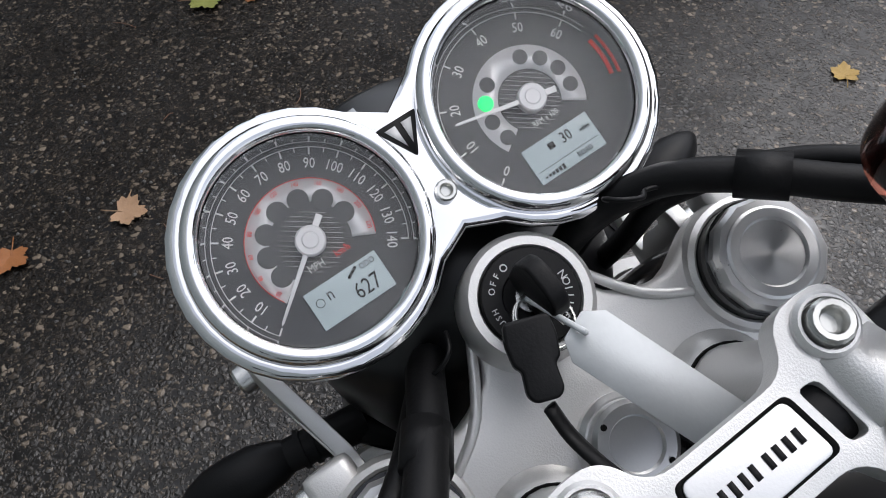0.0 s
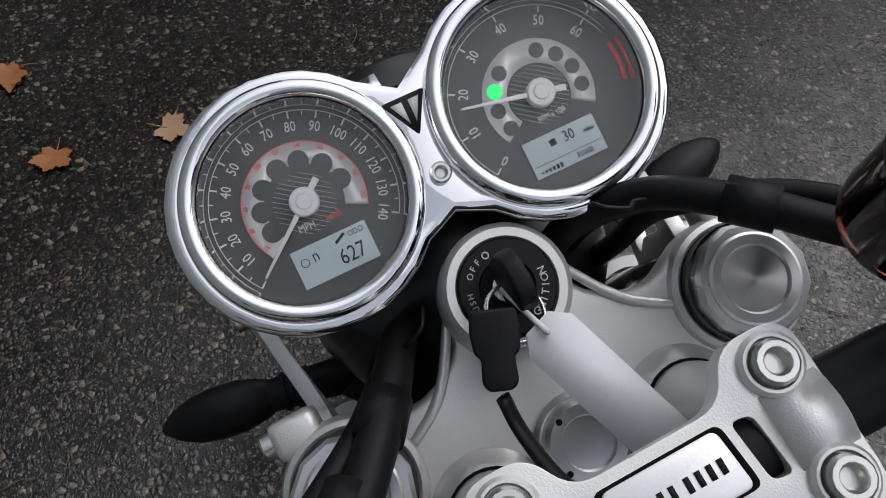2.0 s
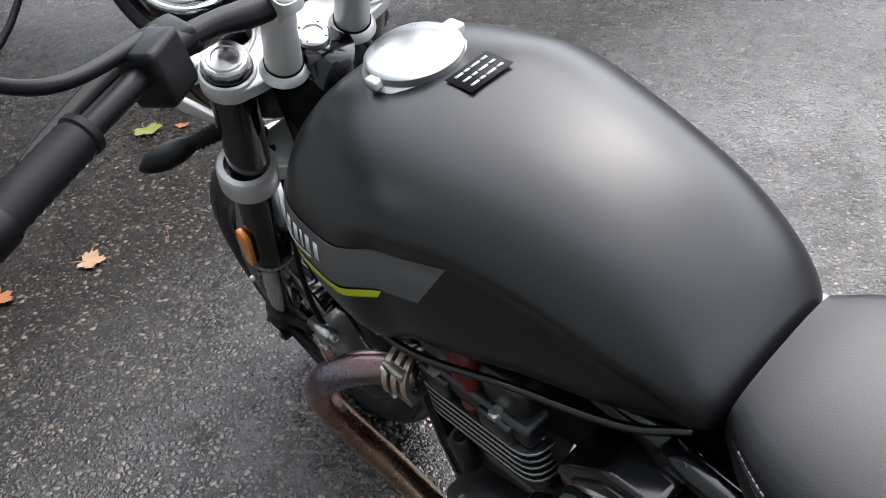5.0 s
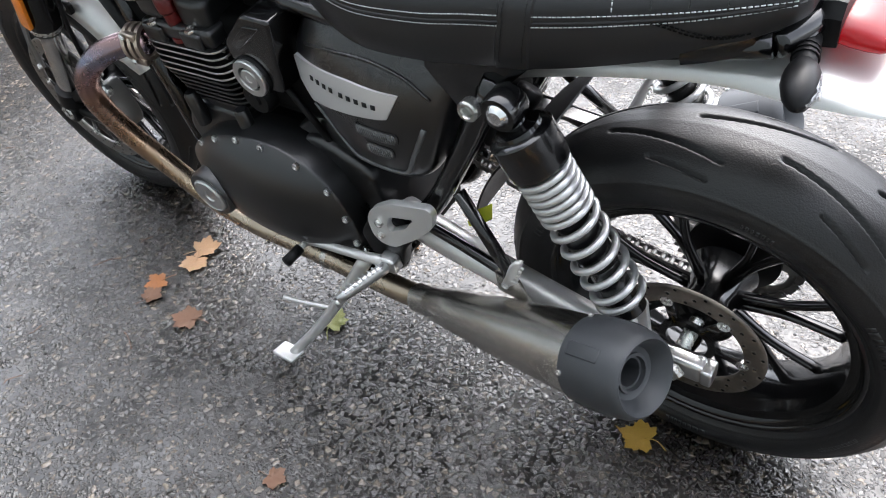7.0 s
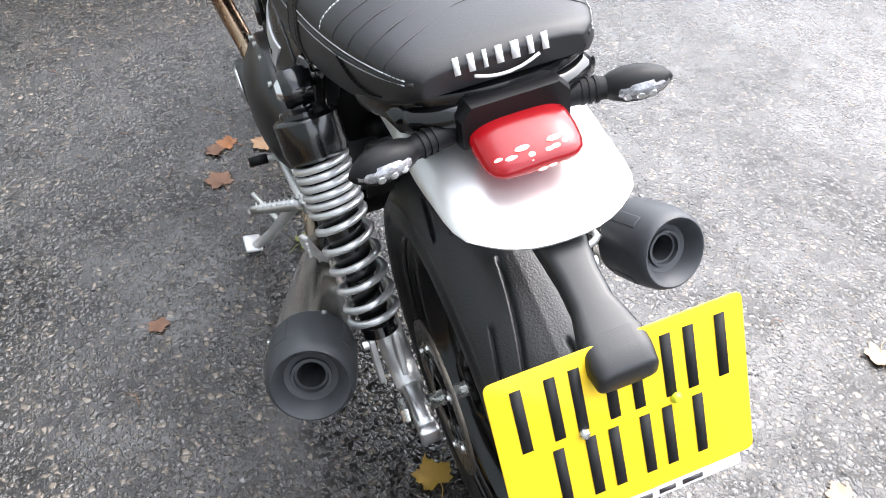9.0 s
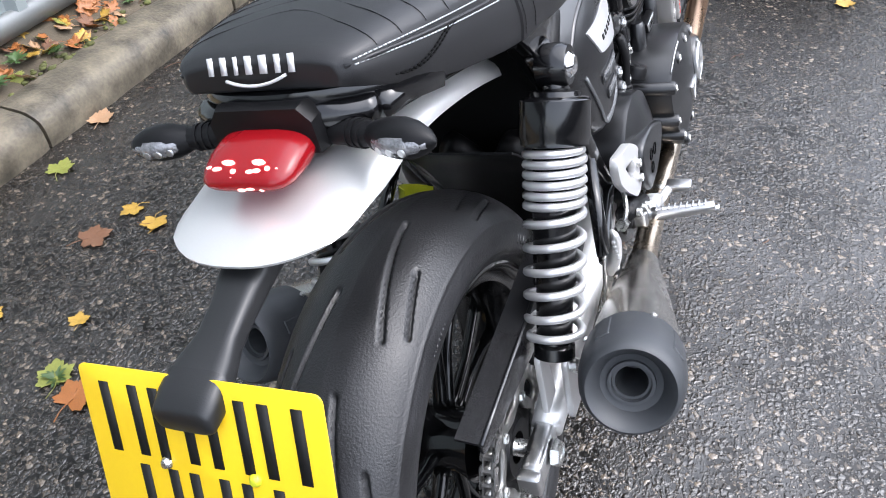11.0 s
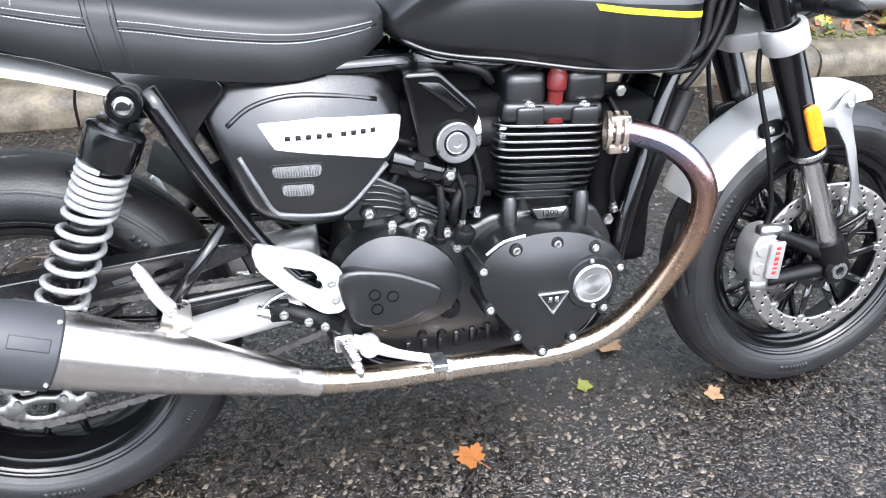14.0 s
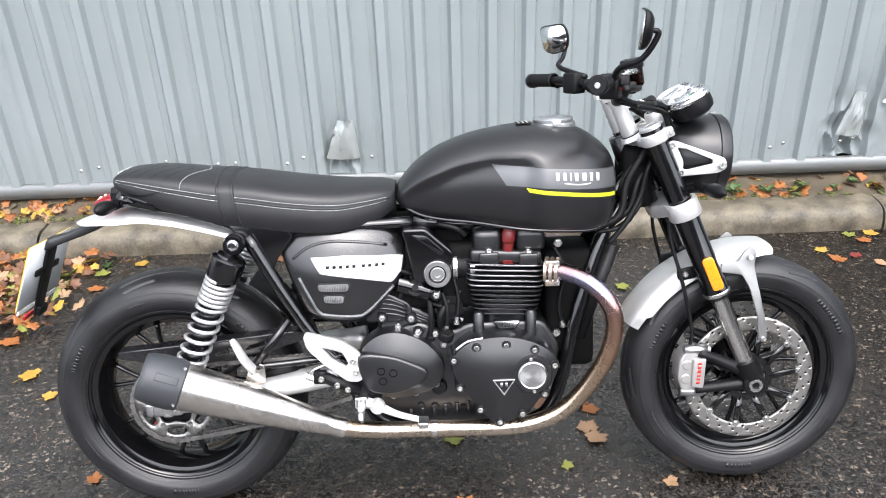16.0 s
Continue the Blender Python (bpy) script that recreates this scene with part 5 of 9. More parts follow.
for pts, r in (([(0.7, -0.09, 0.48), (0.69, -0.105, 0.53), (0.71, -0.09, 0.58), (0.7, -0.08, 0.65)], 0.006), ([(0.66, -0.1, 0.46), (0.655, -0.12, 0.51), (0.68, -0.1, 0.55)], 0.008), ([(0.6, -0.09, 0.58), (0.64, -0.11, 0.54), (0.72, -0.1, 0.52)], 0.005), ([(0.58, -0.1, 0.5), (0.56, -0.105, 0.55), (0.59, -0.1, 0.6), (0.62, -0.08, 0.68)], 0.007), ([(0.58, 0.1, 0.48), (0.6, 0.11, 0.55), (0.65, 0.1, 0.6)], 0.006), ([(0.95, -0.06, 0.7), (0.9, -0.09, 0.735), (0.8, -0.08, 0.73), (0.74, -0.09, 0.71)], 0.006), ([(0.72, -0.1, 0.7), (0.7, -0.11, 0.72), (0.66, -0.1, 0.73)], 0.007)):
    bm = bmesh.new()
    tube(bm, pts, r, 8, 6)
    part("hose", bm, RUBBER, engine)
for o in ((0.704, -0.07, 0.482), (0.932, -0.1, 0.452), (0.936, -0.1, 0.673), (0.665, -0.115, 0.47), (0.72, -0.11, 0.36)):
    bolt(o, (0, -1, 0), 0.0095, engine, HEXMESH)

# starter in its bracket, gearbox lid with lugs, vertical hoses, case bolts and sump lugs
bm = bmesh.new()
lathe(bm, [(0, 0), (0.019, 0), (0.0235, 0.005), (0.0235, 0.082), (0.021, 0.084), (0.021, 0.088), (0.0245, 0.09), (0.0245, 0.104), (0.018, 0.11), (0, 0.111)], axis_m((0.556, -0.096, 0.592), (1, -0.06, -0.3)), 28)
part("starter_body", bm, GLOSS, engine, "gloss black starter motor")
bm = bmesh.new()
prism(bm, fillet(P3([(0.478, 0.5), (0.492, 0.568), (0.53, 0.574), (0.585, 0.545), (0.592, 0.515), (0.56, 0.5)]), 0.012), 0.09, 0.113, XZ, 0.006, (), 3)
lid = part("gearbox_lid", bm, ENGINE, engine, "ribbed black gearbox lid")
for k in range(4):
    bm = bmesh.new()
    tube(bm, [(0.497 + 0.004 * k, -0.112, 0.56 - 0.012 * k), (0.54 + 0.003 * k, -0.115, 0.556 - 0.012 * k), (0.578, -0.112, 0.538 - 0.0095 * k)], 0.0032, 6, 3)
    part("lid_rib", bm, ENGINE, lid)
for x, z in ((0.454, 0.538), (0.519, 0.515), (0.587, 0.51), (0.648, 0.565), (0.602, 0.476), (0.642, 0.47)):
    bm = bmesh.new()
    lathe(bm, [(0.013, 0.0), (0.013, 0.03), (0.011, 0.034), (0, 0.034)], axis_m((x, -0.09, z), (0, -1, 0)), 16)
    part("case_lug", bm, ENGINE, engine)
    bolt((x, -0.124, z), (0, -1, 0.08), 0.0078, engine, HEXMESH)
for pts, r in (([(0.632, -0.118, 0.548), (0.634, -0.126, 0.51), (0.63, -0.122, 0.455)], 0.0065), ([(0.66, -0.105, 0.57), (0.672, -0.118, 0.53), (0.668, -0.12, 0.47)], 0.005), ([(0.69, -0.1, 0.6), (0.7, -0.112, 0.55), (0.693, -0.118, 0.49)], 0.0045), ([(0.5, -0.1, 0.6), (0.56, -0.112, 0.625), (0.63, -0.1, 0.6), (0.7, -0.09, 0.585)], 0.0055), ([(0.93, -0.07, 0.66), (0.955, -0.085, 0.6), (0.94, -0.09, 0.52), (0.95, -0.085, 0.46)], 0.005)):
    bm = bmesh.new()
    tube(bm, pts, r, 8, 6)
    part("hose", bm, RUBBER, engine)
    bm = bmesh.new()
    q = V(pts[-1])
    lathe(bm, [(0, 0), (r * 1.7, 0), (r * 1.7, 0.008), (r * 1.2, 0.01), (r * 1.2, 0.018), (0, 0.018)], axis_m(q, V(pts[-2]) - q), 12)
    part("hose_end", bm, BOLT if r < 0.0051 else PLASTIC, engine)
for k in range(5):
    x = 0.6 + 0.034 * k
    bm = bmesh.new()
    lathe(bm, [(0.0085, 0), (0.0085, 0.014), (0.007, 0.017), (0, 0.017)], axis_m((x, -0.104, 0.288 - 0.0035 * k), (0, -1, -0.15)), 14)
    part("sump_lug", bm, ENGINE, engine)
# added blocks close the gaps, near black to paint the shade inside
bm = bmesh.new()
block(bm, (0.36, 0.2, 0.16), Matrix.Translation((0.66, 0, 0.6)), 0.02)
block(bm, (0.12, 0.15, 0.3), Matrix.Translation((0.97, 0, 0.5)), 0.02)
part("engine_gap_filler", bm, DARK, engine, "filler blocks, near black for the shade between castings")

# cylinder block: lower neck, dark fins, and five fins with polished edges
bm = bmesh.new()
block(bm, (0.125, 0.22, 0.2), Matrix.Translation((0.812, 0, 0.55)), 0.03)
part("cylinder_block", bm, ENGINE, engine)
FIN = fillet([V((-0.092, -0.138, 0)), V((0.088, -0.138, 0)), V((0.088, 0.138, 0)), V((-0.092, 0.138, 0))], 0.03, 5)
for k in range(11):
    sc_ = 1 - 0.026 * max(0, k - 4)
    z = 0.632 - 0.0125 * k + 0.002
    slope = Matrix.Translation((0.812, 0, z)) @ Matrix.Rotation(radians(3.5), 4, "Y")
    bm = bmesh.new()
    prism(bm, [V((p.x * sc_, p.y * sc_, 0)) for p in FIN], -0.0018, 0.0018, slope, 0.0005)
    fin = part("fin", bm, ENGINE, engine)
    if k < 5:
        bm = bmesh.new()
        prism(bm, [V((p.x * 1.004, p.y * 1.004, 0)) for p in FIN], -0.0016, 0.0016, slope, 0.0003, [[V((p.x * 0.985, p.y * 0.985, 0)) for p in FIN]])
        part("polished_edge", bm, BRUSHED, fin)
# barrel studs and the capacity badge
for x in (0.745, 0.868):
    for s in (-1, 1):
        bm = bmesh.new()
        lathe(bm, [(0, 0.0), (0.013, 0.0), (0.013, 0.06), (0.009, 0.066), (0, 0.066)], axis_m((x, s * 0.125, 0.455), (0, 0, 1)), 14)
        part("stud_boss", bm, ENGINE, engine)
bm = bmesh.new()
prism(bm, fillet(P3([(0.778, 0.5), (0.844, 0.5), (0.832, 0.479), (0.79, 0.479)]), 0.003), 0.122, 0.135, XZ, 0.001)
cb = part("capacity_badge", bm, PLASTIC, engine, "badge with the engine size")
bm = bmesh.new()
prism(bm, fillet(P3([(0.781, 0.498), (0.841, 0.498), (0.83, 0.481), (0.792, 0.481)]), 0.002), 0.135, 0.1358, XZ, 0)
plate_b = part("badge_face", bm, BRUSHED, cb)
bm = bmesh.new()
text_bm(bm, "1200", 0.015, frame_m((0.811, -0.1362, 0.489), (1, 0, 0), (0, -1, 0)))
stuff(part("badge_number", bm, BLACKINK, cb))
# cylinder head and the two cam humps
bm = bmesh.new()
block(bm, (0.165, 0.262, 0.03), Matrix.Translation((0.812, 0, 0.652)) @ Matrix.Rotation(radians(3.5), 4, "Y"), 0.008)
part("cylinder_head", bm, ENGINE, engine)
for x0, x1 in ((0.737, 0.806), (0.834, 0.905)):
    bm = bmesh.new()
    prism(bm, fillet([V((x0, -0.122, 0)), V((x1, -0.122, 0)), V((x1, 0.122, 0)), V((x0, 0.122, 0))], 0.02), 0.66, 0.714, None, 0.019, (), 4)
    part("cam_cover", bm, ENGINE, engine, "rounded black cam cover")
for s in (-1, 1):
    for x, z in ((0.773, 0.66), (0.864, 0.655)):
        bm = bmesh.new()
        block(bm, (0.045, 0.03, 0.03), Matrix.Translation((x, s * 0.122, z - 0.01)), 0.005)
        part("head_lug", bm, ENGINE, engine)
        bolt((x, s * 0.128, z + 0.005), (0, s * 0.15, 1), 0.0085, engine, HEXMESH)
    bm = bmesh.new()
    lathe(bm, [(0.018, -0.035), (0.018, -0.028), (0.012, -0.026), (0.0125, 0.012), (0.0155, 0.016), (0.0155, 0.036), (0.011, 0.046), (0.007, 0.05), (0, 0.05)], axis_m((0.818, s * 0.118, 0.672), (0.06, 0.04 * s, 1)), 18)
    part("plug_cap", bm, REDCAP, engine, "dark red spark plug cap")
# left alternator cover
ac = catmull(P3([(0.9, 0.375), (0.888, 0.415), (0.845, 0.452), (0.77, 0.482), (0.68, 0.498), (0.61, 0.483), (0.563, 0.447), (0.537, 0.39), (0.53, 0.33), (0.555, 0.285), (0.63, 0.262), (0.75, 0.262), (0.84, 0.29), (0.885, 0.33)]), 4, True)
alt = part("alternator_cover", domed(ac, 0.09, 0.158, SIDE[1], bulge=0.05), ENGINE, engine, "satin black alternator cover", 42)
for x, z in ((0.847, 0.443), (0.8, 0.468), (0.74, 0.486), (0.68, 0.49), (0.61, 0.476), (0.558, 0.44), (0.54, 0.385), (0.535, 0.33), (0.565, 0.29)):
    bolt((x, 0.158, z), (0, 1, 0.1), 0.0062, alt)
bm = bmesh.new()
OL = SIDE[1] @ Matrix.Translation((0.823, 0.366, 0))
lathe(bm, [(0.047, 0.15), (0.047, 0.202), (0.044, 0.207), (0.036, 0.207), (0.036, 0.2)], OL, 40)
part("inspection_ring", bm, ENGINE, alt)
turned_piece("inspection_cap", [(0.035, 0.19), (0.035, 0.209), (0.032, 0.212), (0.03, 0.2105), (0.012, 0.2105), (0.01, 0.208), (0, 0.208)], OL, LATHED, alt, "turned aluminium disc")

# ---- throttle bodies and side covers behind them ----
for s in (-1, 1):
    bm = bmesh.new()
    prism(bm, fillet(P3([(0.575, 0.728), (0.63, 0.728), (0.665, 0.695), (0.69, 0.672), (0.69, 0.645), (0.625, 0.6), (0.6, 0.6), (0.59, 0.66)]), 0.01), 0.07, 0.136, SIDE[s], 0.014, (), 3)
    intake = part("intake_cover", bm, GLOSS, bike, "black intake cover below the tank")
    bm = bmesh.new()
    prism(bm, fillet(P3([(0.595, 0.715), (0.63, 0.712), (0.672, 0.672), (0.66, 0.665)]), 0.006), 0.134, 0.139, SIDE[s], 0.002)
    part("cover_rib", bm, GLOSS, intake)
    TB = SIDE[s] @ Matrix.Translation((0.653, 0.622, 0))
    bm = bmesh.new()
    lathe(bm, [(0.02, 0.05), (0.03, 0.06), (0.0335, 0.1), (0.0345, 0.136), (0.033, 0.1405), (0.0, 0.1405)], TB, 36)
    body = part("throttle_body", bm, PLASTIC, intake, "black throttle body")
    bm = bmesh.new()
    lathe(bm, [(0.0315, 0.139), (0.0315, 0.145), (0.03, 0.147), (0.0205, 0.147), (0.0195, 0.144), (0.019, 0.141)], TB, 36)
    part("throttle_cap", bm, BRUSHED, body, "round silver throttle body cap")
    bm = bmesh.new()
    lathe(bm, [(0.0165, 0.139), (0.0165, 0.1455), (0.015, 0.147), (0.0065, 0.147), (0.006, 0.145), (0, 0.145)], TB, 30)
    part("cap_centre", bm, BRUSHED, body, "silver centre boss")
    for a in (90, 210, 330):
        bolt((0.653 + 0.0285 * math.cos(radians(a)), s * 0.13, 0.622 + 0.0285 * math.sin(radians(a))), (0, s, 0), 0.0028, intake)
    bm = bmesh.new()
    tube(bm, [(0.66, s * 0.085, 0.625), (0.72, s * 0.085, 0.622), (0.745, s * 0.085, 0.62)], [0.03, 0.028, 0.03], 18, 3)
    part("intake_rubber", bm, RUBBER, intake)
    for x in (0.695, 0.735):
        bm = bmesh.new()
        lathe(bm, [(0.0305, -0.005), (0.0325, -0.005), (0.0325, 0.005), (0.0305, 0.005)], axis_m((x, s * 0.085, 0.6225), (1, 0, 0)), 24, True)
        part("hose_clamp", bm, BOLT, intake)

# ---- side panels ----
sp = catmull(P3([(0.296, 0.722), (0.345, 0.738), (0.44, 0.738), (0.535, 0.732), (0.572, 0.7), (0.588, 0.655), (0.57, 0.61), (0.53, 0.56), (0.488, 0.518), (0.455, 0.508), (0.395, 0.516), (0.35, 0.537), (0.327, 0.585), (0.303, 0.65), (0.288, 0.7)]), 4, True)


def side_bulge(x, z=0.6):
    """Panels stand out further at the rear than at the front, and lean in towards the seat and at the foot."""
    return 0.1535 - 1.28 * max(0.0, x - 0.4) ** 2 - 0.8 * max(0.0, 0.4 - x) ** 1.6 - 2.3 * max(0.0, z - 0.61) ** 2 - 2.2 * max(0.0, 0.58 - z) ** 2


for s in (-1, 1):
    bm = bmesh.new()
    c = V((0.435, 0.63, 0))
    rings = []
    for sc_, dy in ((0.985, -0.05), (1.0, -0.03), (1.0, -0.022), (0.985, -0.012), (0.95, -0.0045), (0.9, -0.001), (0.82, 0.0), (0.74, 0.001), (0.66, 0.0015), (0.58, 0.002), (0.5, 0.002), (0.42, 0.002), (0.34, 0.002), (0.26, 0.002), (0.18, 0.002), (0.1, 0.002), (0.02, 0.002)):
        rings.append([V((c.x + (p.x - c.x) * sc_, s * (side_bulge(c.x + (p.x - c.x) * sc_, c.y + (p.y - c.y) * sc_) + dy), c.y + (p.y - c.y) * sc_)) for p in sp])
    loft(bm, rings)
    panel = part("side_panel", bm, PANEL, bike, "satin black side panel with a silver badge", 50)

    def on_panel(pts, d0, d1, material, name, label="", holes=(), bev=0.0004, stuffed=False):
        bm = bmesh.new()
        x0, x1 = min(p.x for p in pts), max(p.x for p in pts)
        rings = []
        for x in np.linspace(x0 + 0.0002, x1 - 0.0002, 34):
            zs_ = []
            for p, q in zip(pts, pts[1:] + pts[:1]):
                if (p.x - x) * (q.x - x) <= 0 and abs(p.x - q.x) > 1e-9:
                    zs_.append(p.y + (q.y - p.y) * (x - p.x) / (q.x - p.x))
            lo, hi = min(zs_), max(zs_)
            rings.append([V((x, s * (side_bulge(x, z) + d), z)) for d, z in ((d0, lo), (d1, lo), (d1, lo * 0.75 + hi * 0.25), (d1, lo * 0.5 + hi * 0.5), (d1, lo * 0.25 + hi * 0.75), (d1, hi), (d0, hi))])
        loft(bm, rings)
        return part(name, bm, material, panel, label)
    on_panel(fillet(P3([(0.366, 0.674), (0.45, 0.676), (0.54, 0.668), (0.576, 0.664), (0.574, 0.634), (0.548, 0.604), (0.48, 0.62), (0.386, 0.638)]), 0.003, 2), -0.002, 0.0048, BADGESILVER, "badge_plate", "silver badge plate")
    # model name as plain dark bars
    bm = bmesh.new()
    for k in range(9):
        x = 0.405 + 0.0148 * k + (0.006 if k > 4 else 0)
        z = 0.652 - 0.02 * (x - 0.405)
        block(bm, (0.0075, 0.0008, 0.0068), Matrix.Translation((x, s * (side_bulge(x, z) + 0.0052), z)) @ Matrix.Rotation(s * 0.19, 4, "X") @ Matrix.Rotation(radians(1), 4, "Y") @ Matrix.Rotation(math.atan(2.56 * max(0.0, x - 0.4)) * -s, 4, "Z"), 0)
    stuff(part("badge_mark", bm, BLACKINK, panel))
    # raised brow and lower frame lines
    for line, r in (([(0.325, 0.67), (0.36, 0.695), (0.41, 0.707), (0.47, 0.703), (0.54, 0.69)], 0.004), ([(0.337, 0.628), (0.36, 0.58), (0.378, 0.545), (0.4, 0.537), (0.46, 0.53), (0.49, 0.54), (0.55, 0.595)], 0.0045)):
        bm = bmesh.new()
        tube(bm, [(x, s * (side_bulge(x, z) + 0.0005), z) for x, z in line], r, 8, 5, True, 0.7)
        part("moulded_line", bm, PANEL if r < 0.0042 else TANKGREY, panel)
    for x0, x1, z in ((0.377, 0.452, 0.606), (0.39, 0.438, 0.578)):
        o = fillet(P3([(x0, z - 0.011), (x1, z - 0.015), (x1 + 0.002, z + 0.008), (x0 - 0.002, z + 0.01)]), 0.009, 4)
        fr = on_panel(o, -0.001, 0.004, PANEL, "vent_frame")
        on_panel([V((c_.x + (p.x - c_.x) * 0.9, c_.y + (p.y - c_.y) * 0.78, 0)) for c_ in [sum(o, V((0, 0, 0))) / len(o)] for p in o], 0.003, 0.0046, MESHGREY, "vent_mesh", "fine grey mesh")
        bm = bmesh.new()
        for x in np.arange(x0 + 0.006, x1 - 0.005, 0.0038):
            zc = z - 0.001 - 0.0035 * (x - x0) / (x1 - x0)
            block(bm, (0.0017, 0.0012, 0.0135), Matrix.Translation((x, s * (side_bulge(x, zc) + 0.0048), zc)), 0.0)
        stuff(part("vent_grille", bm, TANKGREY, panel, "fine upright vent bars"))
# battery box and inner parts seen through the gaps, near black for shade
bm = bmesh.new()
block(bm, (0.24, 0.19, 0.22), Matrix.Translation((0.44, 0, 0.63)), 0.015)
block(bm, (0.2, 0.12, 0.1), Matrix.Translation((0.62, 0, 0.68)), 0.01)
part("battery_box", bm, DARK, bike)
bm = bmesh.new()
tube(bm, [(0.3, -0.05, 0.56), (0.33, 0.0, 0.5), (0.3, 0.05, 0.56)], 0.02, 10, 4)
part("inner_mudguard", bm, PLASTIC, bike)

# ---- radiator ----
RAD = Matrix.Translation((1.03, 0, 0.545)) @ Matrix.Rotation(radians(20), 4, "Y")
bm = bmesh.new()
block(bm, (0.03, 0.13, 0.25), RAD, 0.006)
rad = part("radiator", bm, PLASTIC, bike, "small black radiator between the down tubes")
for k in range(16):
    bm = bmesh.new()
    block(bm, (0.034, 0.124, 0.003), RAD @ Matrix.Translation((0, 0, -0.11 + 0.0147 * k)), 0)
    part("cooling_fin", bm, ENGINE, rad)
for s in (-1, 1):
    bm = bmesh.new()
    tube(bm, [RAD @ V((0, s * 0.075, -0.12)), RAD @ V((0, s * 0.075, 0.12))], 0.017, 14, 1)
    part("radiator_tank", bm, PLASTIC, rad)

# ---- exhaust ----
HEAD = [(0.905, 0.13, 0.617), (0.945, 0.147, 0.615), (0.995, 0.178, 0.597), (1.036, 0.198, 0.554), (1.05, 0.198, 0.497), (1.036, 0.184, 0.42), (0.998, 0.168, 0.345), (0.945, 0.158, 0.282), (0.88, 0.153, 0.248), (0.8, 0.154, 0.238), (0.65, 0.157, 0.242), (0.5, 0.163, 0.248), (0.42, 0.17, 0.262), (0.38, 0.176, 0.277)]
for s in (-1, 1):
    bm = bmesh.new()
    tube(bm, [(x, s * y, z) for x, y, z in HEAD], 0.0205, 20, 6)
    ex = part("exhaust", bm, HEADER, bike, "heat-tinted stainless exhaust with tapered silencer", 60)
    tip = V((-0.012, s * 0.247, 0.45))
    j = V((0.38, s * 0.176, 0.277))
    ax = (tip - j).normalized()
    ln = (tip - j).length
    m = axis_m(j, ax)
    bm = bmesh.new()
    lathe(bm, [(0.0215, -0.045), (0.0245, -0.042), (0.0245, -0.004), (0.0262, -0.002), (0.0262, 0.003), (0.0275, 0.006), (0.034, 0.07), (0.042, 0.16), (0.0495, 0.26), (0.0535, ln - 0.093), (0.054, ln - 0.088), (0.05, ln - 0.088)], m, 48)
    body = part("silencer_body", bm, STEEL, ex, "brushed stainless silencer cone", 30)
    bm = bmesh.new()
    lathe(bm, [(0.053, ln - 0.094), (0.0565, ln - 0.09), (0.0575, ln - 0.07), (0.0575, ln - 0.035), (0.0545, ln - 0.012), (0.05, ln - 0.002), (0.047, ln), (0.043, ln - 0.003), (0.033, ln - 0.022), (0.0255, ln - 0.024), (0.025, ln - 0.02), (0.0215, ln - 0.02), (0.0205, ln - 0.026), (0.0175, ln - 0.026), (0.0165, ln - 0.1), (0, ln - 0.1)], m, 48)
    capo = part("end_cap", bm, CAPBLACK, ex, "matt black silencer end cap", 35)
    for a in range(4):
        bm = bmesh.new()
        aa_ = math.pi / 2 * a + 0.5
        block(bm, (0.004, 0.018, 0.05), m @ Matrix.Rotation(aa_, 4, "Z") @ Matrix.Translation((0.0562, 0, ln - 0.055)), 0.0018)
        part("cap_rib", bm, CAPBLACK, capo)
        p = m @ (Matrix.Rotation(aa_ + 0.6, 4, "Z") @ V((0.056, 0, ln - 0.086)))
        bolt(p, p - (m @ V((0, 0, ln - 0.086))), 0.0035, capo)
    bm = bmesh.new()
    for t in (0.0, 0.012, 0.024):
        lathe(bm, [(0.023, -0.0035), (0.031, -0.0035), (0.031, 0.0035), (0.023, 0.0035)], axis_m(V((0.905 + t, s * (0.13 + t * 0.3), 0.617)), (1, s * 0.3, -0.03)), 20, True)
    stuff(part("port_clamp", bm, COPPER, ex, "bronzed finned port clamp"))
    for dz in (-0.024, 0.02):
        bm = bmesh.new()
        block(bm, (0.034, 0.012, 0.016), axis_m(V((0.915, s * 0.15, 0.617 + dz)), (0, 0, 1)), 0.003)
        part("clamp_lug", bm, COPPER, ex)
        bolt((0.925, s * 0.157, 0.617 + dz), (0.3, s, 0), 0.006, ex, HEXMESH)
    bm = bmesh.new()
    lathe(bm, [(0.0205, -0.006), (0.0222, -0.006), (0.0222, 0.006), (0.0205, 0.006)], axis_m((0.63, s * 0.1577, 0.2423), (1, 0, 0)), 24, True)
    part("pipe_band", bm, STEEL, ex)
# balance box under the engine
bm = bmesh.new()
block(bm, (0.16, 0.22, 0.05), Matrix.Translation((0.6, 0, 0.222)), 0.02)
part("collector_box", bm, DARK, bike)

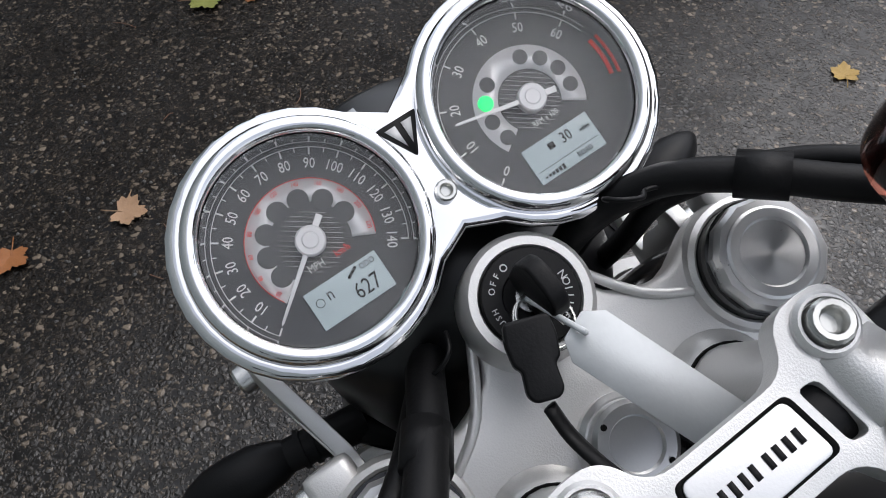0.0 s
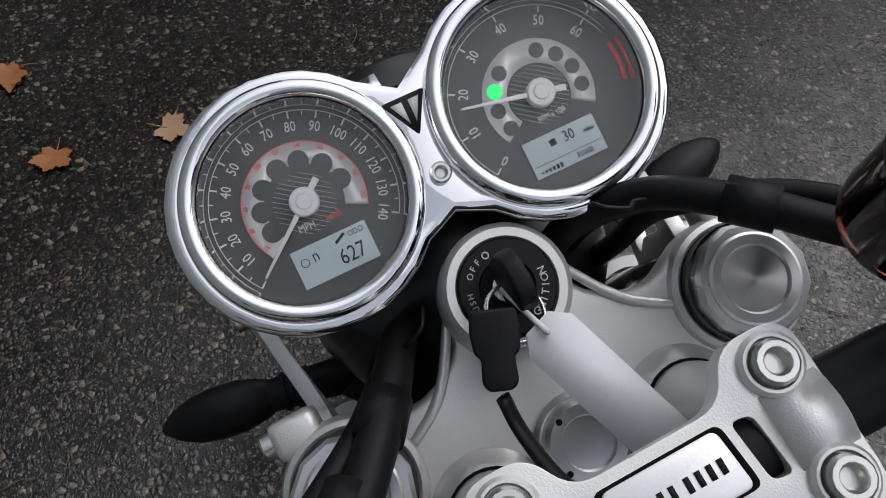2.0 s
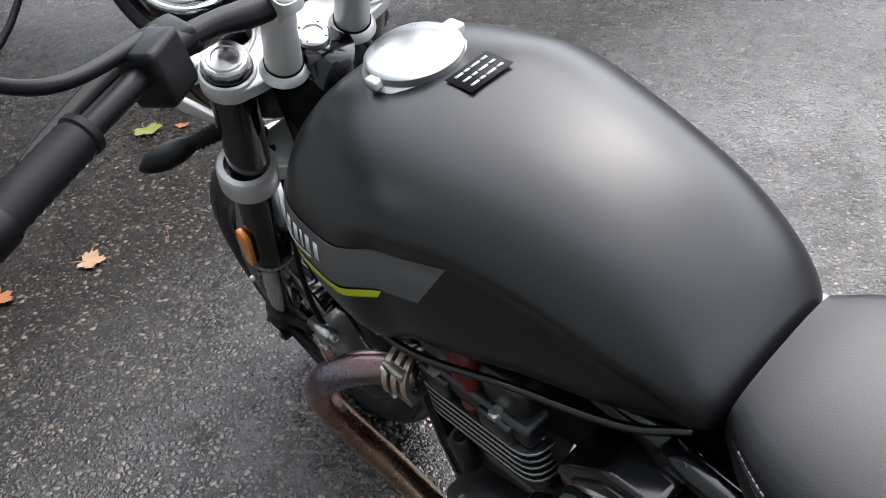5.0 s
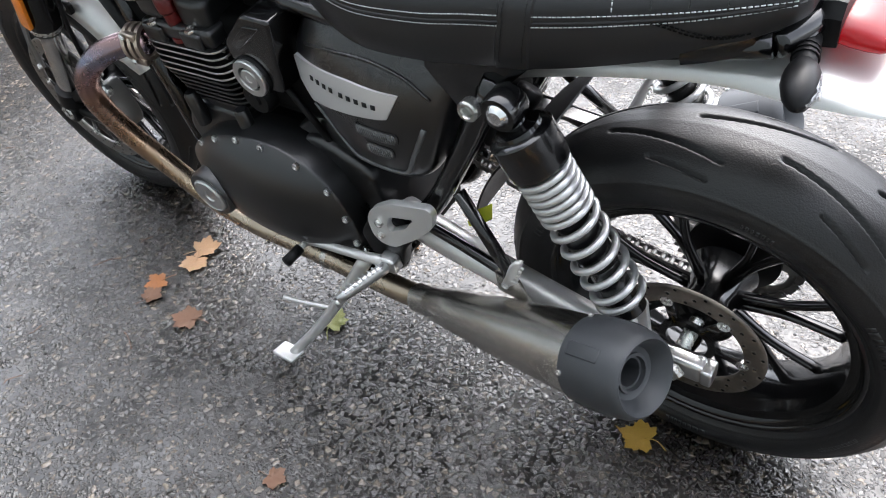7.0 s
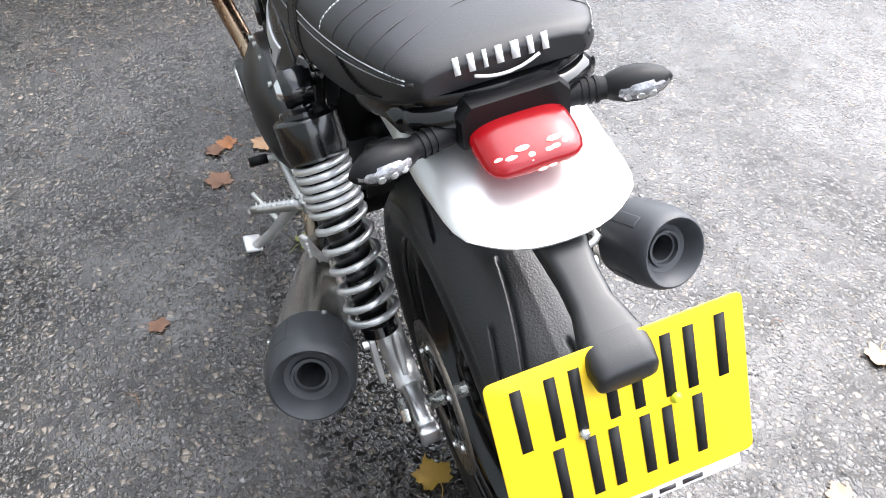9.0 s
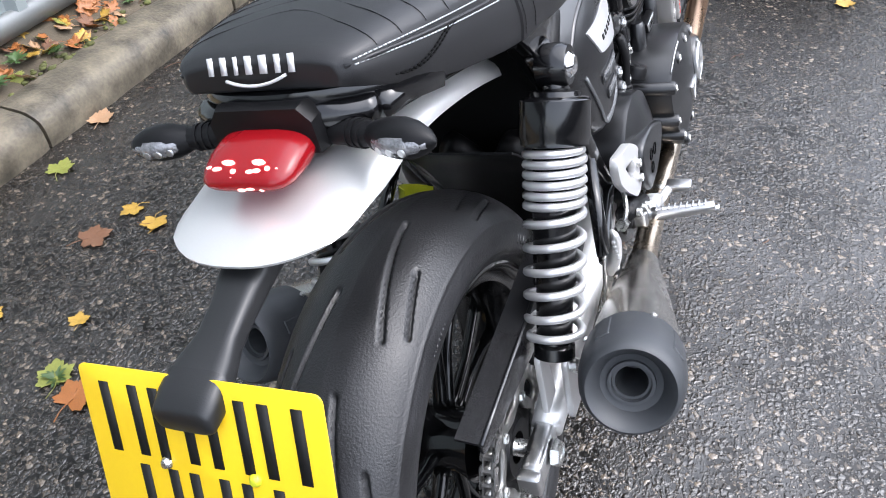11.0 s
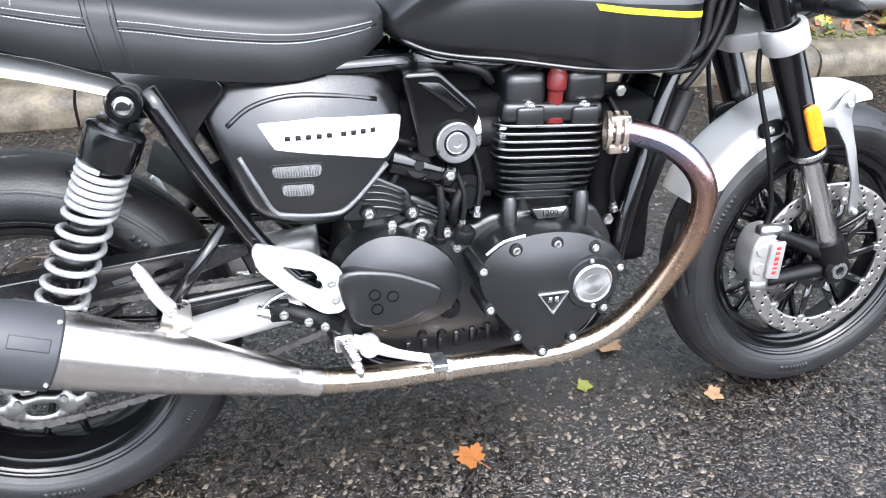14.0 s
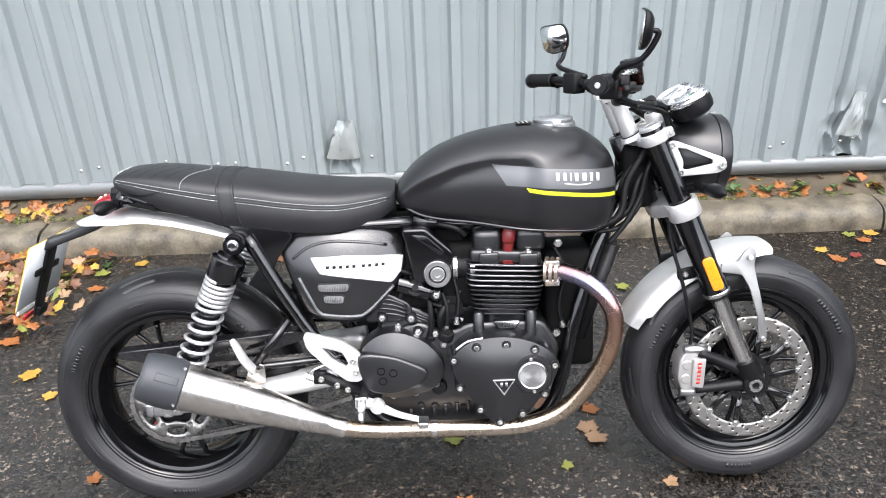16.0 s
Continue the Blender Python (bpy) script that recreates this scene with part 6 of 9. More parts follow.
# ---- footpegs, heel guards, levers, side stand ----
for s in (-1, 1):
    bm = bmesh.new()
    z0 = 0.0 if s < 0 else -0.002
    outer = fillet(P3([(0.338, 0.492), (0.345, 0.503), (0.42, 0.482), (0.462, 0.452), (0.476, 0.425), (0.474, 0.39), (0.462, 0.377), (0.435, 0.378), (0.385, 0.42), (0.345, 0.462)]), 0.012)
    hole = fillet(P3([(0.378, 0.466), (0.425, 0.452), (0.438, 0.425), (0.433, 0.415), (0.4, 0.437)]), 0.006)
    prism(bm, outer, 0.158, 0.17, SIDE[s], 0.004, [hole])
    hg = part("heel_guard", bm, ALU, bike, "cast silver heel guard with an opening")
    for x, z in ((0.449, 0.43), (0.454, 0.401)):
        bolt((x, s * 0.169, z), (0, s, 0), 0.0068, hg)
    bm = bmesh.new()
    prism(bm, fillet(P3([(0.4, 0.4), (0.47, 0.44), (0.52, 0.36), (0.5, 0.3), (0.45, 0.3), (0.43, 0.36)]), 0.015), 0.135, 0.157, SIDE[s], 0.004)
    hanger = part("footrest_hanger", bm, PLASTIC, bike, "black footrest hanger")
    # rider peg
    a, b = V((0.462, s * 0.175, 0.325)), V((0.47, s * 0.275, 0.338))
    if s > 0:
        a, b = V((0.462, 0.175, 0.325)), V((0.5, 0.262, 0.315))
    bm = bmesh.new()
    tube(bm, [a, a.lerp(b, 0.5), b], [0.012, 0.011, 0.009], 10, 3, True, 0.75, (0, 0, 1))
    tube(bm, [b, b + V((0.002, s * 0.004, -0.012))], [0.007, 0.003], 8, 1)
    peg = part("footpeg", bm, BRUSHED, hanger, "ridged silver footpeg")
    for k in range(9):
        p = a.lerp(b, 0.14 + 0.09 * k)
        bm = bmesh.new()
        block(bm, (0.014, 0.003, 0.003), Matrix.Translation(p + V((0, 0, 0.0102))), 0.0008)
        part("ridge", bm, BRUSHED, peg)
    bm = bmesh.new()
    block(bm, (0.03, 0.035, 0.03), Matrix.Translation(a + V((0, -s * 0.015, 0))), 0.005)
    part("peg_joint", bm, BRUSHED, hanger)
    bolt(a + V((0.016, 0, 0)), (1, 0, 0), 0.006, hanger)
# rear brake master cylinder and pedal on the right
bm = bmesh.new()
tube(bm, [(0.36, -0.165, 0.4), (0.46, -0.168, 0.352)], 0.0135, 12, 1)
block(bm, (0.03, 0.02, 0.03), Matrix.Translation((0.37, -0.165, 0.392)), 0.004)
mc = part("brake_cylinder", bm, PLASTIC, bike, "black rear brake cylinder")
for x, z in ((0.375, 0.393), (0.41, 0.376), (0.434, 0.364)):
    bolt((x, -0.18, z), (0, -1, 0), 0.0068, mc)
bm = bmesh.new()
tube(bm, [(0.345, -0.165, 0.393), (0.352, -0.17, 0.408), (0.375, -0.165, 0.418), (0.41, -0.15, 0.42)], 0.0035, 8, 5)
part("brake_line", bm, BOLT, mc)
lathe_b = bmesh.new()
lathe(lathe_b, [(0, -0.012), (0.009, -0.012), (0.009, 0.012), (0, 0.012)], axis_m((0.348, -0.165, 0.392), (1, 0, -0.4)), 6)
part("banjo", lathe_b, BOLT, mc)
bm = bmesh.new()
tube(bm, [(0.475, -0.175, 0.327), (0.5, -0.178, 0.318), (0.545, -0.18, 0.296), (0.59, -0.183, 0.283), (0.606, -0.186, 0.28)], [0.013, 0.012, 0.008, 0.0075, 0.008], 10, 5, True, 0.7)
lathe(bm, [(0, -0.012), (0.016, -0.012), (0.018, -0.006), (0.018, 0.006), (0.016, 0.012), (0, 0.012)], axis_m((0.5, -0.178, 0.318), (0, 1, 0)), 20)
pedal = part("brake_pedal", bm, ALU, bike, "silver rear brake pedal")
bm = bmesh.new()
block(bm, (0.024, 0.042, 0.013), Matrix.Translation((0.606, -0.2, 0.282)), 0.003)
part("pedal_tip", bm, BRUSHED, pedal)
# gear lever on the left
bm = bmesh.new()
tube(bm, [(0.47, 0.172, 0.33), (0.53, 0.178, 0.325), (0.6, 0.182, 0.318), (0.63, 0.185, 0.315)], [0.01, 0.008, 0.007, 0.007], 10, 5)
tube(bm, [(0.63, 0.18, 0.315), (0.632, 0.235, 0.316)], 0.006, 8, 1)
gl = part("gear_lever", bm, ALU, bike, "silver gear lever with rubber tip")
bm = bmesh.new()
tube(bm, [(0.631, 0.205, 0.3155), (0.633, 0.24, 0.316)], 0.0095, 12, 1)
part("rubber_tip", bm, RUBBER, gl)
bm = bmesh.new()
tube(bm, [(0.522, 0.165, 0.30), (0.56, 0.2, 0.235), (0.62, 0.245, 0.145), (0.678, 0.285, 0.075)], [0.014, 0.0115, 0.0105, 0.0105], 12, 5, True, 0.75)
tube(bm, [(0.592, 0.222, 0.19), (0.64, 0.24, 0.2), (0.672, 0.255, 0.215)], [0.006, 0.0045, 0.0045], 8, 4)
st = part("side_stand", bm, ALU, bike, "silver side stand, folded out")
bm = bmesh.new()
block(bm, (0.05, 0.036, 0.009), Matrix.Translation((0.69, 0.291, 0.0735)) @ Matrix.Rotation(radians(14), 4, "X"), 0.004)
part("stand_foot", bm, ALU, st)
bm = bmesh.new()
tube(bm, [(0.53, 0.15, 0.31), (0.545, 0.19, 0.25)], 0.006, 8, 1)
part("return_spring", bm, BOLT, st)

# ---- front end ----
STEER = V((-0.394, 0, 0.919))          # up along the steering axis
FWD = V((0.919, 0, 0.394))             # in the yokes' plane, towards the headlamp


def fork_x(z):
    return 1.140 + (0.945 - z) * 0.429


for s in (-1, 1):
    y = s * 0.0955
    top, mid, low = V((fork_x(0.928), y, 0.928)), V((fork_x(0.522), y, 0.522)), V((fork_x(0.345), y, 0.345))
    ax = (low - top).normalized()
    m = axis_m(top, ax)
    L1, L2 = (mid - top).length, (low - top).length
    bm = bmesh.new()
    lathe(bm, [(0.0, 0.0), (0.0265, 0.0), (0.0265, 0.2), (0.0285, 0.22), (0.0285, L1 - 0.05), (0.031, L1 - 0.045), (0.031, L1 - 0.005), (0.026, L1), (0.0, L1)], m, 32)
    fork = part("fork_leg", bm, GLOSS, bike, "black upside-down fork leg with steel slider")
    bm = bmesh.new()
    lathe(bm, [(0.0215, L1 - 0.004), (0.0215, L2)], m, 28)
    part("slider", bm, SLIDER, fork, "bright steel slider")
    bm = bmesh.new()
    lathe(bm, [(0.0315, L1 - 0.02), (0.0325, L1 - 0.018), (0.0325, L1 - 0.012), (0.0315, L1 - 0.01)], m, 28, True)
    part("dust_ring", bm, BOLT, fork)
    bm = bmesh.new()
    lathe(bm, [(0.0, L2 - 0.02), (0.03, L2 - 0.015), (0.031, L2 + 0.02), (0.026, L2 + 0.06), (0.0, L2 + 0.065)], m, 24)
    lug = part("axle_lug", bm, PLASTIC, fork, "black axle and caliper casting")
    bm = bmesh.new()
    lathe(bm, [(0.012, 0.075), (0.026, 0.075), (0.028, 0.08), (0.028, 0.118), (0.025, 0.122), (0.015, 0.122), (0.0135, 0.117), (0.0, 0.117)], SIDE[s] @ Matrix.Translation((1.413, 0.3, 0)), 28)
    part("axle_boss", bm, PLASTIC, lug)
    bm = bmesh.new()
    lathe(bm, [(0.0085, 0.116), (0.0095, 0.125), (0.0165, 0.125), (0.0175, 0.12)], SIDE[s] @ Matrix.Translation((1.413, 0.3, 0)), 24)
    part("axle_end", bm, BOLT, lug)
    for pa, pb in ((V((1.405, y, 0.298)), V((1.272, s * 0.1, 0.288))), (V((1.385, y, 0.335)), V((1.278, s * 0.1, 0.384)))):
        bm = bmesh.new()
        tube(bm, [pa, pa.lerp(pb, 0.5), pb], [0.02, 0.014, 0.012], 10, 4, True, 0.8)
        part("caliper_arm", bm, PLASTIC, lug)
    # radial caliper
    CAL = frame_m((1.262, s * 0.092, 0.335), (0.06, 0, 1), (0, s, 0))
    bm = bmesh.new()
    prism(bm, fillet([V((-0.058, -0.012, 0)), V((-0.05, 0.02, 0)), V((-0.02, 0.033, 0)), V((0.025, 0.033, 0)), V((0.052, 0.02, 0)), V((0.06, -0.014, 0)), V((0.03, -0.03, 0)), V((-0.03, -0.03, 0))], 0.01), -0.042, 0.012, CAL, 0.005)
    cal = part("brake_caliper", bm, TURNED, fork, "silver radial brake caliper with red print")
    bm = bmesh.new()
    prism(bm, fillet([V((-0.04, -0.03, 0)), V((0.038, -0.03, 0)), V((0.034, 0.0, 0)), V((-0.037, 0.0, 0))], 0.006), 0.011, 0.02, CAL, 0.003)
    part("caliper_face", bm, TURNED, cal)
    bm = bmesh.new()
    bars(bm, [0.0065, 0.0045, 0.0055, 0.008, 0.006, 0.0055], 0.009, 0.0038, CAL @ Matrix.Translation((0, -0.015, 0.0202)))
    stuff(part("caliper_mark", bm, REDINK, cal))
    for u in (-0.05, 0.05):
        bm = bmesh.new()
        tube(bm, [CAL @ V((u * 1.1, -0.034, 0.002)), CAL @ V((u * 1.08, 0.022, 0.002))], 0.012, 14, 1)
        part("caliper_stud", bm, BRUSHED, cal)
        bolt(CAL @ V((u * 1.1, -0.034, 0.002)), (CAL.to_3x3() @ V((0, -1, 0))), 0.008, cal)
    for u in (-0.018, 0.018):
        bm = bmesh.new()
        lathe(bm, [(0, 0.0), (0.012, 0.0), (0.012, 0.0135), (0.01, 0.015), (0, 0.015)], CAL @ Matrix.Translation((u, 0.014, 0.0)), 20)
        part("piston_cap", bm, TURNED, cal)
    # reflector on the outside of the leg
    rc = V((fork_x(0.59), s * 0.131, 0.59))
    bm = bmesh.new()
    prism(bm, fillet([V((-0.042, -0.0135, 0)), V((0.042, -0.0135, 0)), V((0.042, 0.0135, 0)), V((-0.042, 0.0135, 0))], 0.009), -0.004, 0.0045, frame_m(rc, ax, (0, s, 0)), 0.002)
    part("reflector", bm, AMBER, fork, "amber reflector")
    # fork cap: a twelve-sided collar round a turned, recessed face
    CAPM = axis_m(top, -ax)
    bm = bmesh.new()
    lathe(bm, [(0.0262, -0.016), (0.0262, -0.003), (0.025, -0.0015)], CAPM, 36)
    lathe(bm, [(0.0256, -0.003), (0.0256, 0.0055), (0.0238, 0.008), (0.0205, 0.008), (0.02, 0.0074)], CAPM, 12)
    fcap = part("fork_cap", bm, FORKCAP, fork, "turned aluminium fork cap", 25)
    turned_piece("cap_face", [(0.0206, 0.0066), (0.0202, 0.0088), (0.019, 0.0094), (0.0152, 0.0094), (0.0144, 0.0082), (0.0142, 0.0076), (0.0, 0.0076)], CAPM, LATHED, fcap, "turned face", 48)
bm = bmesh.new()
tube(bm, [(1.413, -0.1, 0.3), (1.413, 0.1, 0.3)], 0.012, 14, 1)
part("front_axle", bm, BOLT, bike)

# lower yoke
YLO = frame_m((fork_x(0.742), 0, 0.742), FWD, STEER)
bm = bmesh.new()
for s in (-1, 1):
    lathe(bm, [(0.0285, -0.021), (0.036, -0.021), (0.0385, -0.017), (0.0385, 0.017), (0.036, 0.021), (0.0285, 0.021)], YLO @ Matrix.Translation((0, s * 0.1, 0)), 32, True)
prism(bm, fillet([V((-0.06, -0.03, 0)), V((-0.02, -0.085, 0)), V((0.024, -0.085, 0)), V((0.03, 0, 0)), V((0.024, 0.085, 0)), V((-0.02, 0.085, 0)), V((-0.06, 0.03, 0))], 0.012), -0.016, 0.016, YLO, 0.004)
low_yoke = part("lower_yoke", bm, ALU, bike, "cast silver lower yoke")
for s in (-1, 1):
    for dz in (-0.01, 0.01):
        bolt(YLO @ V((0.03, s * 0.068, dz)), FWD, 0.0062, low_yoke)

# upper yoke: two clamps, a web to the stem and a nose round the ignition switch
YTO = frame_m((fork_x(0.928), 0, 0.928), FWD, STEER)
bm = bmesh.new()
outline = catmull([V(p + (0,)) for p in ((-0.052, 0), (-0.05, 0.026), (-0.036, 0.05), (-0.036, 0.078), (-0.027, 0.112), (0.0, 0.127), (0.027, 0.114), (0.032, 0.09), (0.02, 0.06), (0.03, 0.034), (0.05, 0.027), (0.066, 0.02), (0.073, 0), (0.066, -0.02), (0.05, -0.027), (0.03, -0.034), (0.02, -0.06), (0.032, -0.09), (0.027, -0.114), (0.0, -0.127), (-0.027, -0.112), (-0.036, -0.078), (-0.036, -0.05), (-0.05, -0.026))], 4, True)
prism(bm, outline, -0.032, -0.013, YTO, 0.004, (), 3)
yoke = part("upper_yoke", bm, ALU, bike, "cast silver upper yoke")
for s in (-1, 1):
    bm = bmesh.new()
    lathe(bm, [(0.0268, -0.034), (0.03, -0.034), (0.032, -0.03), (0.032, -0.014), (0.0305, -0.0095), (0.028, -0.008), (0.0268, -0.009)], YTO @ Matrix.Translation((0, s * 0.0955, 0)), 36)
    part("fork_clamp", bm, ALU, yoke)
    bm = bmesh.new()
    block(bm, (0.018, 0.022, 0.022), YTO @ Matrix.Translation((0.033, s * 0.108, -0.022)), 0.004)
    part("clamp_ear", bm, ALU, yoke)
    bolt(YTO @ V((0.034, s * 0.118, -0.021)), (0, s, 0), 0.006, yoke)
    # raised ribs of the web
    bm = bmesh.new()
    tube(bm, [YTO @ V((0.052, s * 0.024, -0.013)), YTO @ V((0.02, s * 0.045, -0.012)), YTO @ V((0.004, s * 0.068, -0.013))], [0.0022, 0.0026, 0.0022], 8, 5)
    part("web_rib", bm, ALU, yoke)
bm = bmesh.new()
lathe(bm, [(0.027, -0.02), (0.0285, -0.01), (0.0278, 0.012), (0.025, 0.0162), (0.0215, 0.0162), (0.0205, 0.013)], YTO @ Matrix.Translation((0.0456, 0.0015, 0)), 40)
nose = part("ignition_housing", bm, ALU, yoke, "round silver ignition housing", 40)
IGN = YTO @ Matrix.Translation((0.0456, 0.0015, 0.014))
bm = bmesh.new()
lathe(bm, [(0.0205, -0.01), (0.0205, 0.002), (0.0197, 0.0035), (0.0118, 0.0035), (0.011, 0.002), (0.0, 0.001)], IGN, 40)
ign = part("ignition_switch", bm, PLASTIC, nose, "black ignition switch with white print")
bm = bmesh.new()


def arc_text(bm, words, centre, r, size, mid, m, step, outward=True, depth=0.0002):
    """Letters set round an arc; mid: the angle of their middle, degrees anticlockwise from the frame's x."""
    n = len(words)
    for k, ch in enumerate(words):
        if ch == " ":
            continue
        a = radians(mid + ((n - 1) / 2 - k) * step * (1 if outward else -1))
        turn = a - math.pi / 2 if outward else a + math.pi / 2
        text_bm(bm, ch, size, m @ Matrix.Translation((centre[0] + r * math.cos(a), centre[1] + r * math.sin(a), 0)) @ Matrix.Rotation(turn, 4, "Z"), depth)


# the dials' own frame: x to the rider's right, y ahead
IGNR = IGN @ Matrix.Rotation(radians(-90), 4, "Z") @ Matrix.Translation((0, 0, 0.0036))
arc_text(bm, "IGNITION", (0, 0), 0.0157, 0.0046, -40, IGNR, 11, False)
arc_text(bm, "OFF", (0, 0), 0.0157, 0.0038, 126, IGNR, 12)
arc_text(bm, "PUSH", (0, 0), 0.0157, 0.0034, 183, IGNR, 10)
stuff(part("switch_print", bm, WHITEINK, ign))
for a in (98, 232):
    bm = bmesh.new()
    lathe(bm, [(0.0011, 0), (0.0016, 0), (0.0016, 0.0003), (0.0011, 0.0003)], IGNR @ Matrix.Translation((0.0157 * math.cos(radians(a)), 0.0157 * math.sin(radians(a)), 0)), 12, True)
    part("switch_symbol", bm, WHITEINK, ign)
# stem nut
bm = bmesh.new()
STEM = YTO @ Matrix.Translation((-0.027, 0.0, -0.014)) @ Matrix.Diagonal((0.82, 0.82, 1, 1))
lathe(bm, [(0.027, 0.0), (0.027, 0.006), (0.024, 0.008), (0.023, 0.008), (0.0225, 0.014), (0.02, 0.016), (0.0145, 0.016), (0.0135, 0.0135), (0.0, 0.0135)], STEM, 36)
stem = part("stem_nut", bm, BRUSHED, yoke, "turned aluminium stem nut")
for a in range(4):
    bm = bmesh.new()
    lathe(bm, [(0, 0.0165), (0.0018, 0.0165)], STEM @ Matrix.Translation((0.0185 * math.cos(a * 1.57 + 0.5), 0.0185 * math.sin(a * 1.57 + 0.5), 0)), 8)
    part("pin_hole", bm, DARK, stem)

# risers, clamp and handlebar
BARC = V((1.08, 0, 0.9905))
for s in (-1, 1):
    base = YTO @ V((-0.036, s * 0.048, -0.014))
    bm = bmesh.new()
    tube(bm, [base, V((1.094, s * 0.048, 0.957)), BARC + V((0.002, s * 0.047, 0.0))], [0.0205, 0.0185, 0.019], 24, 4)
    part("riser", bm, ALU, yoke, "silver bar riser")
    bm = bmesh.new()
    lathe(bm, [(0.019, 0.0), (0.0275, 0.0), (0.024, 0.008), (0.02, 0.011)], axis_m(base, V((-0.45, 0, 0.9))), 28)
    part("riser_base", bm, ALU, yoke)
    bm = bmesh.new()
    lathe(bm, [(0.0195, 0.0105), (0.0215, 0.0105), (0.0215, 0.0125), (0.0195, 0.0125)], axis_m(base, V((-0.45, 0, 0.9))), 28, True)
    part("riser_groove", bm, DARK, yoke)
CLM = frame_m((1.0786, 0.0, 0.9968), (0.968, 0, 0.25), (-0.25, 0, 0.968))  # x ahead, y left, z up off the bar
bm = bmesh.new()
outer = fillet([V((-0.031, -0.0585, 0)), V((0.031, -0.0585, 0)), V((0.031, -0.034, 0)), V((0.0155, -0.026, 0)), V((0.0155, 0.026, 0)), V((0.031, 0.034, 0)), V((0.031, 0.0585, 0)), V((-0.031, 0.0585, 0)), V((-0.031, 0.034, 0)), V((-0.0145, 0.026, 0)), V((-0.0145, -0.026, 0)), V((-0.031, -0.034, 0))], 0.011, 5)
holes = [fillet([V((-0.01, s * 0.0275, 0)), V((0.01, s * 0.0255, 0)), V((0.009, s * 0.0325, 0)), V((-0.011, s * 0.0345, 0))][::s], 0.0025, 3) for s in (-1, 1)]
prism(bm, outer, -0.004, 0.009, CLM, 0.004, holes, 3)
clamp = part("bar_clamp", bm, ALU, bike, "one-piece silver handlebar clamp")
for s in (-1, 1):
    bm = bmesh.new()
    tube(bm, [CLM @ V((0.0, s * 0.037, -0.006)), CLM @ V((0, s * 0.0575, -0.006))], 0.0195, 20, 1)
    part("clamp_saddle", bm, ALU, clamp)
for x in (-0.019, 0.019):
    for s in (-1, 1):
        p = CLM @ V((x, s * 0.046, 0.0))
        bm = bmesh.new()
        lathe(bm, [(0.0105, 0.0), (0.0105, 0.011), (0.0092, 0.0125), (0.0082, 0.0125), (0.0078, 0.0105)], axis_m(p, CLM.to_3x3() @ V((0, 0, 1))), 24)
        part("bolt_recess", bm, ALU, clamp)
        bolt(p + (CLM.to_3x3() @ V((0, 0, 0.0085))), CLM.to_3x3() @ V((0, 0, 1)), 0.0074, clamp)
bm = bmesh.new()
plate_o = fillet([V((-0.009, -0.0222, 0)), V((0.0105, -0.0202, 0)), V((0.0105, 0.0202, 0)), V((-0.009, 0.0222, 0))], 0.003)
prism(bm, plate_o, 0.0085, 0.0096, CLM, 0.0003)
cp = part("clamp_plate", bm, BRUSHED, clamp, "polished plate on the clamp")
bm = bmesh.new()
prism(bm, [p * 1.1 for p in plate_o], 0.0086, 0.0091, CLM, 0, [plate_o])
part("plate_groove", bm, DARK, clamp)
bm = bmesh.new()
for k in range(9):
    block(bm, (0.0048, 0.0019, 0.0004), CLM @ Matrix.Translation((0.0005, 0.0162 - 0.0039 * k - (0.0014 if k > 4 else 0), 0.0098)), 0)
stuff(part("plate_mark", bm, BLACKINK, cp))

BAR = {-1: [(1.08, 0.0, 0.9905), (1.08, -0.05, 0.9905), (1.077, -0.085, 0.998), (1.068, -0.118, 1.013), (1.05, -0.165, 1.029), (1.022, -0.22, 1.04), (0.985, -0.33, 1.046), (0.97, -0.375, 1.046)],
       1: [(1.08, 0.0, 0.9905), (1.08, 0.05, 0.9905), (1.076, 0.085, 0.997), (1.066, 0.118, 1.009), (1.046, 0.165, 1.02), (1.015, 0.22, 1.025), (0.965, 0.33, 1.023), (0.945, 0.375, 1.02)]}
bars_line = [V(p) for p in BAR[-1][::-1]] + [V(p) for p in BAR[1][1:]]
bm = bmesh.new()
tube(bm, bars_line, [0.011, 0.011, 0.011, 0.011, 0.0118, 0.0142, 0.0143, 0.0143, 0.0143, 0.0142, 0.0118, 0.011, 0.011, 0.011, 0.011], 18, 6)
hbar = part("handlebar", bm, PLASTIC, bike, "black tapered handlebar", 60)


def along(s, t):
    """A point of the bar and the way outwards there, t from 0 at the middle to 1 at its end."""
    pts = catmull(BAR[s], 10)
    i = min(len(pts) - 2, int(t * (len(pts) - 1)))
    return pts[i], (pts[i + 1] - pts[i]).normalized()


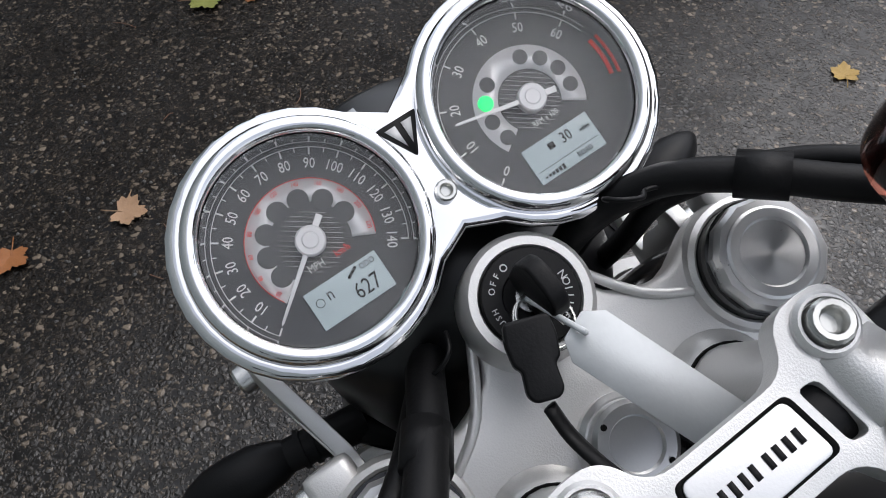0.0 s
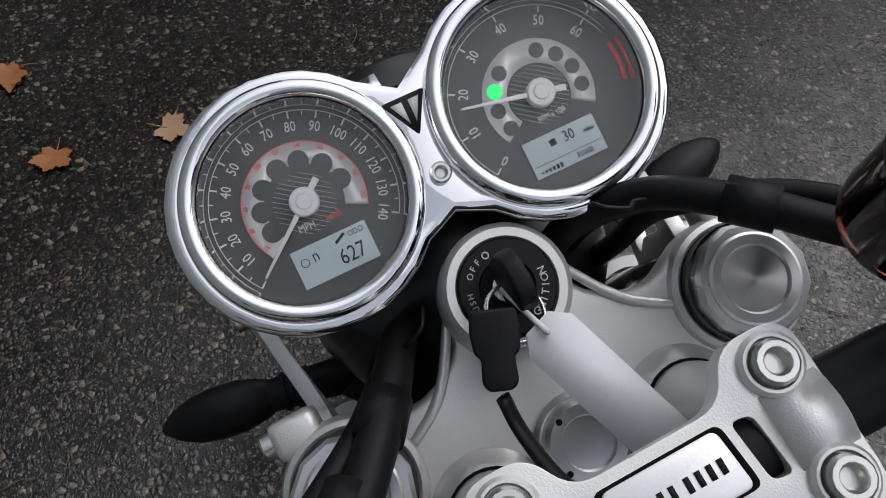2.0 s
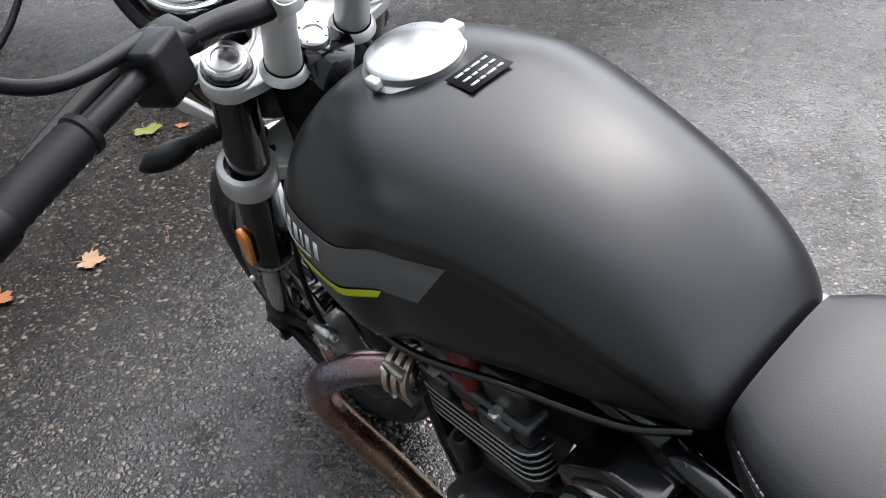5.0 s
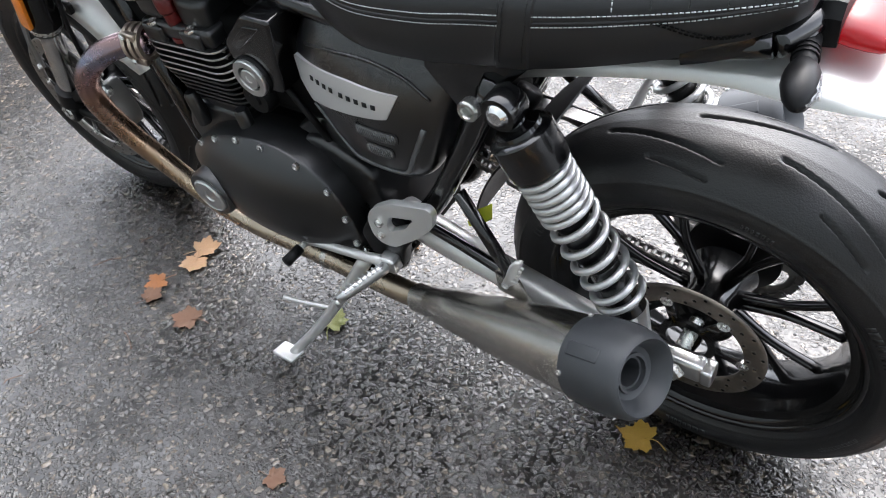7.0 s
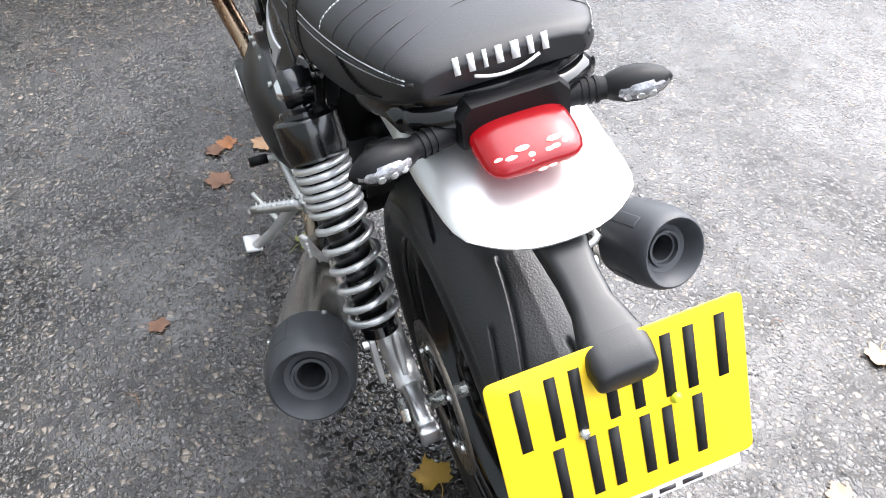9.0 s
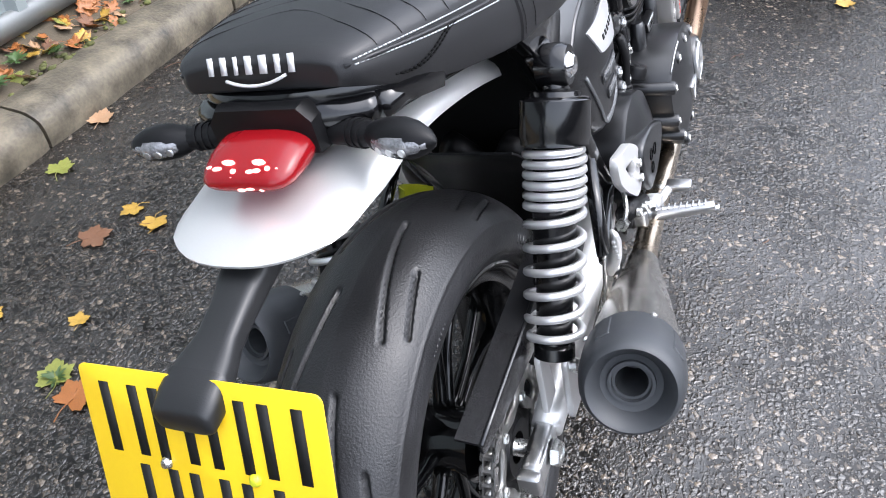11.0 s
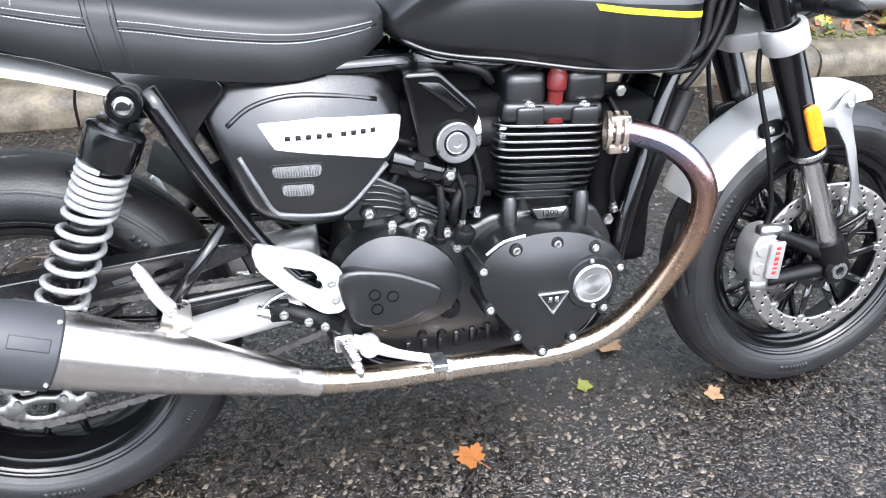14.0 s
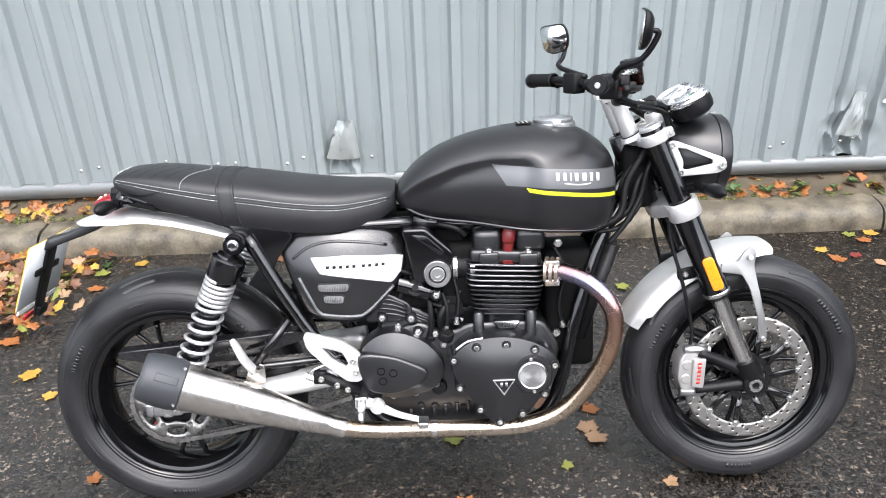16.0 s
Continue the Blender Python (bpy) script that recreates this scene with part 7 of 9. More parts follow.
for s in (-1, 1):
    p, d = along(s, 0.86)
    e, _ = along(s, 0.999)
    bm = bmesh.new()
    lathe(bm, [(0.016, -0.058), (0.0185, -0.056), (0.0185, -0.05), (0.0165, -0.048)] + [(0.0165 + (0.0012 if k % 2 else 0), -0.046 + 0.0048 * k) for k in range(22)] + [(0.0165, 0.06), (0.012, 0.062)], axis_m(p, d), 22)
    part("grip", bm, RUBBER, hbar, "black rubber grip")
    bm = bmesh.new()
    lathe(bm, [(0.0, -0.01), (0.0165, -0.01), (0.0195, -0.004), (0.0195, 0.016), (0.016, 0.022), (0.006, 0.022), (0.005, 0.019), (0, 0.019)], axis_m(e, d), 22)
    be = part("bar_end", bm, PLASTIC, hbar, "black bar-end weight")
    bolt(e + d * 0.019, d, 0.0058, be)
    # switch pod and lever perch
    q, d2 = along(s, 0.66)
    M = frame_m(q, d2, (0, 0, 1))
    bm = bmesh.new()
    prism(bm, fillet([V((-0.022, -0.018, 0)), V((0.026, -0.02, 0)), V((0.026, 0.022, 0)), V((-0.022, 0.02, 0))], 0.008), -0.03, 0.022, M, 0.006)
    pod = part("switch_pod", bm, PLASTIC, hbar, "black switch pod")
    bm = bmesh.new()
    block(bm, (0.014, 0.01, 0.01), M @ Matrix.Translation((0.0, -0.02 if s > 0 else 0.02, -0.006)), 0.003)
    part("switch_button", bm, REDINK, pod, "red switch button")
    bm = bmesh.new()
    block(bm, (0.01, 0.008, 0.012), M @ Matrix.Translation((0.012, -0.02 if s > 0 else 0.02, 0.012)), 0.003)
    part("switch_rocker", bm, RUBBER, pod)
    # lever: perch, blade with a ball end
    pq, d3 = along(s, 0.57)
    pv = pq + V((0.038, s * 0.012, -0.004))
    bm = bmesh.new()
    block(bm, (0.05, 0.03, 0.026), Matrix.Translation(pq + V((0.018, 0, -0.002))), 0.006)
    part("lever_perch", bm, PLASTIC, hbar, "black lever perch")
    tipl = e + V((0.06, -s * 0.03, -0.012))
    bm = bmesh.new()
    tube(bm, [pv, pv.lerp(tipl, 0.3) + V((0.014, 0, 0)), pv.lerp(tipl, 0.75) + V((0.012, 0, 0)), tipl], [0.008, 0.0085, 0.0075, 0.007], 10, 6, True, 0.6)
    bmesh.ops.create_uvsphere(bm, u_segments=12, v_segments=8, radius=0.0095, matrix=Matrix.Translation(tipl))
    part("lever", bm, PLASTIC, hbar, "black hand lever")
    # bar-end mirror on a bent arm
    a0 = pq + V((0.004, s * 0.015, 0.016))
    if s < 0:
        arm_pts = [a0 + V((-0.02, -0.03, 0.0)), V((1.035, -0.27, 1.072)), V((1.072, -0.3, 1.09)), V((1.098, -0.315, 1.135)), V((1.083, -0.315, 1.143))]
        head, nrm = V((1.07, -0.315, 1.148)), V((-0.95, 0.12, 0.1))
    else:
        arm_pts = [a0, V((1.0, 0.27, 1.06)), V((1.018, 0.315, 1.082)), V((1.028, 0.33, 1.115)), V((1.012, 0.33, 1.13))]
        head, nrm = V((1.0, 0.335, 1.135)), V((-0.72, -0.68, -0.22))
    bm = bmesh.new()
    tube(bm, arm_pts, [0.0075, 0.0062, 0.0062, 0.006, 0.005], 10, 5)
    ma = part("mirror_arm", bm, PLASTIC, hbar, "black mirror arm")
    MM = frame_m(head, (0, 1, 0), nrm)
    shape = fillet([V((-0.046, -0.03, 0)), V((0.04, -0.04, 0)), V((0.048, 0.026, 0)), V((0.02, 0.042, 0)), V((-0.03, 0.042, 0)), V((-0.048, 0.012, 0))], 0.02, 5)
    bm = bmesh.new()
    loft(bm, [[MM @ V((p.x * k, p.y * k, h)) for p in shape] for k, h in ((0.15, -0.017), (0.6, -0.014), (0.9, -0.007), (1.0, 0.0), (1.0, 0.004), (0.95, 0.006))])
    mh = part("mirror_shell", bm, PLASTIC, ma, "black mirror shell")
    bm = bmesh.new()
    prism(bm, [V((p.x * 0.93, p.y * 0.93, 0)) for p in shape], 0.0058, 0.0068, MM)
    part("mirror_glass", bm, MIRRORGLASS, ma, "mirror glass")
# front brake master cylinder with its reservoir
RES = axis_m((1.1, -0.104, 1.0715), (-0.18, -0.04, 1))
bm = bmesh.new()
lathe(bm, [(0, -0.05), (0.016, -0.05), (0.0215, -0.045), (0.0222, -0.038), (0.0222, -0.006), (0.0202, -0.006), (0.0202, -0.042), (0, -0.044)], RES, 36)
res = part("brake_reservoir", bm, BOTTLE, bike, "smoked brake fluid reservoir with black cap")
bm = bmesh.new()
lathe(bm, [(0, -0.0435), (0.02, -0.0415), (0.02, -0.018), (0, -0.018)], RES, 30)
part("brake_fluid", bm, FLUID, res, "red-brown brake fluid")
bm = bmesh.new()
lathe(bm, [(0.0, -0.008), (0.0245, -0.008), (0.0255, -0.005), (0.0255, 0.009), (0.024, 0.0115), (0.0, 0.0115)], RES, 40)
rcap = part("reservoir_cap", bm, PLASTIC, res, "black screw-on cap with a warning text")
RT = RES @ Matrix.Rotation(radians(-60), 4, "Z")
for a in (75, -105):
    c = RT @ V((0.018 * math.cos(radians(a)), 0.018 * math.sin(radians(a)), 0.0108))
    bm = bmesh.new()
    lathe(bm, [(0, 0.0008), (0.001, 0.0008), (0.0012, 0.002), (0.0034, 0.0018), (0.004, 0.0), (0.004, -0.001)], axis_m(c, RES.to_3x3() @ V((0, 0, 1))), 16)
    part("cap_screw", bm, GLOSS, rcap)
bm = bmesh.new()
arc_text(bm, "USE ONLY DOT4 BRAKE FLUID", (0, 0), 0.0208, 0.003, 0, RT @ Matrix.Translation((0, 0, 0.0116)), 6.0)
arc_text(bm, "WARNING-CLEAN FILLER CAP BEFORE", (0, 0), 0.016, 0.0026, 0, RT @ Matrix.Translation((0, 0, 0.0116)), 6.6)
lathe(bm, [(0.0052, 0), (0.0058, 0), (0.0058, 0.0004), (0.0052, 0.0004)], RES @ Matrix.Translation((0, 0, 0.0116)), 20, True)
stuff(part("cap_print", bm, DIAL, rcap))
bm = bmesh.new()
tube(bm, [RES @ V((0.024, -0.004, -0.012)), V((1.075, -0.155, 1.055)), V((1.055, -0.17, 1.035))], [0.006, 0.007, 0.009], 10, 4)
part("reservoir_bracket", bm, BOLT, res)
bm = bmesh.new()
tube(bm, [RES @ V((0, 0, -0.05)), V((1.092, -0.115, 1.015)), V((1.075, -0.145, 1.005)), V((1.058, -0.165, 1.012))], 0.0055, 10, 5)
part("reservoir_hose", bm, RUBBER, res)
bm = bmesh.new()
block(bm, (0.026, 0.065, 0.026), frame_m((1.058, -0.185, 1.038), (1, 0, 0), (0, 0.2, 1)), 0.007)
mcf = part("master_cylinder", bm, PLASTIC, bike, "black front brake master cylinder")
bolt((1.06, -0.2, 1.052), (0, 0, 1), 0.006, mcf)
bm = bmesh.new()
lathe(bm, [(0, 0), (0.0085, 0), (0.0085, 0.012), (0.006, 0.015), (0.006, 0.022), (0, 0.022)], axis_m((1.062, -0.165, 1.052), (0, 0, 1)), 6)
part("banjo_bolt", bm, PLASTIC, mcf)

# ---- instruments ----
GN = V((-0.478, 0, 0.878)).normalized()


def gauge_frame(y):
    return frame_m(V((1.2412 + 0.036 * (y - 0.0046), y, 0.9945)), (-0.036, -1, 0), GN)  # x to the rider's right, y ahead, z up off the glass


bm = bmesh.new()
GC = frame_m(V((1.2412, 0.0046, 0.9945)), (-0.036, -1, 0), GN)
out = []
R0 = 0.0548
for k in range(25):
    a = radians(42 + (360 - 84) * k / 24)
    out.append(V((-0.0555 + R0 * math.cos(a), R0 * math.sin(a), 0)))
out2 = []
for k in range(25):
    a = radians(180 + 42 + (360 - 84) * k / 24)
    out2.append(V((0.0555 + R0 * math.cos(a), R0 * math.sin(a), 0)))
prism(bm, out + [V((0, -0.03, 0))] + out2 + [V((0, 0.027, 0))], -0.011, -0.002, GC, 0.0032, [[V((q * 0.0555 + 0.046 * math.cos(6.2832 * k / 40), 0.046 * math.sin(6.2832 * k / 40), 0)) for k in range(40)] for q in (-1, 1)])
gp = part("instrument_plate", bm, CHROME, bike, "chromed instrument plate joining two dials", 40)
bolt(GC @ V((0.0005, -0.0135, -0.002)), GN, 0.0046, gp)
bm = bmesh.new()
prism(bm, fillet([V((-0.0098, 0.022, 0)), V((0.0098, 0.022, 0)), V((0, 0.0045, 0))], 0.0014, 2), -0.0022, -0.0014, GC)
tb = part("plate_badge", bm, BLACKINK, gp, "small black triangular badge")
bm = bmesh.new()
for q in ([V((-0.0063, 0.0198, 0)), V((-0.0014, 0.0198, 0)), V((-0.0014, 0.0102, 0))], [V((0.0014, 0.0198, 0)), V((0.0063, 0.0198, 0)), V((0.0014, 0.0102, 0))]):
    prism(bm, q, -0.0014, -0.0010, GC)
stuff(part("badge_mark", bm, WHITEINK, tb))


def dial_text(bm, s, size, x, y, m, turn=0.0, h=0.0002, squeeze=0.8):
    text_bm(bm, s, size, m @ Matrix.Translation((x, y, h)) @ Matrix.Rotation(turn, 4, "Z"), 0.0001, squeeze)


def polar(r, a):
    return r * math.cos(radians(a)), r * math.sin(radians(a))


def ring_sector(bm, r0, r1, a0, a1, m, h, holes=(), n=60):
    loop = [V((*polar(r1, a0 + (a1 - a0) * k / n), 0)) for k in range(n + 1)] + [V((*polar(r0, a1 + (a0 - a1) * k / n), 0)) for k in range(n + 1)]
    prism(bm, loop, h, h + 0.0002, m)


def gauge(y, speedo):
    G = gauge_frame(y)
    bm = bmesh.new()
    lathe(bm, [(0.0488, -0.006), (0.0493, -0.003), (0.0493, 0.0012), (0.0489, 0.003), (0.0478, 0.0043), (0.0462, 0.0051), (0.0446, 0.0051), (0.0432, 0.0043), (0.0424, 0.003), (0.0417, 0.0), (0.0406, -0.006), (0.0398, -0.012)], G, 72)
    g = part("speedometer" if speedo else "rev_counter", bm, CHROME, bike, "chrome-rimmed dial with a small display", 50)
    bm = bmesh.new()
    lathe(bm, [(0.05, -0.011), (0.0505, -0.014), (0.05, -0.034), (0.047, -0.044), (0.038, -0.05), (0, -0.052)], G, 48)
    part("dial_housing", bm, PLASTIC, g, "black dial housing")
    F = G @ Matrix.Translation((0, 0, -0.009))
    bm = bmesh.new()
    lathe(bm, [(0, 0), (0.0405, 0)], F, 48)
    part("dial_face", bm, DIAL, g, "grey dial face")
    white, red = bmesh.new(), bmesh.new()
    ring = bmesh.new()
    lens_b = bmesh.new()
    if speedo:
        a_of = lambda v: 201 - (v - 10) * 1.785
        for v in range(0, 141, 10):
            a = a_of(v)
            x, yy = polar(0.0375, a)
            block(white, (0.0032, 0.0007, 0.0002), F @ Matrix.Translation((x, yy, 0.0002)) @ Matrix.Rotation(radians(a), 4, "Z"), 0)
            if v:
                x, yy = polar(0.0322, a)
                dial_text(white, str(v), 0.0062, x, yy, F, radians(a - 90))
            if v < 140:
                x, yy = polar(0.038, a - 8.9)
                block(white, (0.0018, 0.0004, 0.0002), F @ Matrix.Translation((x, yy, 0.0002)) @ Matrix.Rotation(radians(a - 8.9), 4, "Z"), 0)
        ring_sector(white, 0.0389, 0.0392, 219, -31, F, 0.0001)
        ring_sector(ring, 0.0155, 0.0262, 216, -26, F, 0.0001)
        ring_sector(red, 0.0259, 0.0262, 214, -24, F, 0.0004)
        for k, v in enumerate(range(20, 221, 20)):
            a = 206 - 22.2 * k
            x, yy = polar(0.0241, a)
            dial_text(red, str(v), 0.0027, x, yy, F, radians(a - 90), 0.0005)
        for k, a in enumerate((198, 168, 138, 105, 74, 42, 10)):
            x, yy = polar(0.0178, a)
            lathe(lens_b, [(0, 0.0006), (0.0044, 0.0006), (0.0044, 0)], F @ Matrix.Translation((x, yy, 0)), 20)
        lathe(lens_b, [(0, 0.00035), (0.0165, 0.00035)], F, 40)
        dial_text(white, "MPH", 0.0045, -0.0035, -0.0095, F, 0, 0.0006)
        dial_text(red, "km/h", 0.0042, 0.0085, -0.0095, F, 0, 0.0006)
        needle_a = 219
    else:
        for k in range(7):
            a = 217 - 30.5 * k
            x, yy = polar(0.0375, a)
            block(white, (0.0032, 0.0007, 0.0002), F @ Matrix.Translation((x, yy, 0.0002)) @ Matrix.Rotation(radians(a), 4, "Z"), 0)
            x, yy = polar(0.0322, a)
            dial_text(white, str(k * 10), 0.0062, x, yy, F, radians(a - 90))
        ring_sector(white, 0.0389, 0.0392, 217, 20, F, 0.0001)
        ring_sector(red, 0.0372, 0.0392, 12, -14, F, 0.0002)
        ring_sector(ring, 0.0138, 0.0245, 213, -32, F, 0.0001)
        for a in (205, 178, 128, 68, 42, 16, -10):
            x, yy = polar(0.0192, a)
            lathe(lens_b, [(0, 0.0006), (0.0033, 0.0006), (0.0033, 0)], F @ Matrix.Translation((x, yy, 0)), 20)
        lathe(lens_b, [(0, 0.00035), (0.0135, 0.00035)], F, 40)
        dial_text(white, "RPM x 100", 0.0036, 0.001, -0.0098, F, 0, 0.0006)
        needle_a = 168
    part("dial_ring", ring, DIALSILVER, g, "silver inner ring")
    stuff(part("lamp_windows", lens_b, DIALHOLE, g))
    # fine hatching of the middle
    for k in range(-6, 7):
        half = math.sqrt(max(0, 0.0132 ** 2 - (k * 0.002) ** 2))
        if half > 0.002:
            block(white, (half * 2, 0.00012, 0.0001), F @ Matrix.Rotation(radians(-35), 4, "Z") @ Matrix.Translation((0, k * 0.002, 0.0005)), 0)
    stuff(part("dial_print", white, WHITEINK, g))
    stuff(part("dial_red_print", red, REDINK, g))
    if not speedo:
        bm = bmesh.new()
        x, yy = polar(0.0192, 153)
        lathe(bm, [(0, 0.001), (0.0034, 0.001), (0.0034, 0)], F @ Matrix.Translation((x, yy, 0)), 20)
        part("neutral_lamp", bm, GREENLED, g, "lit green neutral lamp")
    bm = bmesh.new()
    block(bm, (0.0335, 0.0165, 0.0008), F @ Matrix.Translation((0.0022 if speedo else 0.0, -0.0248, 0.0006)), 0.0002)
    scr = part("display", bm, LCD, g, "pale liquid crystal display")
    bm = bmesh.new()
    D = F @ Matrix.Translation((0.0022 if speedo else 0.0, -0.0248, 0.00105))
    if speedo:
        dial_text(bm, "627", 0.0095, 0.0068, -0.0025, D)
        dial_text(bm, "ODO", 0.0036, 0.0115, 0.0055, D)
        dial_text(bm, "n", 0.0075, -0.0075, 0.003, D)
        lathe(bm, [(0.0016, 0), (0.0019, 0), (0.0019, 0.0001), (0.0016, 0.0001)], D @ Matrix.Translation((-0.0125, 0.002, 0)), 16, True)
        block(bm, (0.0055, 0.0012, 0.0001), D @ Matrix.Translation((0.0045, 0.0055, 0)) @ Matrix.Rotation(0.5, 4, "Z"), 0)
    else:
        dial_text(bm, "30", 0.0068, 0.0035, 0.0038, D)
        dial_text(bm, "miles", 0.003, 0.0125, 0.0028, D)
        dial_text(bm, "ROAD", 0.0034, 0.007, -0.0058, D)
        block(bm, (0.031, 0.0002, 0.0001), D @ Matrix.Translation((0, -0.0032, 0)), 0)
        block(bm, (0.003, 0.0028, 0.0001), D @ Matrix.Translation((-0.004, 0.0038, 0)), 0)
        for k in range(6):
            block(bm, (0.0012, 0.0008 + 0.0003 * k, 0.0001), D @ Matrix.Translation((-0.0135 + 0.0018 * k, -0.0063, 0)), 0)
    stuff(part("display_print", bm, BLACKINK, scr))
    # needle and hub
    bm = bmesh.new()
    N = F @ Matrix.Translation((0, 0, 0.0036)) @ Matrix.Rotation(radians(needle_a), 4, "Z")
    prism(bm, [V((-0.011, -0.0014, 0)), V((0.034, -0.0005, 0)), V((0.0352, 0, 0)), V((0.034, 0.0005, 0)), V((-0.011, 0.0014, 0))], 0, 0.0007, N, 0.0002)
    part("needle", bm, DIALSILVER, g, "pale needle")
    bm = bmesh.new()
    lathe(bm, [(0.0062, 0.001), (0.0062, 0.0045), (0.0056, 0.0052), (0.0035, 0.0052), (0.003, 0.0056), (0, 0.0056)], F, 28)
    part("needle_hub", bm, DIALSILVER, g)
    bm = bmesh.new()
    lathe(bm, [(0, 0.0014), (0.0416, 0.0014), (0.0414, 0.0002), (0, 0.0002)], G, 48)
    pane = part("dial_glass", bm, GLASS, g, "clear dial glass")
    pane.visible_shadow = False
    return g


gauge(0.059, True)
gauge(-0.0497, False)

# ---- headlamp and its bracket, front indicators ----
HLC = V((1.262, 0, 0.853))
HA = axis_m(HLC, V((1, 0, -0.06)))
bm = bmesh.new()
lathe(bm, [(0.0, -0.082), (0.03, -0.079), (0.055, -0.066), (0.076, -0.04), (0.0875, -0.01), (0.0925, 0.025), (0.094, 0.05), (0.0965, 0.052), (0.0965, 0.072), (0.0925, 0.078), (0.089, 0.077), (0.087, 0.07)], HA, 56)
hl = part("headlamp", bm, TANK, bike, "round satin black headlamp", 40)
bm = bmesh.new()
lathe(bm, [(0.0885, 0.07), (0.07, 0.08), (0.04, 0.087), (0, 0.09)], HA, 40)
part("headlamp_lens", bm, LENS, hl, "clear headlamp lens")
bm = bmesh.new()
lathe(bm, [(0.086, 0.066), (0.06, 0.03), (0.03, 0.01), (0, 0.0)], HA, 40)
part("reflector_bowl", bm, CHROME, hl)
bm = bmesh.new()
for k in range(5):
    ph = radians(2 + 8.5 * k)
    nn = V((0, math.sin(ph), math.cos(ph)))
    block(bm, (0.0085, 0.011, 0.0006), frame_m(HLC + V((0.062, 0, 0)) + nn * 0.0968, (0, -1, 0), nn), 0)
stuff(part("brand_mark", bm, BRUSHED, hl))
for s in (-1, 1):
    bm = bmesh.new()
    outer = fillet(P3([(1.188, 0.897), (1.202, 0.9), (1.312, 0.858), (1.318, 0.838), (1.3, 0.826), (1.215, 0.818), (1.206, 0.828), (1.21, 0.846)]), 0.008)
    hole = fillet(P3([(1.208, 0.884), (1.226, 0.881), (1.284, 0.856), (1.286, 0.847), (1.228, 0.832), (1.221, 0.836), (1.222, 0.852)]), 0.004)
    prism(bm, outer, 0.094, 0.102, SIDE[s], 0.002, [hole])
    for v in bm.verts:
        v.co.y += s * 0.02 * smoothstep((v.co.x - 1.19) / 0.11)
    hb = part("headlamp_bracket", bm, ALU, bike, "polished triangular headlamp bracket")
    for x, z, dy in ((1.196, 0.889, 0), (1.216, 0.827, 0.004), (1.304, 0.842, 0.02)):
        bolt((x, s * (0.101 + dy), z), (0, s, 0), 0.0075 if dy < 0.01 else 0.0095, hb)


def indicator(base, tip, parent, clear):
    """Stalk, pod and lens."""
    d = (tip - base).normalized()
    bm = bmesh.new()
    tube(bm, [base, base.lerp(tip, 0.42)], [0.0125, 0.0105], 12, 1)
    for k in range(3):
        lathe(bm, [(0.0105, -0.0015), (0.0125, -0.0015), (0.0125, 0.0015), (0.0105, 0.0015)], axis_m(base.lerp(tip, 0.22 + 0.06 * k), d), 14, True)
    ind = part("indicator", bm, RUBBER, parent, "black turn indicator on a stalk")
    m = frame_m(base.lerp(tip, 0.4), d, V((0, 0, 1)))
    ln = (tip - base).length * 0.6
    shape = [(0.0, 0.0095, 0.0095), (0.12, 0.0135, 0.0125), (0.3, 0.0165, 0.0158), (0.5, 0.017, 0.0165), (0.7, 0.0148, 0.0148), (0.86, 0.01, 0.0105), (0.96, 0.0045, 0.005), (1.0, 0.001, 0.001)]
    bm = bmesh.new()
    loft(bm, [[m @ V((ln * t, w * math.cos(a), h * math.sin(a))) for a in [2 * math.pi * k / 14 for k in range(14)]] for t, w, h in shape])
    part("indicator_shell", bm, PLASTIC, ind)
    sgn = 1 if clear > 0 else -1
    fx = m.inverted().to_3x3() @ V((sgn, 0, 0))
    fx = V((0, 1 if fx.y > 0 else -1, 0))
    bm = bmesh.new()
    rings = []
    for t, w, h in ((0.1, 0.0105, 0.007), (0.2, 0.0142, 0.0105), (0.34, 0.0164, 0.013), (0.5, 0.0168, 0.0138), (0.66, 0.0152, 0.0124), (0.8, 0.0115, 0.009), (0.92, 0.006, 0.0045)):
        rings.append([m @ V((ln * t, fx.y * (w * math.cos(a) + 0.0012), h * math.sin(a))) for a in [-1.1 + 2.2 * k / 8 for k in range(9)]])
    loft(bm, rings, False, False)
    lens_ob = part("indicator_lens", bm, LENSGREY, ind, "clear indicator lens")
    for k in range(3):
        bm = bmesh.new()
        lathe(bm, [(0, 0.0012), (0.003, 0.001), (0.0042, 0)], axis_m(m @ V((ln * (0.3 + 0.17 * k), fx.y * (0.0172 - 0.0012 * abs(k - 1)), -0.003)), m.to_3x3() @ fx), 10)
        part("indicator_led", bm, BRUSHED, ind)
    return ind


LENSGREY = mk("clear_lens_over_reflector", (0.24, 0.24, 0.25), 0.1, 0.6, 0.6, 170, 400, 0.4, 0.05, coat=0.8)
for s in (-1, 1):
    indicator(V((1.262, s * 0.085, 0.79)), V((1.285, s * 0.205, 0.797)), bike, 1)
    bm = bmesh.new()
    tube(bm, [(1.225, s * 0.06, 0.775), (1.245, s * 0.075, 0.782), (1.264, s * 0.092, 0.79)], 0.011, 10, 3)
    part("indicator_bracket", bm, PLASTIC, bike)

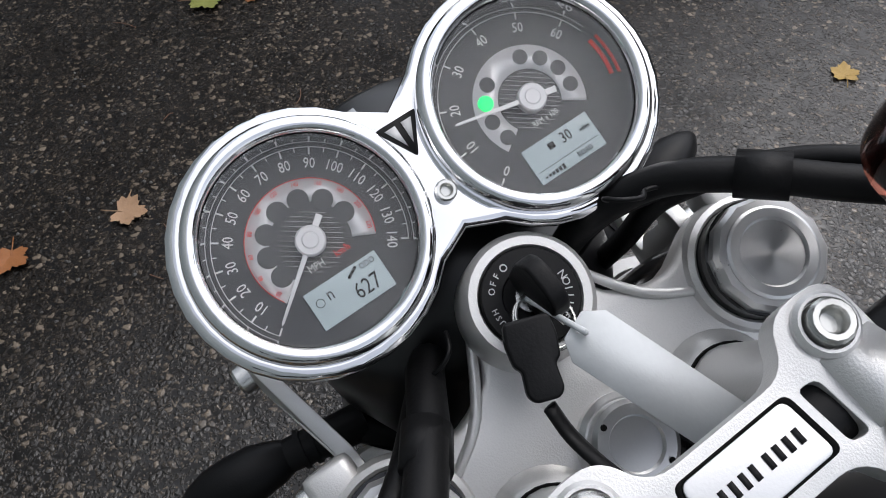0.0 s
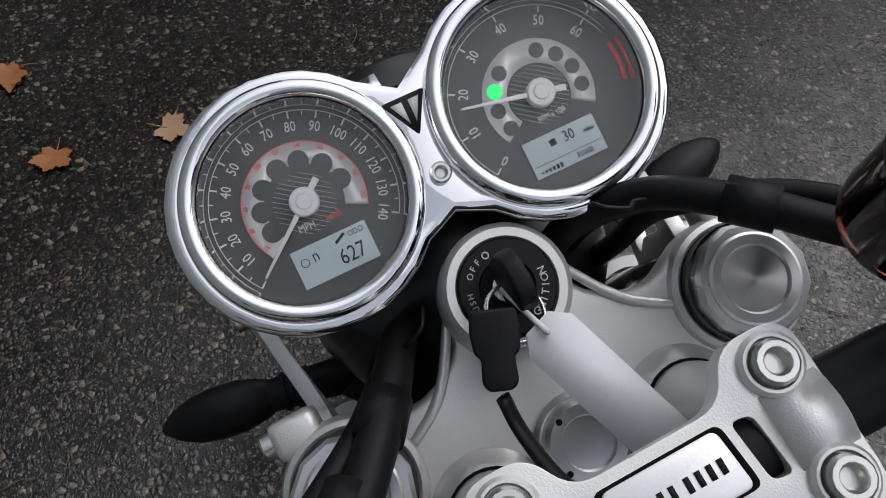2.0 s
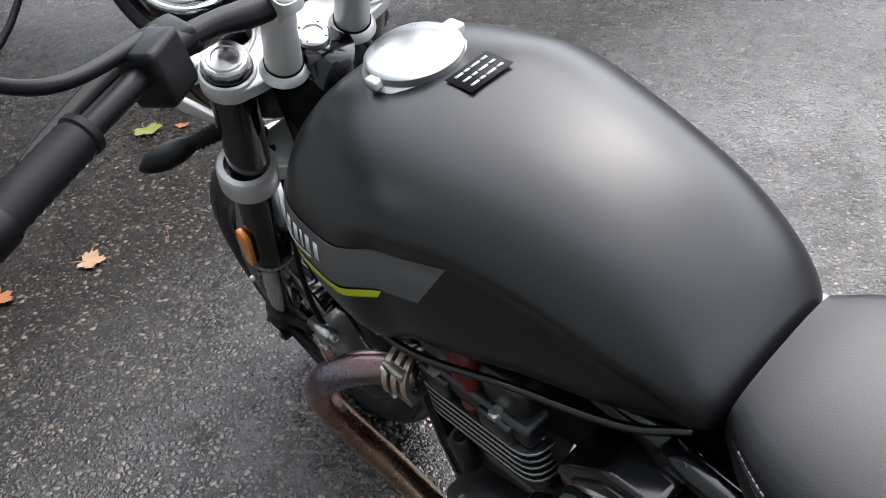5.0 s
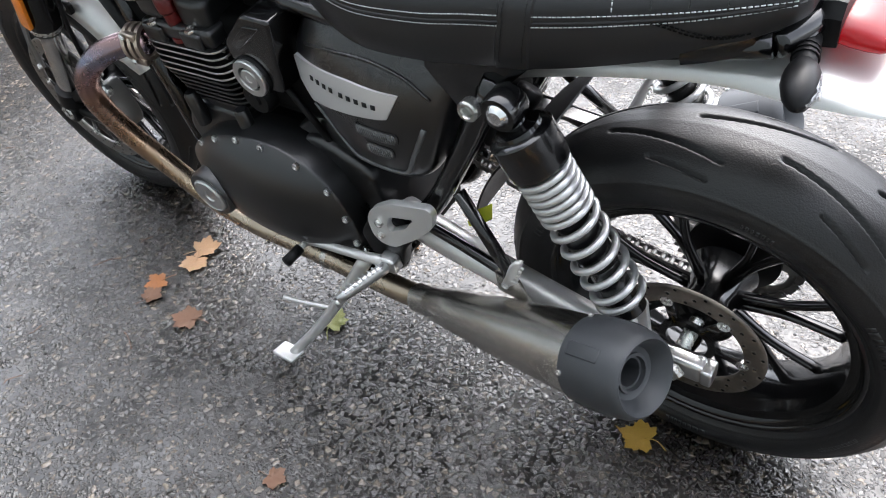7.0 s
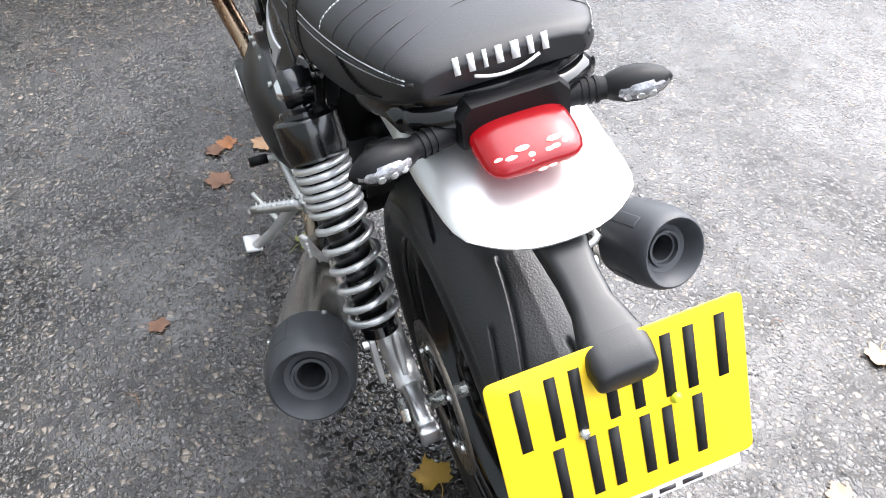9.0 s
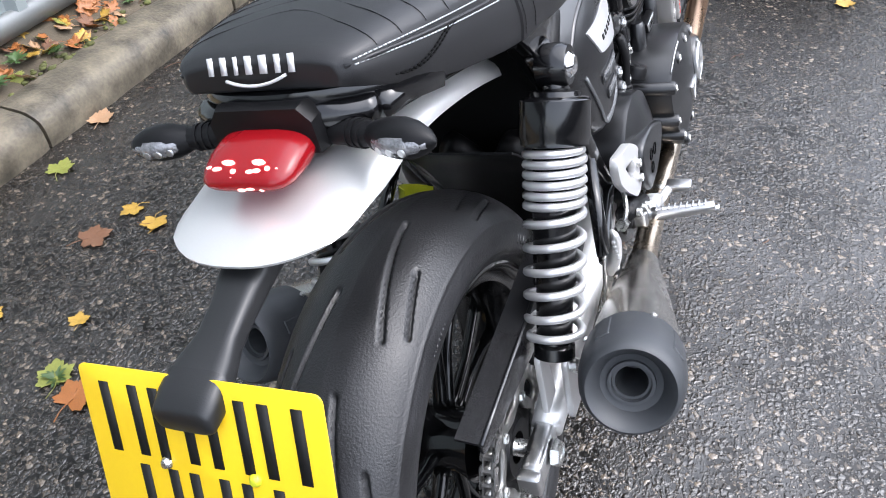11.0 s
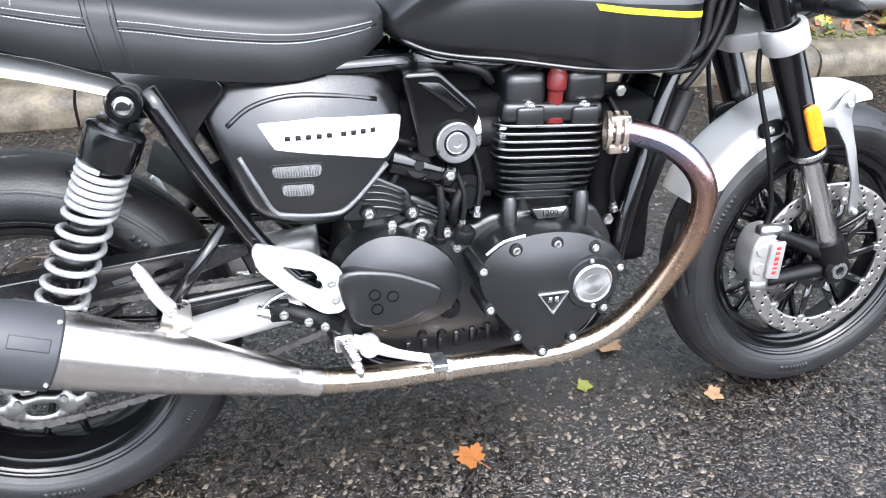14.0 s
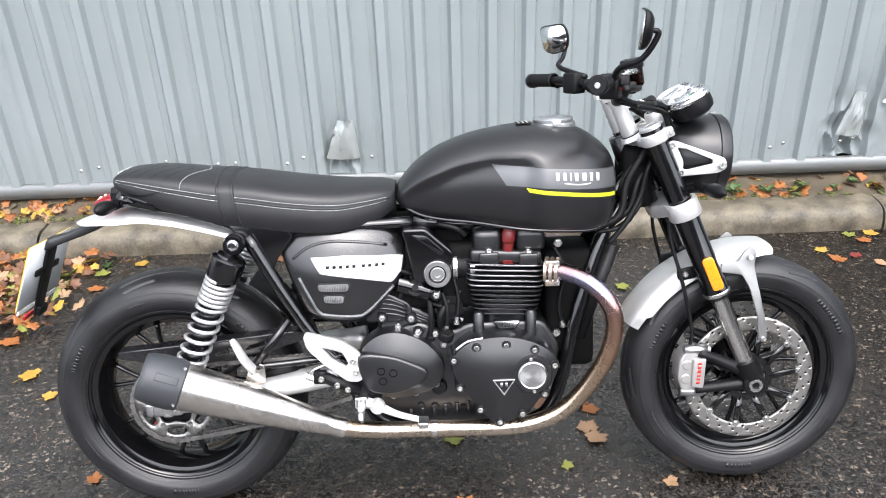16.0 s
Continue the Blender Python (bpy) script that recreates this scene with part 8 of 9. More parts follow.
# ---- front mudguard ----
STAYGREY = mk("grey_cast_stay", (0.25, 0.25, 0.247), 0.38, 0.7, 0.08, 12, 900, 0.06, 0.05)
bm = bmesh.new()
rings = []
for k in range(33):
    a = radians(154 - 72 * k / 32)
    t = k / 32
    half = 0.068 if t > 0.08 else 0.06 + 0.1 * t
    lipz = 0.044 * (1 if 0.1 < t < 0.72 else (0.75 if t <= 0.1 else 1 - 0.55 * (t - 0.72) / 0.28))
    rr = 0.337
    row = []
    for j in range(17):
        u = -1 + 2 * j / 16
        rad = rr - lipz * abs(u) ** 2.6
        y = half * math.sin(u * math.pi / 2) ** 1 if abs(u) < 1 else half * u
        row.append(V((1.413 + rad * math.cos(a), y, 0.3 + rad * math.sin(a))))
    rings.append(row)
loft(bm, rings, False, False)
thicken(bm, 0.0025)
fm = part("front_mudguard", bm, SILVERPAINT, bike, "brushed silver front mudguard", 50)
for s in (-1, 1):
    bm = bmesh.new()
    prism(bm, fillet(P3([(1.384, 0.628), (1.4, 0.638), (1.414, 0.626), (1.41, 0.59), (1.418, 0.54), (1.436, 0.45), (1.439, 0.414), (1.43, 0.404), (1.42, 0.412), (1.414, 0.47), (1.396, 0.54), (1.38, 0.57), (1.33, 0.578), (1.33, 0.598), (1.37, 0.602)]), 0.006), 0.074, 0.08, SIDE[s], 0.0015)
    for v in bm.verts:
        v.co.y += s * 0.028 * smoothstep((0.6 - v.co.z) / 0.12)
    stb = part("mudguard_stay", bm, STAYGREY, fm, "silver mudguard stay")
    bolt((1.398, s * 0.08, 0.612), (0, s, 0.2), 0.0065, stb)
    bolt((1.43, s * 0.108, 0.414), (0, s, 0), 0.006, stb)
    bm = bmesh.new()
    prism(bm, fillet(P3([(1.225, 0.585), (1.27, 0.595), (1.275, 0.565), (1.23, 0.558)]), 0.01), 0.066, 0.076, SIDE[s], 0.003)
    part("mudguard_lug", bm, PLASTIC, fm)
    bolt((1.245, s * 0.076, 0.576), (0, s, 0), 0.007, fm)

# ---- hoses, looms and cables at the head ----
for pts, r, nm, lab in (
        ([(1.235, -0.02, 0.80), (1.215, -0.03, 0.90), (1.2, -0.042, 0.952), (1.184, -0.066, 0.974), (1.158, -0.09, 0.982), (1.13, -0.112, 0.984), (1.095, -0.14, 0.99), (1.055, -0.175, 1.008)], 0.0072, "wiring_loom", "black wiring loom bending over the yoke"),
        ([(1.24, -0.03, 0.80), (1.22, -0.045, 0.89), (1.204, -0.055, 0.938), (1.184, -0.078, 0.96), (1.155, -0.105, 0.97), (1.115, -0.13, 0.98), (1.065, -0.16, 0.995)], 0.005, "throttle_cable", "black throttle cable"),
        ([(1.235, -0.045, 0.82), (1.205, -0.065, 0.9), (1.185, -0.075, 0.955), (1.155, -0.115, 0.972), (1.1, -0.15, 0.985)], 0.0055, "throttle_cable", "black throttle cable"),
        ([(1.235, 0.03, 0.80), (1.222, 0.04, 0.88), (1.198, 0.05, 0.932), (1.165, 0.066, 0.955), (1.135, 0.086, 0.97), (1.1, 0.112, 0.985), (1.055, 0.15, 1.008)], 0.0085, "wiring_loom", "black wiring loom bending over the yoke"),
        ([(1.225, 0.045, 0.85), (1.198, 0.055, 0.92), (1.16, 0.082, 0.952), (1.128, 0.118, 0.972), (1.1, 0.15, 0.99), (1.06, 0.19, 1.01)], 0.0062, "clutch_cable", "black clutch cable"),
        ([(1.22, -0.06, 0.76), (1.205, -0.075, 0.68), (1.235, -0.09, 0.56), (1.262, -0.09, 0.44), (1.258, -0.088, 0.39)], 0.0045, "brake_hose", "black front brake hose"),
        ([(1.22, 0.06, 0.76), (1.205, 0.075, 0.68), (1.235, 0.09, 0.56), (1.262, 0.09, 0.44), (1.258, 0.088, 0.39)], 0.0045, "brake_hose", "black front brake hose"),
        ([(1.16, -0.04, 0.87), (1.12, -0.05, 0.84), (1.09, -0.055, 0.78), (1.12, -0.05, 0.72), (1.08, -0.06, 0.69)], 0.006, "wiring_loom", "black wiring behind the head stock"),
        ([(1.17, -0.03, 0.85), (1.13, -0.06, 0.8), (1.11, -0.065, 0.74), (1.06, -0.07, 0.7)], 0.0075, "wiring_loom", "black wiring behind the head stock"),
        ([(1.175, 0.02, 0.86), (1.12, -0.02, 0.82), (1.14, -0.06, 0.76), (1.09, -0.075, 0.7), (1.03, -0.08, 0.69)], 0.005, "wiring_loom", "black wiring behind the head stock"),
        ([(1.165, -0.05, 0.9), (1.135, -0.068, 0.86), (1.1, -0.074, 0.8), (1.085, -0.08, 0.73), (1.03, -0.085, 0.7)], 0.0085, "wiring_loom", "black wiring behind the head stock"),
        ([(1.18, -0.06, 0.88), (1.15, -0.07, 0.83), (1.135, -0.07, 0.77), (1.1, -0.08, 0.71), (1.06, -0.08, 0.66)], 0.0065, "wiring_loom", "black wiring behind the head stock"),
        ([(1.17, 0.03, 0.85), (1.13, 0.06, 0.8), (1.11, 0.065, 0.74), (1.06, 0.07, 0.7)], 0.0075, "wiring_loom", "black wiring behind the head stock")):
    bm = bmesh.new()
    tube(bm, pts, r, 12, 7)
    part(nm, bm, RUBBER, bike, lab, 60)
for p, d, r in (((1.156, -0.092, 0.982), (-0.75, -0.6, 0.1), 0.0105), ((1.16, 0.07, 0.957), (-0.8, 0.5, 0.35), 0.0105), ((1.128, 0.096, 0.974), (-0.75, 0.6, 0.35), 0.0112)):
    bm = bmesh.new()
    tube(bm, [V(p) - V(d).normalized() * 0.01, V(p) + V(d).normalized() * 0.01], r, 14, 1, True, 0.9)
    part("rubber_strap", bm, RUBBER, bike, "ribbed rubber strap")
bm = bmesh.new()
lathe(bm, [(0.004, -0.022), (0.0065, -0.02)] + [(0.0065 + 0.0012 * (k % 2), -0.018 + 0.0022 * k) for k in range(10)] + [(0.0095, 0.005), (0.0095, 0.012), (0.005, 0.014)], axis_m((1.098, 0.152, 0.991), (-0.6, 0.62, 0.3)), 16)
part("cable_adjuster", bm, CHROME, bike, "knurled chrome cable adjuster")
for pts in ([(1.19, -0.045, 0.975), (1.186, -0.04, 0.985), (1.18, -0.044, 0.987), (1.178, -0.052, 0.983), (1.182, -0.058, 0.978), (1.176, -0.07, 0.978)], [(1.2, 0.035, 0.945), (1.196, 0.036, 0.952), (1.188, 0.04, 0.954), (1.186, 0.048, 0.95), (1.19, 0.055, 0.945)]):
    bm = bmesh.new()
    tube(bm, pts, 0.0011, 6, 6)
    part("wire_clip", bm, PLASTIC, bike)
# near-black block that fills the space behind the wiring
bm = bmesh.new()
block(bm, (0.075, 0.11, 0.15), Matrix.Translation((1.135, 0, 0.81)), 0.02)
part("head_filler", bm, DARK, bike)

# ---- tail: mudguard, lamp, indicators, plate ----
bm = bmesh.new()
rings = []
for t in np.linspace(0, 1, 27):
    x = 0.23 - 0.395 * t
    zc = 0.722 + 0.066 * math.sin(min(1, t / 0.75) * math.pi / 2) - 0.02 * max(0, (t - 0.62) / 0.38) ** 1.6
    half = np.interp(t, [0, 0.35, 0.75, 0.95, 1.0], [0.078, 0.086, 0.092, 0.086, 0.078])
    drop = np.interp(t, [0, 0.4, 0.8, 1.0], [0.03, 0.03, 0.026, 0.012])
    rings.append([V((x - 0.034 * t ** 8 * (1 - abs(math.sin(u * math.pi / 2)) ** 2.6), half * math.sin(u * math.pi / 2), zc - drop * abs(u) ** 2.4 - 0.012 * t ** 8 * (1 - u * u))) for u in [-1 + 2 * j / 16 for j in range(17)]])
loft(bm, rings, False, False)
thicken(bm, 0.0025)
rm = part("rear_mudguard", bm, SILVERPAINT, bike, "brushed silver rear mudguard", 50)
bm = bmesh.new()
loft(bm, [[V((x, w, z + h)), V((x, w * 0.8, z + h + 0.012)), V((x, -w * 0.8, z + h + 0.012)), V((x, -w, z + h)), V((x, -w, z - 0.014)), V((x, w, z - 0.014))] for x, z, w, h in ((-0.02, 0.792, 0.042, 0.008), (-0.07, 0.806, 0.05, 0.014), (-0.092, 0.81, 0.052, 0.016), (-0.1, 0.81, 0.05, 0.014))])
lampbase = part("tail_lamp", bm, PLASTIC, bike, "lit red tail lamp on a black base")
bm = bmesh.new()
rings = []
for x, w, z0, z1 in ((-0.094, 0.0445, 0.79, 0.819), (-0.108, 0.046, 0.787, 0.8185), (-0.123, 0.0455, 0.7855, 0.8155), (-0.135, 0.0438, 0.786, 0.8105), (-0.143, 0.04, 0.788, 0.8065), (-0.148, 0.033, 0.791, 0.803), (-0.1495, 0.022, 0.7945, 0.8)):
    zc_, zh_ = (z0 + z1) / 2, (z1 - z0) / 2
    sec = []
    for k in range(28):
        a = 2 * math.pi * k / 28
        ca, sa = math.cos(a), math.sin(a)
        sec.append(V((x, math.copysign(abs(ca) ** 0.62, ca) * w * (1 - 0.1 * max(0, sa)), zc_ + math.copysign(abs(sa) ** 0.7, sa) * zh_)))
    rings.append(sec)
loft(bm, rings)
lens_o = part("lamp_lens", bm, LITLENS, lampbase, "red lens", 60)
rnd_l = random.Random(12)
for k in range(9):
    for j, (x, z) in enumerate(((-0.1484, 0.794), (-0.1462, 0.8), (-0.1425, 0.8058), (-0.1375, 0.81))):
        y = (-0.034 + 0.0085 * k) * (1 - 0.05 * j) + rnd_l.uniform(-0.0022, 0.0022)
        if (j == 3 and k % 2) or rnd_l.random() < 0.2 + 0.04 * k:
            continue
        bm = bmesh.new()
        bmesh.ops.create_uvsphere(bm, u_segments=8, v_segments=6, radius=1, matrix=Matrix.Translation((x + 0.0085 * (abs(y) / 0.036) ** 2.6, y, z + rnd_l.uniform(-0.0008, 0.0008))) @ Matrix.Diagonal((0.0024, rnd_l.uniform(0.0026, 0.0068), rnd_l.uniform(0.0014, 0.0034), 1)))
        part("lamp_led", bm, REDLED, lampbase, "glowing red diode")
for s in (-1, 1):
    indicator(V((-0.075, s * 0.048, 0.803)), V((-0.098, s * 0.152, 0.803)), bike, -1)
# plate hanger and plate
HANGER = mk("satin_black_moulding", (0.011, 0.0113, 0.012), 0.38, 0, 0.15, 14, 800, 0.06, 0.05, spec=0.5)


def hanger_ring(x, z, w, up, down):
    """Section of the arm: a flat-bellied oval."""
    ring = []
    for k in range(28):
        a = 2 * math.pi * k / 28
        ca, sa = math.cos(a), math.sin(a)
        ring.append(V((x, w * math.copysign(abs(ca) ** 0.42, ca), z + (up if sa > 0 else down) * math.copysign(abs(sa) ** 0.6, sa))))
    return ring


bm = bmesh.new()
loft(bm, [hanger_ring(*q) for q in ((-0.15, 0.744, 0.028, 0.018, 0.009), (-0.18, 0.732, 0.023, 0.017, 0.009), (-0.215, 0.719, 0.019, 0.015, 0.008), (-0.24, 0.711, 0.0195, 0.014, 0.008), (-0.258, 0.706, 0.025, 0.015, 0.009), (-0.272, 0.702, 0.028, 0.016, 0.009))])
hang = part("plate_hanger", bm, HANGER, bike, "black plate hanger arm", 60)
PU = (V((-0.2755, 0, 0.714)) - V((-0.332, 0, 0.563))).normalized()
PM = frame_m((-0.304, 0.0, 0.6385), (0, -1, 0), V((0, -1, 0)).cross(PU))   # x to the right as seen from behind, y up
bm = bmesh.new()
prism(bm, fillet([V((-0.114, -0.082, 0)), V((0.114, -0.082, 0)), V((0.114, 0.082, 0)), V((-0.114, 0.082, 0))], 0.008), 0.0008, 0.0025, PM, 0.0005)
np_ = part("number_plate", bm, PLATE, hang, "yellow rear registration plate")
for row, ws in ((0.038, (-0.075, -0.025, 0.027, 0.077)), (-0.032, (-0.05, 0.0, 0.05))):
    for x in ws:
        for dx in (-0.0145, 0.0145):
            bm = bmesh.new()
            block(bm, (0.0095, 0.061, 0.0006), PM @ Matrix.Translation((x + dx, row, 0.0029)), 0.0)
            part("plate_bar", bm, BLACKINK, np_)
bm = bmesh.new()
prism(bm, fillet([V((-0.1132, -0.0812, 0)), V((0.1132, -0.0812, 0)), V((0.1132, 0.0812, 0)), V((-0.1132, 0.0812, 0))], 0.008), 0.0002, 0.0009, PM)
part("plate_back", bm, PAPER, np_, "pale back of the plate")
bm = bmesh.new()
prism(bm, fillet([V((-0.1, -0.094, 0)), V((0.1, -0.094, 0)), V((0.1, -0.0825, 0)), V((-0.1, -0.0825, 0))], 0.002), -0.001, 0.003, PM, 0.0004)
part("dealer_strip", bm, WHITEINK, np_, "white strip below the plate")
bm = bmesh.new()
bars(bm, [0.02, 0.014, 0.024, 0.016, 0.02], 0.005, 0.007, PM @ Matrix.Translation((0, -0.088, 0.0031)))
stuff(part("strip_bars", bm, DIAL, np_))
for x, y in ((-0.04, 0.0), (0.045, 0.0)):
    bm = bmesh.new()
    lathe(bm, [(0, 0.005), (0.003, 0.0045), (0.0052, 0.002), (0.0055, 0)], PM @ Matrix.Translation((x, y + 0.004, 0.0025)), 14)
    part("plate_screw", bm, BOLT if x < 0 else LIME, np_)
bm = bmesh.new()
block(bm, (0.1, 0.014, 0.006), PM @ Matrix.Translation((0.0, -0.118, 0.0045)), 0.002)
part("rear_reflector", bm, REDLENS, hang, "red rear reflector")
bm = bmesh.new()
prism(bm, fillet([V((-0.02, -0.122, 0)), V((0.02, -0.122, 0)), V((0.026, 0.07, 0)), V((-0.026, 0.07, 0))], 0.01), -0.009, -0.002, PM, 0.003)
block(bm, (0.12, 0.016, 0.006), PM @ Matrix.Translation((0, 0.004, -0.005)), 0.002)
block(bm, (0.04, 0.024, 0.016), PM @ Matrix.Translation((0, -0.105, -0.012)), 0.004)
part("plate_bracket", bm, PLASTIC, hang, "black plate bracket")
bm = bmesh.new()
loft(bm, [hanger_ring(*q) for q in ((-0.2705, 0.7022, 0.0285, 0.0168, 0.0098), (-0.286, 0.6975, 0.029, 0.0168, 0.01), (-0.3, 0.6925, 0.0272, 0.015, 0.009), (-0.302, 0.692, 0.0255, 0.013, 0.008), (-0.303, 0.6915, 0.02, 0.009, 0.006))])
part("plate_lamp", bm, HANGER, hang, "black plate lamp hood", 60)
# inner mudguard and rear splash plate ahead of the tyre
bm = bmesh.new()
rings = []
for k in range(14):
    a = radians(14 + 40 * k / 13)
    rr = 0.352
    rings.append([V((rr * math.cos(a), y, 0.312 + rr * math.sin(a) * 1.02)) for y in (-0.08, -0.05, 0.05, 0.08)])
loft(bm, rings, False, False)
thicken(bm, 0.003)
part("inner_fender", bm, PLASTIC, bike, "black inner mudguard")

# ---- key in the ignition, with its ring, fob and paper tag ----
key = empty("ignition_key", LEAN, "black-headed key in the ignition with fob and white tag", "key")
kt = IGN @ V((0, 0, 0.004))
bm = bmesh.new()
prism(bm, fillet([V((-0.0115, 0.0, 0)), V((0.0115, 0.0, 0)), V((0.013, 0.024, 0)), V((0.008, 0.034, 0)), V((-0.008, 0.034, 0)), V((-0.013, 0.024, 0))], 0.006), -0.0038, 0.0038, frame_m(kt, FWD, (0, -1, 0)), 0.0015)
part("key_head", bm, RUBBER, key, "black plastic key head")
bm = bmesh.new()
lathe(bm, [(0.006, -0.002), (0.0062, 0.003), (0, 0.004)], IGN, 16)
part("key_barrel", bm, BOLT, key)
bm = bmesh.new()
rc = IGN @ V((-0.011, 0.004, 0.012))
RM = frame_m(rc, (0.7, 0.2, -0.3), (-0.25, -0.35, 0.9))
tube(bm, [RM @ V((0.0125 * math.cos(a), 0.0125 * math.sin(a), 0)) for a in [2 * math.pi * k / 28 for k in range(29)]], 0.0008, 6, 1)
tube(bm, [RM @ V((0.0122 * math.cos(a), 0.0122 * math.sin(a), 0.0016)) for a in [2 * math.pi * k / 28 for k in range(29)]], 0.0008, 6, 1)
part("key_ring", bm, BOLT, key, "thin steel key ring", 60)
bm = bmesh.new()
fo = V((1.1635, 0.0165, 0.982))
fd = V((1.139, 0.027, 0.968)) - fo
FM = frame_m(fo, fd, (-0.35, 0.1, 0.9))
prism(bm, fillet([V((-0.004, -0.0085, 0)), V((0.004, -0.0095, 0)), V((0.012, -0.0085, 0)), V((0.014, -0.0062, 0)), V((0.023, -0.0068, 0)), V((0.026, -0.0045, 0)), V((0.026, 0.0045, 0)), V((0.023, 0.0068, 0)), V((0.014, 0.0062, 0)), V((0.012, 0.0085, 0)), V((0.004, 0.0095, 0)), V((-0.004, 0.0085, 0))], 0.002), -0.006, 0.006, FM, 0.002)
part("key_fob", bm, PLASTIC, key, "black plastic fob")
bm = bmesh.new()
e = FM @ V((0.028, 0, 0))
tube(bm, [e, e + V((-0.012, 0.0, -0.006)), e + V((-0.03, -0.002, -0.004)), e + V((-0.045, -0.006, -0.002))], 0.0038, 8, 4, True, 0.6)
part("fob_strap", bm, RUBBER, key, "black strap")
bm = bmesh.new()
ta, tbp = V((1.153, 0.003, 0.983)), V((1.098, -0.016, 0.984))
TG = frame_m(ta, tbp - ta, (-0.3, -0.05, 0.95))
ln_t = (tbp - ta).length
prism(bm, [V((-0.001, -0.006, 0)), V((0.006, -0.0115, 0)), V((ln_t + 0.007, -0.0115, 0)), V((ln_t + 0.009, 0.0105, 0)), V((0.006, 0.0115, 0)), V((-0.001, 0.006, 0))], -0.0003, 0.0003, TG)
part("paper_tag", bm, PAPER, key, "blank white paper tag")
bm = bmesh.new()
tube(bm, [RM @ V((0.0125, 0, 0)), ta + V((-0.003, 0, 0.003)), TG @ V((0.0035, 0, 0.001))], 0.0012, 6, 4)
part("tag_string", bm, PAPER, key)

# ---- fallen leaves ----


def leaf_mesh(seed, colour):
    """A maple leaf: five pointed lobes, curled, with a stalk."""
    rnd = random.Random(seed)
    lobes = ((-116, 0.7), (-58, 0.92), (0, 1.0), (58, 0.92), (116, 0.7))
    out = []
    for i, (a, r) in enumerate(lobes):
        a2 = a + rnd.uniform(-6, 6)
        r2 = r * rnd.uniform(0.9, 1.06)
        for da, k in ((-27, 0.7), (-20, 0.84), (-14, 0.78), (-8, 0.88), (0, 1.0), (8, 0.88), (14, 0.78), (20, 0.84), (27, 0.7)):
            out.append((radians(a2 + da), r2 * k))
        if i < 4:
            out.append((radians((a + lobes[i + 1][0]) / 2), 0.58))
    out.append((radians(180), 0.25))
    curl, tilt = rnd.uniform(0.15, 0.45), rnd.uniform(-0.2, 0.2)
    bm = bmesh.new()

    def lift(x, y):
        return 0.06 + curl * (x * x * 0.5 + y * y * 0.4) + tilt * x * 0.2 + 0.07 * noise.noise(V((x * 2 + seed, y * 2, 0)))
    c = bm.verts.new((0, 0, lift(0, 0)))
    inner, outer_ = [], []
    for a, r in out:
        x, y = math.sin(a), math.cos(a)
        inner.append(bm.verts.new((x * r * 0.5, y * r * 0.5, lift(x * r * 0.5, y * r * 0.5))))
        outer_.append(bm.verts.new((x * r, y * r, lift(x * r, y * r))))
    n = len(out)
    for k in range(n):
        j = (k + 1) % n
        bm.faces.new((c, inner[j], inner[k]))
        bm.faces.new((inner[k], inner[j], outer_[j], outer_[k]))
    bmesh.ops.recalc_face_normals(bm, faces=bm.faces)
    bmesh.ops.solidify(bm, geom=list(bm.faces), thickness=0.003)
    tube(bm, [(0, -0.05, 0.06), (0.05, -0.5, 0.12), (rnd.uniform(-0.3, 0.3), -0.95, 0.04)], 0.022, 5, 3)
    return mesh_of(bm, "fallen_leaf", LEAFMATS[colour], 40)


